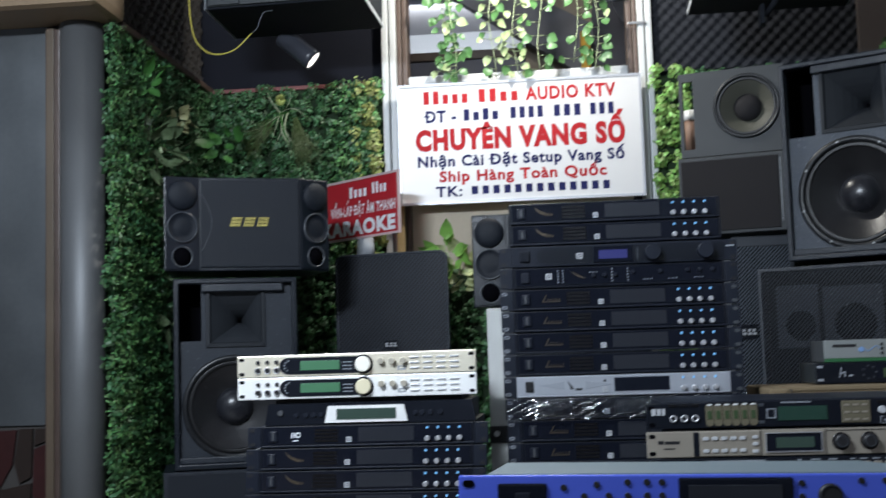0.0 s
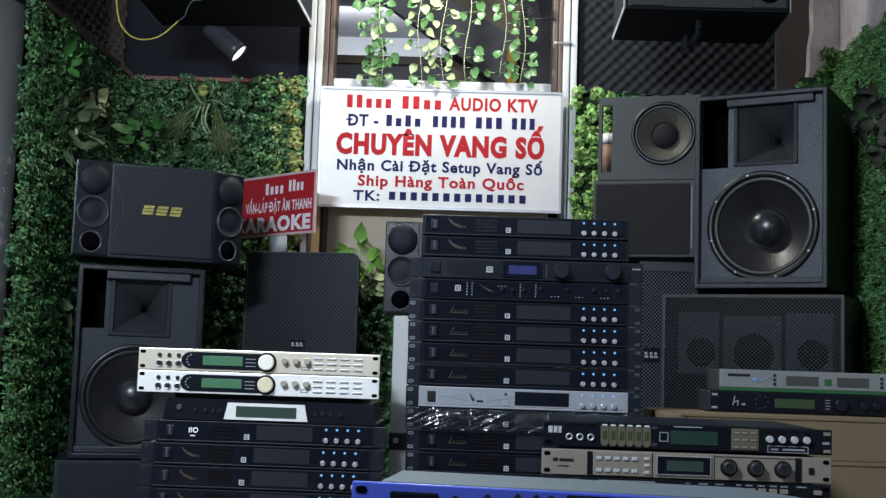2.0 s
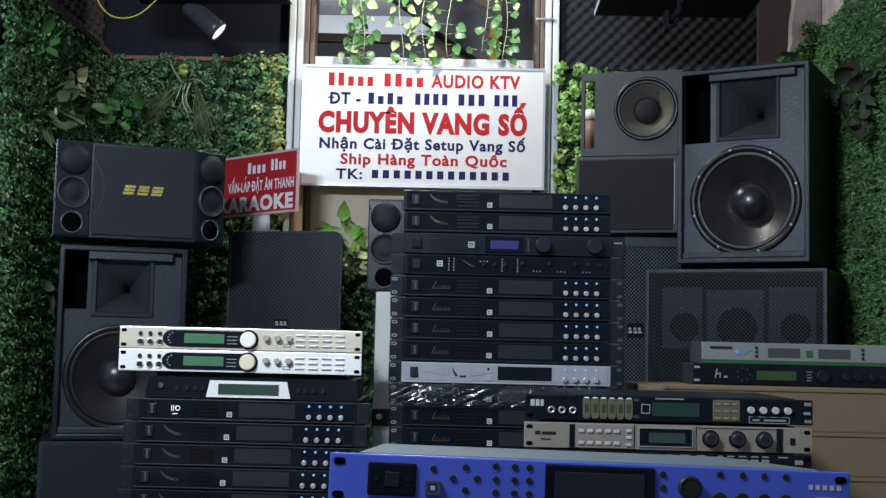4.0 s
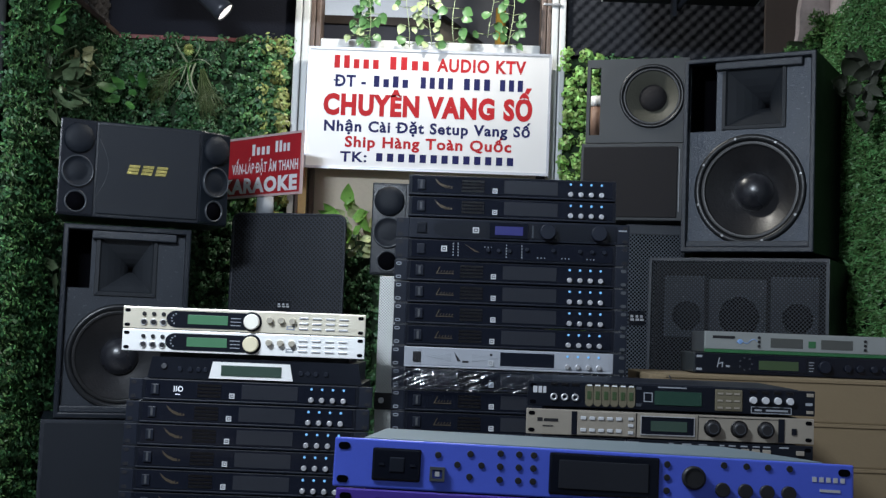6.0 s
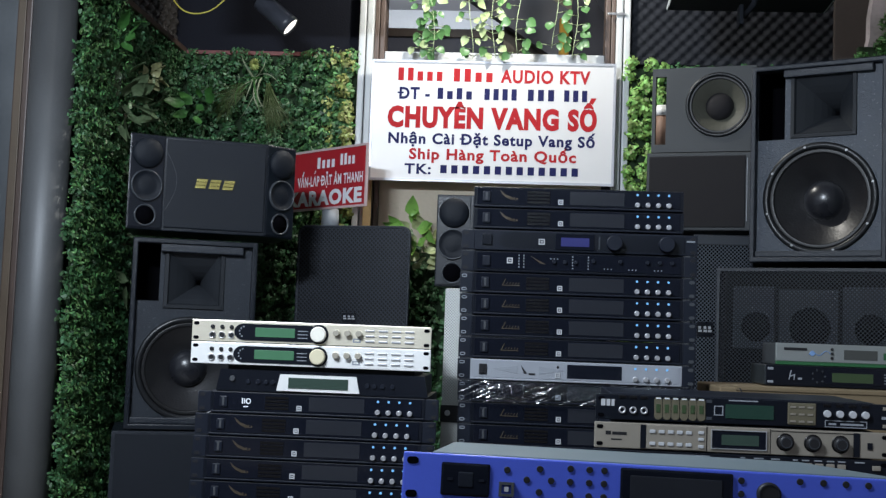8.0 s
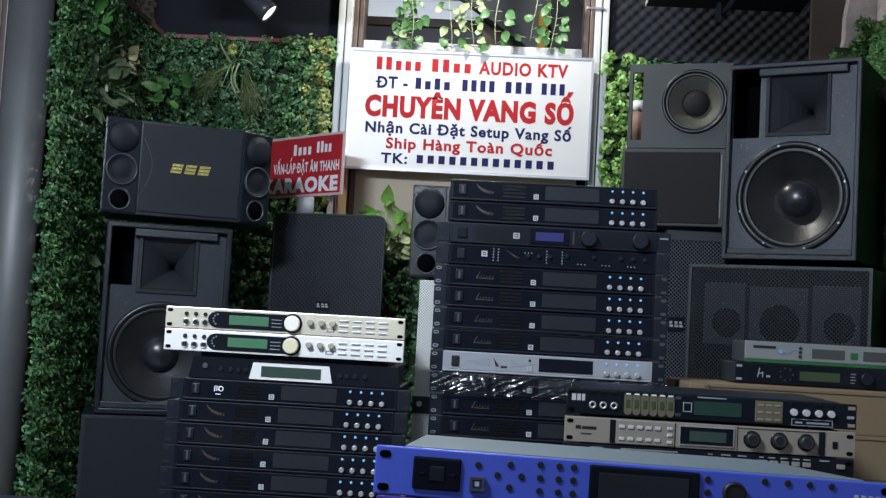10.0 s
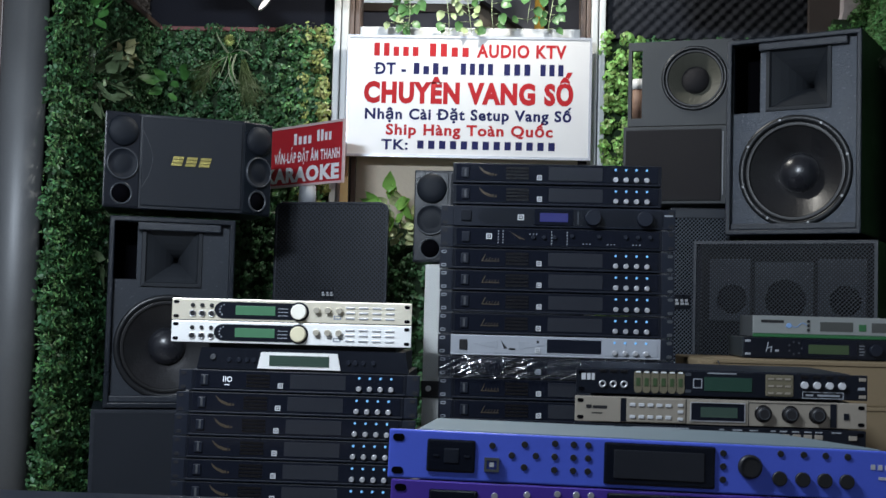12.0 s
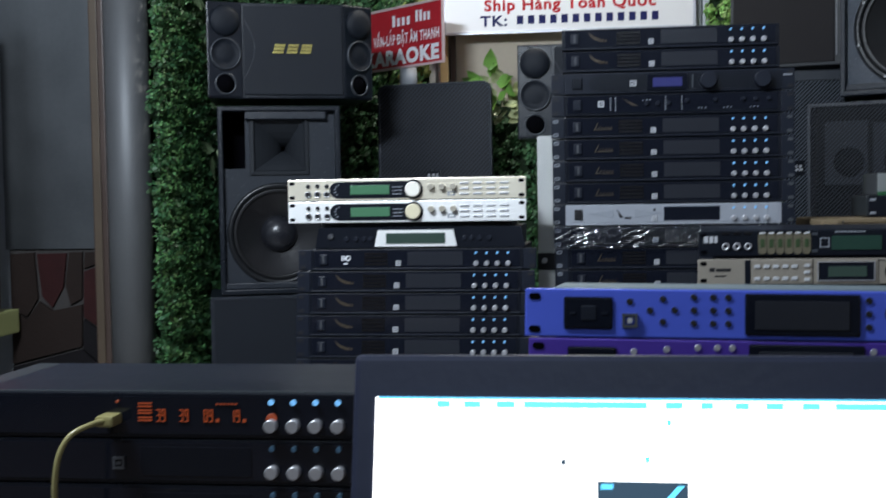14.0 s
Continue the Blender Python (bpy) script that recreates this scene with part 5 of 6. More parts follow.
grid = [[fm.verts.new((-0.238 + 0.478 * i / NXF, -0.020 + (0.13 + 1.1 * math.exp(-((i / NXF - 0.24) / 0.09) ** 2) + 0.35 * math.exp(-((i / NXF - 0.72) / 0.12) ** 2)) * (0.007 * noise.noise(Vector((i * 0.22 - j * 0.44, i * 0.02 + j * 0.05, 1.7))) + 0.003 * noise.noise(Vector((i * 0.62 - j * 0.9, j * 0.16, 9.1)))), 0.0435 * j / NZF)) for j in range(NZF + 1)] for i in range(NXF + 1)]
for i in range(NXF):
    for j in range(NZF):
        fm.faces.new((grid[i][j], grid[i + 1][j], grid[i + 1][j + 1], grid[i][j + 1]))
film_mat = bpy.data.materials.new("clear_crinkled_film")
film_mat.use_nodes = True
nt = film_mat.node_tree
nt.nodes.remove(nt.nodes["Principled BSDF"])
gl = nt.nodes.new("ShaderNodeBsdfGlossy")
gl.inputs["Roughness"].default_value = 0.16
tr = nt.nodes.new("ShaderNodeBsdfTransparent")
tr.inputs["Color"].default_value = (0.75, 0.77, 0.82, 1)
mxs = nt.nodes.new("ShaderNodeMixShader")
mxs.inputs[0].default_value = 0.12
nt.links.new(tr.outputs[0], mxs.inputs[1])
nt.links.new(gl.outputs[0], mxs.inputs[2])
nt.links.new(mxs.outputs[0], nt.nodes["Material Output"].inputs["Surface"])
film_shape = Shape()
film_shape.bm.free()
film_shape.bm = fm
part("plastic_film", film_shape, film_mat, wrapped, "crinkled clear plastic film")

mesh_panel = thing("perforated_rack_side", "pale perforated steel rack panel beside the amplifiers", "rack panel", pose(0.066, 2.366, 0))
part("sheet", Shape().box(-0.017, 0.017, 0, 0.004, 0.02, 1.163, 0.001), M_PERF_WHITE, mesh_panel)
part("flange", Shape().box(-0.017, 0.40, 0.004, 0.02, 1.155, 1.163, 0.001), M_SILVER, mesh_panel)
part("foot_plate", Shape().box(-0.05, 0.05, 0, 0.25, 0, 0.02, 0.002), M_SILVER, mesh_panel)
br = part("bolt_plate", Shape().box(-0.019, 0.030, -0.005, -0.001, 0.886, 0.921, 0.002), M_RUBBER, mesh_panel, "black bolt plate")
part("bolt", Shape().disc(-0.004, 0.905, 0.006, -0.010, -0.004, 10), M_STEEL, br)
case2 = copy_thing(case, pose(GX, 2.37, 0))
shim = thing("plinth", "black wooden plinth under the amplifier stack", "plinth", pose(GX, 2.37, 0.626))
part("body", Shape().box(-0.22, 0.22, 0, 0.34, 0.0, 0.2165, 0.004), M_BLACK, shim)

# ---- processors before the cartons ----
PX, PY = 0.579, 1.912
p1 = rack_unit("sound_processor", "black karaoke sound processor with dim green display", pose(PX, PY, 0.9345), M_FACE, M_EAR, True, 0.27, category="sound processor", ear_mat=M_FACE)
for s in (-1, 1):
    for z in (0.007, 0.0355):
        if s > 0:
            part("ear_hole", Shape().box(s * 0.233 - 0.006, s * 0.233 + 0.006, -0.0048, -0.003, z - 0.003, z + 0.003, 0.001), M_CHAMPAGNE, p1)
part("emblem", Shape().box(-0.229, -0.222, -0.0048, -0.003, 0.023, 0.034).box(-0.220, -0.214, -0.0048, -0.003, 0.023, 0.034).box(-0.212, -0.207, -0.0048, -0.003, 0.023, 0.034), M_PALE_PRINT, p1, "small white emblem of bars")
for i in range(3):
    part("jack", Shape().lathe([(0.0062, 0.0), (0.0062, -0.004), (0.0038, -0.004), (0.003, 0.0), (0, 0.0)], 14, Matrix.Translation((-0.193 + i * 0.0185, -0.003, 0.017))), M_KNOB_SILVER, p1)
    part("tab", Shape().box(-0.199 + i * 0.0185, -0.187 + i * 0.0185, -0.0055, -0.003, 0.036, 0.041, 0.001), M_VENT, p1)
for i in range(6):
    x = -0.132 + i * 0.0146
    ch = part("channel_pad", Shape().prism([(x + 0.0068 * math.cos(a), 0.022 + (0.012 if math.sin(a) > 0 else -0.012) + 0.0068 * math.sin(a)) for a in [2 * math.pi * k / 16 for k in range(16)]], -0.0055, -0.003), M_OLIVE_PAD, p1, "olive champagne channel pad")
    part("meter", Shape().box(x - 0.0036, x + 0.0036, -0.0064, -0.005, 0.015, 0.029, 0.0008), M_OLIVE_LCD, ch)
    part("button", Shape().box(x - 0.004, x + 0.004, -0.0068, -0.005, 0.0375, 0.0395), M_WHITE_PRINT, ch)
for z in (0.006, 0.034):
    part("side_button", Shape().box(-0.050, -0.041, -0.0052, -0.003, z, z + 0.005), M_RIM, p1)
part("display_frame", Shape().plate(rect(-0.037, -0.022, 0.014, 0.030), [rect(-0.0355, -0.0235, 0.0155, 0.0285)], -0.005, -0.003), M_GREY_PRINT, p1)
part("display", Shape().box(-0.017, 0.062, -0.0055, -0.003, 0.010, 0.033, 0.0005), M_TEAL_LCD, p1, "dim green display")
part("caption_bar", Shape().box(-0.012, 0.036, -0.0045, -0.003, 0.0385, 0.0405), M_GREY_PRINT, p1)
pad = part("keypad", Shape().box(0.087, 0.133, -0.006, -0.003, 0.004, 0.040, 0.002), M_OLIVE_PAD, p1)
for i in range(3):
    for j in range(3):
        part("key", Shape().box(0.091 + i * 0.014, 0.1 + i * 0.014, -0.0072, -0.005, 0.008 + j * 0.0118, 0.011 + j * 0.0118), M_CHAMPAGNE, pad)
for i in range(4):
    part("knob", Shape().disc(0.152 + i * 0.0212, 0.024, 0.0060, -0.011, -0.003, 16), M_PALE_PRINT, p1)
    part("tab", Shape().box(0.146 + i * 0.0212, 0.158 + i * 0.0212, -0.0055, -0.003, 0.035, 0.040, 0.001), M_VENT, p1)
part("label_frame", Shape().plate(rect(0.150, 0.218, 0.002, 0.0135), [rect(0.1512, 0.2168, 0.0032, 0.0123)], -0.0048, -0.003).box(0.156, 0.168, -0.0046, -0.003, 0.006, 0.009).box(0.175, 0.212, -0.0046, -0.003, 0.006, 0.009), M_GREY_PRINT, p1)
part("model_bar", Shape().box(0.2255, 0.237, -0.0048, -0.003, 0.018, 0.0225), M_GREY_PRINT, p1)

nudge(p1, lambda x: -0.0045 - 0.0115 * (x + 0.19) / 0.38, ("model_bar",))

p2 = rack_unit("karaoke_processor", "worn champagne karaoke processor with three dark knobs", pose(PX - 0.001, PY, 0.8875), M_CHAMPAGNE, M_EAR, True, 0.27, 0.043, "sound processor", ear_mat=M_CHAMPAGNE)
part("emblem", Shape().box(-0.223, -0.214, -0.0046, -0.003, 0.0225, 0.0285).box(-0.212, -0.188, -0.0046, -0.003, 0.0225, 0.0275).box(-0.214, -0.196, -0.0046, -0.003, 0.014, 0.016), M_RUBBER, p2, "small dark emblem of bars")
for x0, x1 in ((-0.160, -0.151), (0.187, 0.197)):
    part("dark_strip", Shape().box(x0, x1, -0.0055, -0.003, 0.002, 0.041), M_FACE, p2)
kp = part("key_panel", Shape().box(-0.150, -0.052, -0.006, -0.003, 0.002, 0.041, 0.001), M_CHAMPAGNE, p2)
for i in range(5):
    for z in (0.0105, 0.0305):
        part("key", Shape().box(-0.145 + i * 0.0149, -0.1355 + i * 0.0149, -0.0082, -0.005, z - 0.0028, z + 0.0028, 0.001), M_PALE_PRINT, kp)
for z in (0.0085, 0.0205, 0.0315):
    part("key", Shape().box(-0.065, -0.056, -0.0082, -0.005, z - 0.0025, z + 0.0025, 0.001), M_PALE_PRINT, kp)
part("display_rim", Shape().plate(rect(-0.044, 0.047, 0.006, 0.038), [rect(-0.0425, 0.0455, 0.0075, 0.0365)], -0.0065, -0.003), M_KNOB_SILVER, p2)
part("display_bezel", Shape().box(-0.0425, 0.0455, -0.005, -0.003, 0.0075, 0.0365), M_GLOSS, p2)
part("display", Shape().box(-0.027, 0.034, -0.0056, -0.004, 0.013, 0.030), M_GREY_LCD, p2)
for x0, x1, z0, z1 in ((-0.0515, -0.0503, 0.001, 0.042), (0.052, 0.0533, 0.001, 0.042), (0.0533, 0.187, 0.0385, 0.0397)):
    part("seam", Shape().box(x0, x1, -0.0045, -0.003, z0, z1), M_VENT, p2)
for i in range(3):
    part("knob_ring", Shape().disc(0.077 + i * 0.0447, 0.0215, 0.0150, -0.0052, -0.003, 24), M_VENT, p2)
    part("knob", Shape().disc(0.077 + i * 0.0447, 0.0215, 0.0120, -0.015, -0.004, 24, 0.003), M_RUBBER, p2)
    part("knob_cap", Shape().plate(circle(0.077 + i * 0.0447, 0.0215, 0.0088, 20), [circle(0.077 + i * 0.0447, 0.0215, 0.0078, 20)], -0.0156, -0.0145), M_RIM, p2)
part("usb_socket", Shape().box(0.206, 0.214, -0.006, -0.003, 0.015, 0.026, 0.0005), M_FACE, p2)

nudge(p2, lambda x: -0.0055 if x < 0.2 else -0.002, ("emblem",))

p3 = rack_unit("digital_processor", "black digital sound processor under the champagne one", pose(PX - 0.002, PY, 0.843), M_FACE, M_EAR, True, 0.27, category="sound processor", ear_mat=M_FACE)
for x, w_ in ((-0.195, 0.02), (-0.145, 0.095), (0.0, 0.008), (0.022, 0.016), (0.05, 0.014), (0.085, 0.008), (0.10, 0.012), (0.12, 0.012), (0.14, 0.012), (0.158, 0.012), (0.185, 0.016)):
    part("caption_bar", Shape().box(x, x + w_, -0.0046, -0.003, 0.0368, 0.0388), M_GREY_PRINT, p3)
for x in (0.085, 0.103, 0.121, 0.139, 0.157, 0.213):
    part("button", Shape().box(x, x + 0.013, -0.008, -0.003, 0.026, 0.0335, 0.001), M_CHAMPAGNE, p3)
case3 = thing("flight_case", "black flight case under the sound processors", "flight case", pose(PX, 1.93, 0), "flight cases")
part("body", Shape().box(-0.24, 0.24, 0, 0.26, 0, 0.842, 0.006), M_BLACK, case3)
part("edge_strip", Shape().box(-0.242, 0.242, -0.003, 0.0, 0.80, 0.84, 0.002), M_STEEL, case3)

# ---- cartons with receivers on top ----
for i, z in enumerate((0.900, 0.814, 0.728)):
    cart = thing("carton", "flat tan cardboard equipment carton in a stack", "carton", pose(0.6 + 0.30 + 0.004 * i, 2.262 - 0.003 * i, z, 0, 0, 0.4 * i), "stacked cartons")
    part("box", Shape().box(-0.30, 0.34, 0, 0.30, 0.0, 0.0845, 0.004), M_CARD, cart)
    part("flap", Shape().box(-0.27, 0.34, -0.0025, 0.1, 0.079, 0.0862, 0.001), M_CARD, cart, "slightly lifted top flap")
    if i == 0:
        part("tear", Shape().tube([(-0.262, -0.003, 0.083), (-0.256, -0.004, 0.072), (-0.261, -0.003, 0.060)], 0.0014, 5), M_RUBBER, cart)
pal = thing("low_table", "plain dark table under the cartons", "table", pose(0.93, 2.26, 0))
part("top", Shape().box(-0.34, 0.36, 0.0, 0.36, 0.69, 0.727, 0.004), M_DESK, pal)
for x in (-0.31, 0.33):
    for y in (0.03, 0.33):
        part("leg", Shape().box(x - 0.02, x + 0.02, y - 0.02, y + 0.02, 0, 0.69, 0.003), M_DESK, pal)

dx_ = thing("equaliser", "black rack equaliser with an olive display on cartons", "equaliser", pose(0.955, 2.40, 0.9865))
part("chassis", Shape().box(-0.24, 0.22, 0.004, 0.15, 0.001, 0.042, 0.002), M_DARK_LID, dx_)
part("faceplate", Shape().box(-0.238, 0.2415, -0.004, 0.004, 0.0005, 0.0425, 0.0015), M_FACE, dx_)
for z in (0.008, 0.035):
    part("slot", Shape().box(-0.236, -0.224, -0.0048, -0.0035, z - 0.0025, z + 0.0025, 0.001), M_GREY_PRINT, dx_)
part("emblem", Shape().prism([(-0.187, 0.013), (-0.183, 0.033), (-0.181, 0.033), (-0.183, 0.022), (-0.174, 0.025), (-0.175, 0.013), (-0.177, 0.013), (-0.1765, 0.022), (-0.184, 0.019), (-0.185, 0.013)], -0.0048, -0.003).box(-0.168, -0.160, -0.0048, -0.003, 0.014, 0.018), M_GREY_PRINT, dx_)
part("display_panel", Shape().box(-0.110, 0.005, -0.0052, -0.003, 0.006, 0.038, 0.001), M_GLOSS, dx_)
part("display", Shape().box(-0.095, -0.012, -0.006, -0.004, 0.011, 0.030, 0.0005), M_OLIVE_LCD, dx_)
for a in range(7):
    part("button", Shape().disc(-0.122 + 0.013 * math.cos(a * 0.9), 0.022 + 0.013 * math.sin(a * 0.9), 0.0020, -0.006, -0.003, 8), M_RIM, dx_)
for k in range(4):
    part("caption_bar", Shape().box(0.010, 0.019 + 0.002 * (k % 2), -0.0048, -0.003, 0.011 + k * 0.006, 0.0125 + k * 0.006), M_GREY_PRINT, dx_)
part("wheel", Shape().disc(0.042, 0.021, 0.0130, -0.014, -0.003, 24), M_EAR, dx_)
for x in (0.09, 0.115, 0.145, 0.17, 0.195):
    part("knob", Shape().disc(x, 0.020, 0.0075, -0.012, -0.003, 14), M_EAR, dx_)

nudge(dx_, lambda x: -0.006 if x < -0.14 else -0.0105)

sh = thing("wireless_receiver", "silver wireless microphone receiver with a green stripe", "receiver", pose(0.955, 2.42, 1.0295))
part("chassis", Shape().box(-0.216, 0.216, 0.004, 0.13, 0.001, 0.045, 0.002), M_SIDE, sh)
part("faceplate", Shape().box(-0.2155, 0.2155, -0.005, 0.004, 0.008, 0.0455, 0.0015), M_SILVER, sh)
part("stripe", Shape().box(-0.2155, 0.2155, -0.0055, 0.004, 0.0005, 0.0078, 0.001), M_GREYGREEN, sh, "green stripe along the lower edge")
part("emblem", Shape().box(-0.199, -0.152, -0.0062, -0.004, 0.031, 0.0365), M_RUBBER, sh)
part("swirl", Shape().tube([(-0.148 + 0.004 * k, -0.0055, 0.023 + 0.004 * math.sin(k * 0.9) + 0.0005 * k) for k in range(13)], 0.0009, 5).disc(-0.141, 0.0255, 0.0055, -0.0065, -0.004, 12), mat("faded_blue_print", (0.16, 0.28, 0.5), 0.5, bump=0), sh)
for x0, x1, xb in ((-0.0765, -0.0085, -0.101), (0.030, 0.097, 0.123)):
    part("display", Shape().box(x0, x1, -0.006, -0.004, 0.015, 0.035, 0.0006), M_DIM_LCD, sh)
    for z in (0.017, 0.026, 0.035):
        part("button", Shape().disc(xb, z, 0.0032, -0.0075, -0.004, 10), M_RUBBER, sh)
part("green_tile", Shape().box(0.0035, 0.0185, -0.0062, -0.004, 0.017, 0.031, 0.0005), M_GREYGREEN, sh)

# ---- blue and purple processors ----
BX, BY = 0.3455, 1.018
BYAW = 0.2


def studio_processor(label, m, face, lid, knobs):
    un = rack_unit("studio_processor", label, m, face, lid, True, 0.40, 0.0455, "sound processor", "studio processors", ear_mat=face)
    part("logo_window", Shape().box(-0.199, -0.154, -0.0062, -0.003, 0.008, 0.038, 0.002), M_GLOSS, un, "black logo window")
    part("logo_mark", Shape().box(-0.183, -0.169, -0.0068, -0.005, 0.016, 0.030, 0.001).box(-0.193, -0.188, -0.0068, -0.005, 0.022, 0.024).box(-0.164, -0.159, -0.0068, -0.005, 0.022, 0.024), M_EAR, un)
    part("usb_socket", Shape().plate(rect(-0.144, -0.130, 0.010, 0.023), [rect(-0.1415, -0.1325, 0.0125, 0.0205)], -0.0075, -0.003).box(-0.1395, -0.1345, -0.0062, -0.004, 0.0148, 0.0185), M_SIDE, un)
    part("socket_core", Shape().box(-0.1390, -0.1350, -0.0072, -0.006, 0.0145, 0.0188), M_PALE_PRINT, un)
    for x, z in ((-0.137, 0.034), (-0.118, 0.026), (-0.106, 0.0365), (-0.095, 0.0265), (-0.106, 0.0155), *((x, z) for x in (-0.077, -0.059, -0.045) for z in (0.0145, 0.0265, 0.0385)), (0.0795, 0.013), (0.0795, 0.025), (0.0795, 0.037), (0.132, 0.039), (0.153, 0.039), (0.173, 0.039), (0.193, 0.039)):
        part("button", Shape().disc(x, z, 0.0031, -0.0050, -0.003, 12), knobs, un)
    part("display_bezel", Shape().box(-0.030, 0.072, -0.0065, -0.003, 0.004, 0.0425, 0.002), M_GLOSS, un)
    part("display", Shape().box(-0.021, 0.062, -0.0072, -0.005, 0.010, 0.036, 0.0005), M_LCD_OFF, un, "dark blank display")
    part("main_knob", Shape().disc(0.104, 0.026, 0.0110, -0.0095, -0.003, 28, 0.002), M_RUBBER, un)
    # thin ring added in place of the glint on the main knob
    part("knob_ring", Shape().plate(circle(0.104, 0.026, 0.0090, 24), [circle(0.104, 0.026, 0.0083, 24)], -0.0101, -0.009), M_EAR, un)
    for x in (0.131, 0.152, 0.172, 0.192):
        part("knob", Shape().disc(x, 0.0165, 0.0068, -0.008, -0.003, 18), M_RUBBER, un)
    for k in range(5):
        part("emblem", Shape().box(0.2030 + k * 0.0065, 0.2070 + k * 0.0065, -0.0045, -0.003, 0.0285, 0.0330), M_PALE_PRINT, un, "pale emblem bar")
    part("caption_bar", Shape().box(0.210, 0.229, -0.0045, -0.003, 0.0195, 0.0220), M_PALE_PRINT, un)
    nudge(un, lambda x: -0.0065 - 0.0045 * min(1, max(0, (x + 0.176) / 0.14)), ("emblem", "caption_bar"))
    return un


studio_processor("bright blue studio processor with black knobs and dark display", pose(BX, BY + 0.0032, 0.9055, -3.7, 0.9, BYAW), M_BLUE, M_GALV, M_RUBBER)
studio_processor("purple studio processor with silver buttons", pose(BX + 0.003, BY, 0.8595, -3.7, 0.9, BYAW), M_PURPLE, M_EAR, M_KNOB_SILVER)
case4 = thing("sloped_stand", "black sloped stand on the desk under two processors", "stand", pose(BX, BY, 0.72, 0, 0, BYAW))
wedge = Shape()
wedge.loft([[(x, 0.006, 0), (x, 0.006, 0.1388 - 0.0157 * x), (x, 0.40, 0.1133 - 0.0157 * x), (x, 0.40, 0)] for x in (-0.235, 0.235)], True)
part("body", wedge, M_BLACK, case4)
part("end_plate", Shape().box(-0.237, -0.2352, 0.02, 0.38, 0.0, 0.10), M_EAR, case4)

# ---- desk, running amplifiers, laptop ----
desk = thing("desk", "dark laminate work desk carrying equipment", "desk", pose(0.05, 0.12, 0))
part("desk_top", Shape().box(-0.80, 0.85, 0, 1.50, 0.685, 0.72, 0.004), M_DESK, desk)
for x in (-0.74, 0.79):
    for y in (0.06, 1.44):
        part("leg", Shape().box(x - 0.025, x + 0.025, y - 0.025, y + 0.025, 0, 0.685, 0.003), M_DESK, desk)

NX, NY = -0.2225, 1.005


SEGMENTS = {"0": "abcdef", "1": "bc", "3": "abgcd", "9": "abfgcd"}


def live_amp(z, on):
    un = rack_unit("power_amplifier", "running black amplifier with orange digits and cable" if on else "black amplifier under the running one on the desk", pose(NX, NY, z), M_FACE, M_EAR, False, 0.185, 0.0435, group="amplifiers on the desk", w=0.482)
    part("lid", Shape().box(-0.241, 0.241, 0.0, 0.185, 0.0425, 0.0446, 0.0008), M_DARK_LID, un)
    part("window_panel", Shape().box(-0.235, 0.208, -0.0052, -0.003, 0.004, 0.040), M_GLOSS, un)
    if on:
        for word, x0, dot in (("39", -0.028, 0), ("39", -0.005, 0), ("09", 0.0193, 1), ("19", 0.0459, 1)):
            d = Shape()
            for k, c in enumerate(word):
                x = x0 + k * 0.0052
                for seg in SEGMENTS[c]:
                    (a, b), (z0, z1) = {"a": ((0, 0.0036), (0.0270, 0.0281)), "g": ((0, 0.0036), (0.0216, 0.0227)), "d": ((0, 0.0036), (0.0160, 0.0171)), "f": ((0, 0.0009), (0.0222, 0.0278)),
                                        "b": ((0.0028, 0.0037), (0.0222, 0.0278)), "e": ((0, 0.0009), (0.0164, 0.0220)), "c": ((0.0028, 0.0037), (0.0164, 0.0220))}[seg]
                    d.box(x + a, x + b, -0.0062, -0.0052, z0, z1)
            if dot:
                d.box(x0 + 0.0118, x0 + 0.0150, -0.0062, -0.0052, 0.0160, 0.0192)
            part("digits", d, M_ORANGE, un, "glowing orange digits")
        for z_ in (0.0165, 0.0192, 0.0235, 0.0262, 0.0300, 0.0330):
            part("small_bar", Shape().box(-0.0465, -0.0325, -0.0062, -0.0052, z_, z_ + 0.0014), M_ORANGE, un)
        for k in range(6):
            part("small_bar", Shape().box(0.0317 + k * 0.0037, 0.0340 + k * 0.0037, -0.0062, -0.0052, 0.0328, 0.0342), M_ORANGE, un)
        part("warning_light", Shape().disc(-0.067, 0.0355, 0.0016, -0.0065, -0.005, 8), M_ORANGE, un)
        part("knob_light", Shape().disc(0.086, 0.0200, 0.0052, -0.0070, -0.005, 14), M_ORANGE, un, "small glowing orange disc behind the knob")
    else:
        part("display", Shape().box(-0.045, 0.065, -0.0058, -0.005, 0.008, 0.036, 0.0003), M_FACE, un)
        part("usb_socket", Shape().plate(rect(-0.073, -0.061, 0.014, 0.026), [rect(-0.0705, -0.0635, 0.0165, 0.0235)], -0.0075, -0.005).box(-0.069, -0.065, -0.0072, -0.006, 0.0185, 0.0215), M_SWITCH, un)
    for k in range(4):
        x = 0.086 + k * 0.0216
        part("led", Shape().disc(x, 0.0355, 0.0028, -0.0080, -0.005, 12), M_LED if on else M_LED_OFF, un)
        part("knob", Shape().disc(x, 0.0135, 0.0064, -0.0140, -0.005, 18, 0.001), M_KNOB_SILVER, un)
    return un


run = live_amp(0.8135, True)
live_amp(0.7690, False)
live_amp(0.7245, False)
foot = thing("rubber_mat", "thin rubber mat under the desk amplifiers", "mat", pose(NX, NY, 0.72))
part("mat", Shape().box(-0.23, 0.23, 0.005, 0.18, 0, 0.0044, 0.001), M_RUBBER, foot)
cable = thing("usb_cable", "cream USB cable plugged into the running amplifier", "cable", pose(NX, NY, 0.8135))
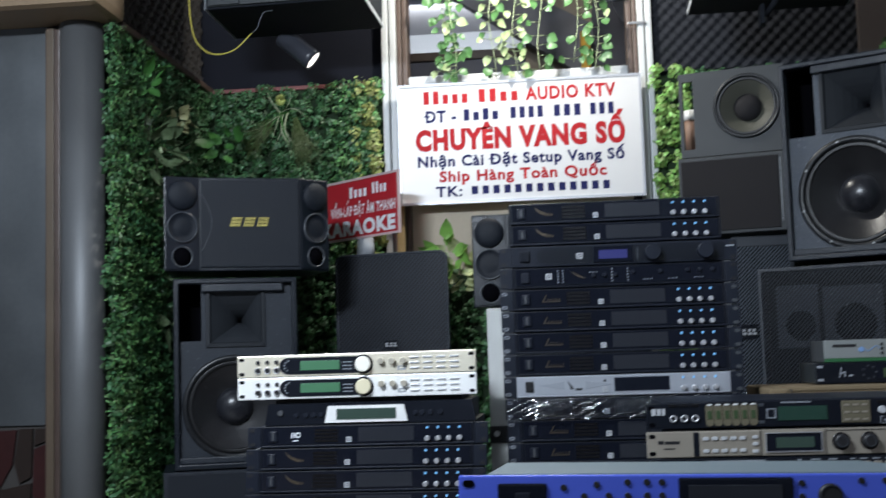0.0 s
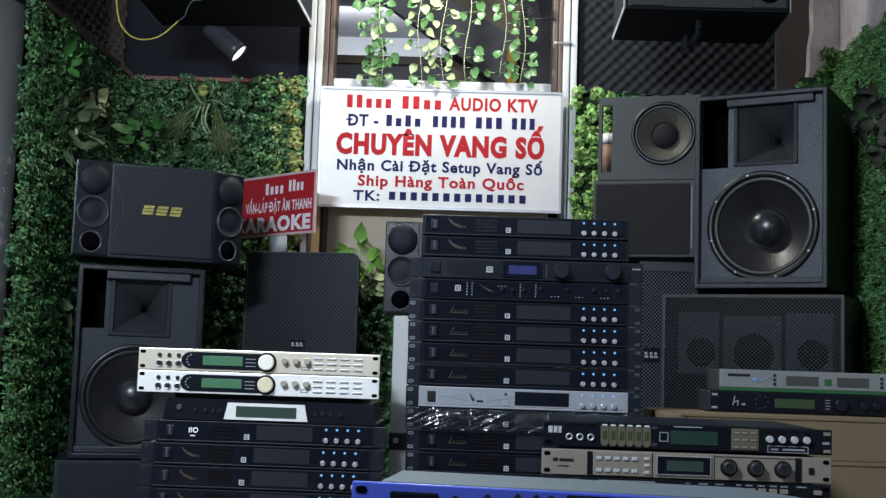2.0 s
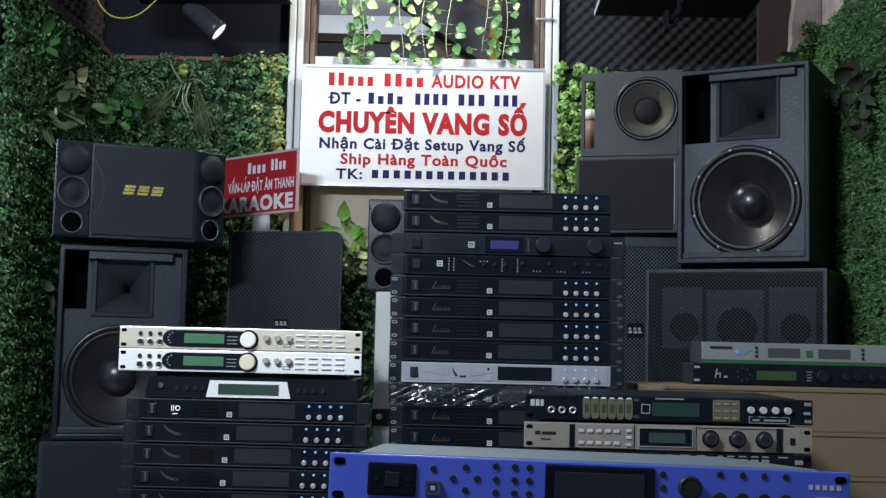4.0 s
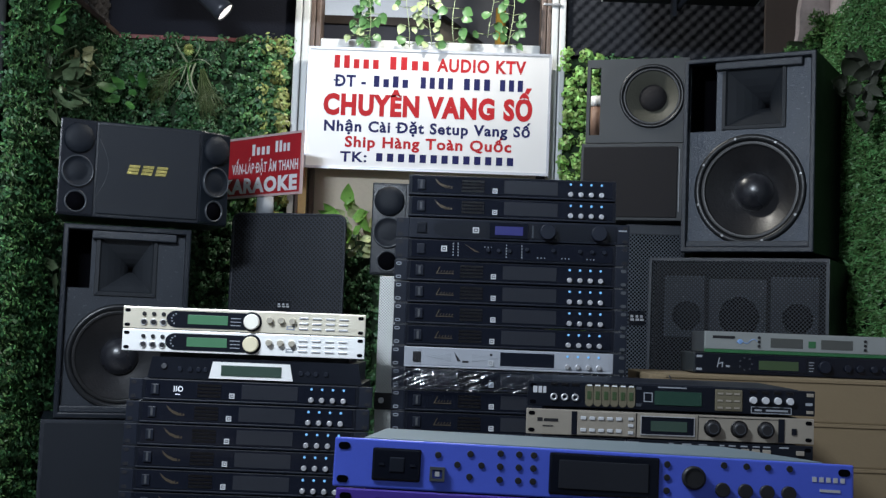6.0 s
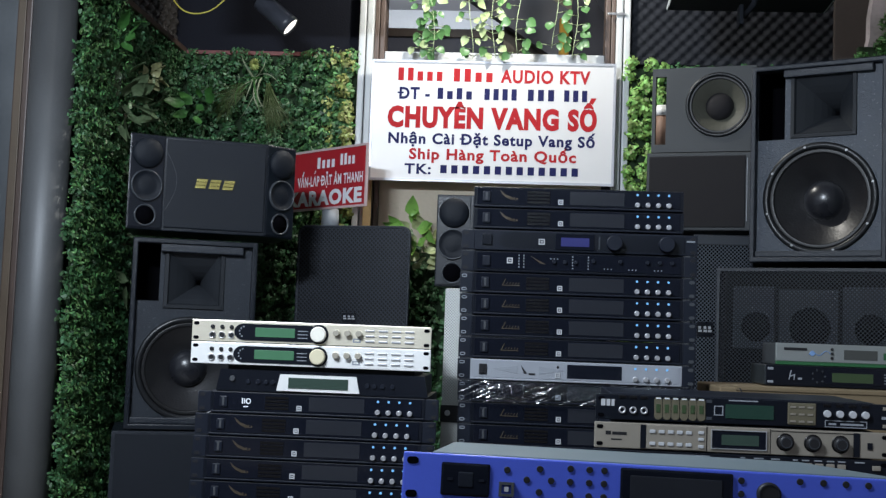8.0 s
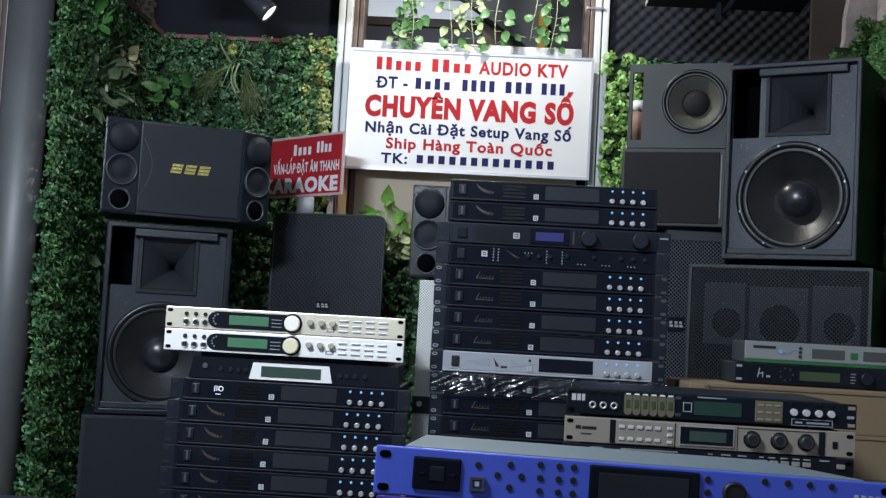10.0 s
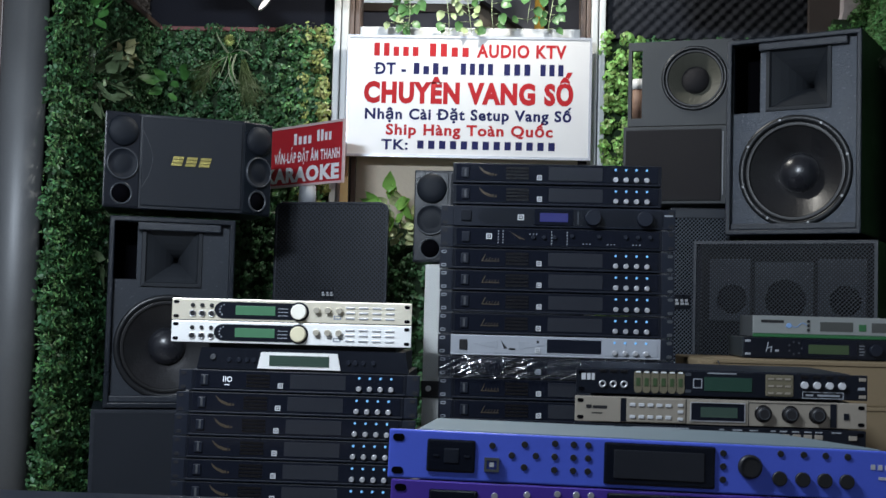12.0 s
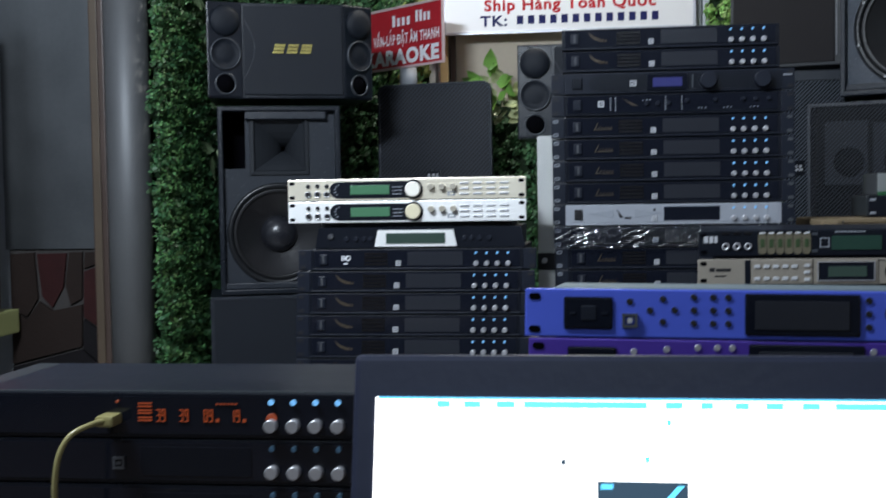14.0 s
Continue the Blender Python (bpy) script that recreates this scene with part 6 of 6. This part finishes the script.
part("plug", Shape().box(-0.080, -0.062, -0.030, -0.0055, 0.014, 0.025, 0.003), M_CABLE, cable)
part("cord", Shape().tube(curve_through([(-0.071 - 0.0, -0.026, 0.020), (-0.078, -0.040, 0.0195), (-0.092, -0.055, 0.012), (-0.101, -0.062, -0.006), (-0.105, -0.064, -0.035), (-0.106, -0.062, -0.07), (-0.104, -0.07, -0.0905), (-0.08, -0.12, -0.0905), (-0.05, -0.2, -0.0905)]), 0.0028, 8), M_CABLE, cable)

lap = thing("laptop", "open black laptop with a bright white screen on the desk", "laptop", pose(0.214, 0.552, 0.72))
part("base", Shape().box(-0.186, 0.186, -0.245, 0.005, 0.002, 0.022, 0.005), M_LAPTOP, lap)
part("keyboard", Shape().box(-0.165, 0.165, -0.125, -0.02, 0.0215, 0.0235, 0.0005), M_RUBBER, lap)
part("touchpad", Shape().box(-0.05, 0.05, -0.225, -0.15, 0.0215, 0.0228, 0.0005), M_EAR, lap)
lid = new("lid", mesh_of(Shape().box(-0.1865, 0.1865, 0.0, 0.008, 0.0, 0.216, 0.004), "lid", M_LAPTOP))
lid.parent = lap
lid.matrix_local = pose(0, 0.004, 0.0195, -14.5)
part("screen", Shape().box(-0.1725, 0.1725, -0.0006, 0.001, 0.016, 0.1905), M_SCREEN, lid, "white lit screen")
tb = Shape()
for a, b in ((-0.136, -0.128), (-0.120, -0.110), (-0.101, -0.09), (-0.085, -0.014), (-0.004, 0.006), (0.016, 0.023), (0.035, 0.043), (0.052, 0.062), (0.072, 0.082), (0.090, 0.120), (0.131, 0.14), (0.15, 0.16)):
    tb.box(a, b, -0.0011, -0.0005, 0.1845, 0.1885)
tb.box(-0.171, 0.171, -0.001, -0.0005, 0.1892, 0.1905)
part("toolbar", tb, M_SCREEN_CYAN, lid)
part("window_image", Shape().box(-0.043, 0.008, -0.0011, -0.0005, 0.10, 0.1435), M_SCREEN_DARK, lid)
part("image_line", Shape().prism([(-0.012, 0.126), (-0.008, 0.126), (0.006, 0.1415), (0.002, 0.1415)], -0.0014, -0.0011), M_SCREEN_CYAN, lid)
part("image_mark", Shape().box(-0.041, -0.034, -0.0014, -0.0011, 0.139, 0.142), M_SCREEN_CYAN, lid)
for x, z in ((-0.062, 0.152), (-0.0145, 0.154), (-0.002, 0.175)):
    part("cursor_mark", Shape().box(x - 0.0014, x + 0.0014, -0.0011, -0.0005, z, z + 0.0035), M_SCREEN_DARK if x < -0.05 else M_SCREEN_CYAN, lid)

# ---- spot lamp, wire, bulb, ceiling tube ----
sp = thing("spot_lamp", "black cylindrical spot lamp glowing at its mouth", "spot lamp", pose(-0.724, 4.30, 2.222))
tilt = Matrix.Translation((0.012, 0, 0.002)) @ (Vector((0.100, 0.002, -0.086)).to_track_quat("Y", "Z").to_matrix().to_4x4())
part("housing", Shape().lathe([(0, -0.162), (0.034, -0.162), (0.039, -0.156), (0.040, -0.03), (0.041, -0.028), (0.041, 0.0), (0.038, 0.0), (0.036, -0.016), (0, -0.016)], 32, tilt), M_SPOT, sp)
part("lens", Shape().lathe([(0, -0.005), (0.037, -0.005), (0.037, -0.010)], 24, tilt), M_LENS, sp, "glowing white lens")
part("arm", Shape().tube([(-0.055, 0.01, 0.085), (-0.06, 0.03, 0.14), (-0.06, 0.05, 0.69)], 0.007, 8).box(-0.085, -0.035, 0.03, 0.07, 0.15, 0.19, 0.004), M_BLACK, sp)
wire = thing("yellow_wire", "thin yellow wire hanging in a loop", "wire", pose(0, 0, 0))
part("strand", Shape().tube(curve_through([(-1.0749, 3.905, 2.95), (-1.0749, 3.905, 2.4944), (-1.0767, 3.905, 2.3454), (-1.0609, 3.905, 2.2337), (-1.0237, 3.905, 2.1797), (-0.9724, 3.905, 2.162), (-0.9113, 3.905, 2.1773), (-0.8505, 3.905, 2.2313)]), 0.0026, 6), M_YELLOW, wire)
part("tail", Shape().tube(curve_through([(-0.8505, 3.905, 2.2313), (-0.8288, 3.905, 2.2503), (-0.8201, 3.905, 2.2781), (-0.8043, 3.905, 2.305), (-0.7748, 3.905, 2.3086)]), 0.0020, 6), M_RIM, wire, "bare grey wire end")
lampt = thing("ceiling_lamp", "plain white ceiling tube fitting", "ceiling lamp", pose(-0.92, 0.55, 2.95))
part("body", Shape().box(-0.32, 0.32, -0.02, 0.02, -0.39, -0.33, 0.004), M_WHITE_PVC, lampt)
for x in (-0.2, 0.2):
    part("rod", Shape().tube([(x, 0, -0.335), (x, 0, 0)], 0.006, 8), M_STEEL, lampt)
bulb = thing("pendant_bulb", "white bulb hanging above the window", "lamp", pose(0.06, 4.06, 2.74))
part("glass", Shape().lathe([(0, -0.035), (0.02, -0.03), (0.034, -0.005), (0.03, 0.02), (0.014, 0.05), (0, 0.05)], 20, pose(0, 0, 0, 90)), M_BULB, bulb)
part("cord", Shape().tube([(0, 0, 0.05), (0, 0, 0.25)], 0.004, 6), M_RUBBER, bulb)


# ---- plants ----
def leaf_mesh(name, length, width, material, curl=0.25, heart=False):
    """A pointed leaf along +z with a folded midrib, bent outwards."""
    prof = [(0.0, 0.02), (0.08, 0.62 if heart else 0.35), (0.25, 1.0), (0.45, 0.95), (0.65, 0.7), (0.85, 0.32), (1.0, 0.0)]
    v, f = [], []
    for t, w in prof:
        y = -curl * length * t * t
        for s in (-1, 0, 1):
            v.append((s * w * width / 2, y + (0.10 * width if s == 0 else 0.0), t * length - (0.06 * length if heart and t < 0.1 and s else 0)))
    for i in range(len(prof) - 1):
        for s in (0, 1):
            a = i * 3 + s
            f.append((a, a + 1, a + 4, a + 3))
    me = bpy.data.meshes.new(name)
    me.from_pydata(v, [], f)
    me.materials.append(material)
    for p in me.polygons:
        p.use_smooth = True
    return me


STALK = mesh_of(Shape().tube([(0, 0, 0), (0, 0, 0.5), (0, 0, 1)], 0.0016, 5), "stalk", M_STEM)
IVY_MESHES = [leaf_mesh("leaf", 0.046, 0.038, M_IVY, 0.2, True), leaf_mesh("leaf", 0.043, 0.036, M_IVY_PALE, 0.3, True)]
rng = random.Random(5)
for n, (x, top, bottom, pale, lush) in enumerate(((-0.235, 2.93, 2.19, 0, 1.5), (-0.195, 2.93, 2.21, 0, 1.2), (-0.035, 2.93, 2.19, 1, 1.0), (0.06, 2.93, 2.19, 1, 1.2), (0.16, 2.93, 2.20, 0, 0.8), (0.305, 2.93, 2.24, 0, 0.8), (0.385, 2.93, 2.20, 0, 1.0))):
    yv = 4.60 + rng.uniform(-0.03, 0.03)
    vine = thing("ivy_vine", "hanging artificial ivy vine before the window", "ivy vine", pose(x, yv, 0), "hanging ivy vines")
    pts = [(0.012 * math.sin(z * 14 + n), 0.008 * math.cos(z * 11 + n), z) for z in np.linspace(top, bottom, 14)]
    part("stem", Shape().tube(pts, 0.0015, 5), M_STEM, vine)
    z = bottom + 0.01
    while z < top - 0.02:
        side = rng.choice((-1, 1))
        for s in (side, -side) if rng.random() < 0.45 * lush else (side,):
            reach, lift = rng.uniform(0.018, 0.042), rng.uniform(-0.004, 0.022)
            st_ = new("stalk", STALK)
            st_.parent = vine
            st_.matrix_local = Matrix.Translation((0.012 * math.sin(z * 14 + n), 0.008 * math.cos(z * 11 + n), z)) @ Vector((s * reach, 0.0, lift)).to_track_quat("Z", "Y").to_matrix().to_4x4() @ Matrix.Diagonal((1, 1, math.hypot(reach, lift), 1))
            lf = new("leaf", IVY_MESHES[1 if (pale and rng.random() < 0.75) or rng.random() < 0.12 else 0])
            lf.parent = vine
            lf.matrix_local = pose(s * reach + 0.012 * math.sin(z * 14 + n), 0.008 * math.cos(z * 11 + n), z + lift, rng.uniform(-20, 25), s * rng.uniform(110, 195), rng.uniform(-35, 35)) @ Matrix.Diagonal((1, 1, 1, 1)) @ Matrix.Scale(rng.uniform(0.7, 1.15), 4)
        z += rng.uniform(0.026, 0.046) / lush


def leafy_plant(name, label, centre, count, spread, length, width, material, seed, out=(0, -1, 0), droop=(100, 170)):
    rg = random.Random(seed)
    pl = thing(name, label, "plant", pose(*centre))
    me = [leaf_mesh("leaf", length * k, width * k, material, 0.35) for k in (0.8, 1.0, 1.2)]
    for i in range(count):
        a = 2 * math.pi * i / count + rg.uniform(-0.4, 0.4)
        lf = new("leaf", rg.choice(me))
        lf.parent = pl
        base = Vector((spread[0] * math.cos(a) * rg.random(), spread[1] * rg.uniform(-1, 0.2), spread[2] * math.sin(a) * rg.random()))
        way = Vector((math.cos(a), 0, math.sin(a))) * 0.8 + Vector(out) * rg.uniform(0.2, 0.9)
        az = way.normalized()
        ay = -(Vector(out).normalized() + Vector((rg.uniform(-0.4, 0.4), rg.uniform(-0.4, 0.4), rg.uniform(-0.4, 0.4))))
        ay = (ay - ay.dot(az) * az).normalized()
        ax = ay.cross(az)
        q = Matrix((ax, ay, az)).transposed().to_4x4()
        lf.matrix_local = Matrix.Translation(base) @ q @ pose(0, 0, 0, 0, 0, rg.uniform(-25, 25))
    part("stem", Shape().tube([(0, 0.05, 0), (0, 0.0, 0), (0.01, -0.02, -0.02)], 0.006, 6), M_STEM, pl)
    return pl


leafy_plant("broadleaf_plant", "silver-green broadleaf plant in the hedge", (-1.21, 3.97, 1.85), 22, (0.09, 0.07, 0.10), 0.098, 0.055, M_PALE_LEAF, 21, (0.7, -0.6, 0))
leafy_plant("broadleaf_plant", "pale broadleaf plant high in the hedge", (-1.21, 3.90, 2.08), 7, (0.05, 0.05, 0.05), 0.085, 0.055, M_FROND, 22, (0.7, -0.6, 0))
leafy_plant("broadleaf_plant", "small green broadleaf plant in the hedge corner", (-1.13, 4.55, 1.96), 8, (0.05, 0.05, 0.05), 0.085, 0.04, M_FROND, 23)
leafy_plant("variegated_plant", "pale variegated plant behind the black speaker", (-0.19, 4.52, 1.42), 26, (0.09, 0.05, 0.09), 0.07, 0.048, M_VARIEGATED, 24)
leafy_plant("broadleaf_plant", "bright green plant behind the black speaker", (-0.24, 4.50, 1.475), 14, (0.10, 0.05, 0.05), 0.075, 0.045, mat("bright_green_leaf", (0.22, 0.44, 0.09), 0.4, vary=0.4, scale=25, bump=0.1), 27)
leafy_plant("olive_plant", "dull olive leaf cluster in the grass wall", (1.545, 3.87, 1.93), 24, (0.06, 0.05, 0.10), 0.085, 0.050, M_OLIVE_LEAF, 25, (-0.42, -0.85, -0.12))
leafy_plant("cream_plant", "small cream and yellow leaf cluster in the hedge", (-1.20, 4.18, 1.985), 14, (0.03, 0.03, 0.03), 0.045, 0.034, mat("cream_leaf", (0.33, 0.33, 0.17), 0.45, vary=0.5, scale=40, bump=0.1), 28, (0.7, -0.6, 0))
leafy_plant("lower_plant", "small pale plant low in the hedge", (-1.21, 4.1, 1.22), 7, (0.03, 0.03, 0.05), 0.08, 0.035, M_PALE_LEAF, 26, (0.7, -0.6, 0))

spider = thing("spider_plant", "spider plant with pale stems and fine drooping fronds", "plant", pose(-0.905, 4.60, 2.09))
rg = random.Random(31)


def blade(parent, name, start, angle, length, width, bend, material, out):
    """A thin curved blade that leaves start at an angle in the plane of the wall and droops."""
    rows_ = []
    for k in range(8):
        t_ = k / 7
        a_ = math.radians(angle) + bend * t_ * t_
        rows_.append((start[0] + math.cos(a_) * length * t_, start[1] - out * math.sin(t_ * 2.6), start[2] + math.sin(a_) * length * t_, width * (1 - t_ ** 1.6) + 0.0006))
    return [[(x - w * 0.7, y, z - w * 0.5), (x, y - w * 0.4, z + w * 0.3), (x + w * 0.7, y, z + w * 0.5)] for x, y, z, w in rows_]


for i in range(15):
    up = i < 5
    an = rg.uniform(-10, 190) if up else rg.choice((rg.uniform(-115, -60), rg.uniform(-160, -100)))
    s = Shape()
    s.loft(blade(spider, "stem", (rg.uniform(-0.02, 0.02), 0, 0), an, rg.uniform(0.07, 0.13) if up else rg.uniform(0.10, 0.22), 0.0045, rg.uniform(-0.7, 0.7), None, rg.uniform(0.03, 0.07)))
    part("frond", s, M_WHITE_ROOT if i % 3 else M_FROND, spider)
for cx_, an0, spread_, ln0 in ((0.05, -72, 17, 0.20), (-0.05, -138, 22, 0.19)):
    fan = Shape()
    for k in range(70):
        an = an0 + spread_ * (2 * k / 69 - 1) + rg.uniform(-2, 2)
        fan.loft(blade(spider, "fan", (cx_ + rg.uniform(-0.012, 0.012), -0.01, -0.02 - rg.uniform(0, 0.05)), an, ln0 * rg.uniform(0.7, 1.0), 0.0022, rg.uniform(-0.25, 0.25), None, rg.uniform(0.02, 0.06)))
    part("frond_fan", fan, M_FERN, spider, "fan of fine dark fronds")
fl = Shape()
for k in range(16):
    fl.loft(blade(spider, "petal", (0.0, -0.04, 0.045), k * 22.5, 0.026, 0.009, 0.4, None, 0.02))
part("yellow_flower", fl, M_GRASS_LIME, spider, "yellow-green flower head")
pot = thing("wall_ornament", "small white and brown ornament in the hedge", "ornament", pose(0.735, 4.52, 1.86))
part("cap", Shape().lathe([(0, 0.10), (0.028, 0.095), (0.036, 0.075), (0.034, 0.055), (0, 0.055)], 18, pose(0, 0, 0.04, 90)), M_CERAMIC, pot)
part("jar", Shape().lathe([(0, 0.054), (0.030, 0.054), (0.034, 0.0), (0.028, -0.06), (0, -0.06)], 18, pose(0, 0, 0.04, 90)), M_CLAY, pot)
part("bowl", Shape().lathe([(0, -0.062), (0.02, -0.062), (0.036, -0.10), (0.03, -0.13), (0, -0.13)], 18, pose(0, 0, 0.04, 90)), M_CERAMIC, pot)
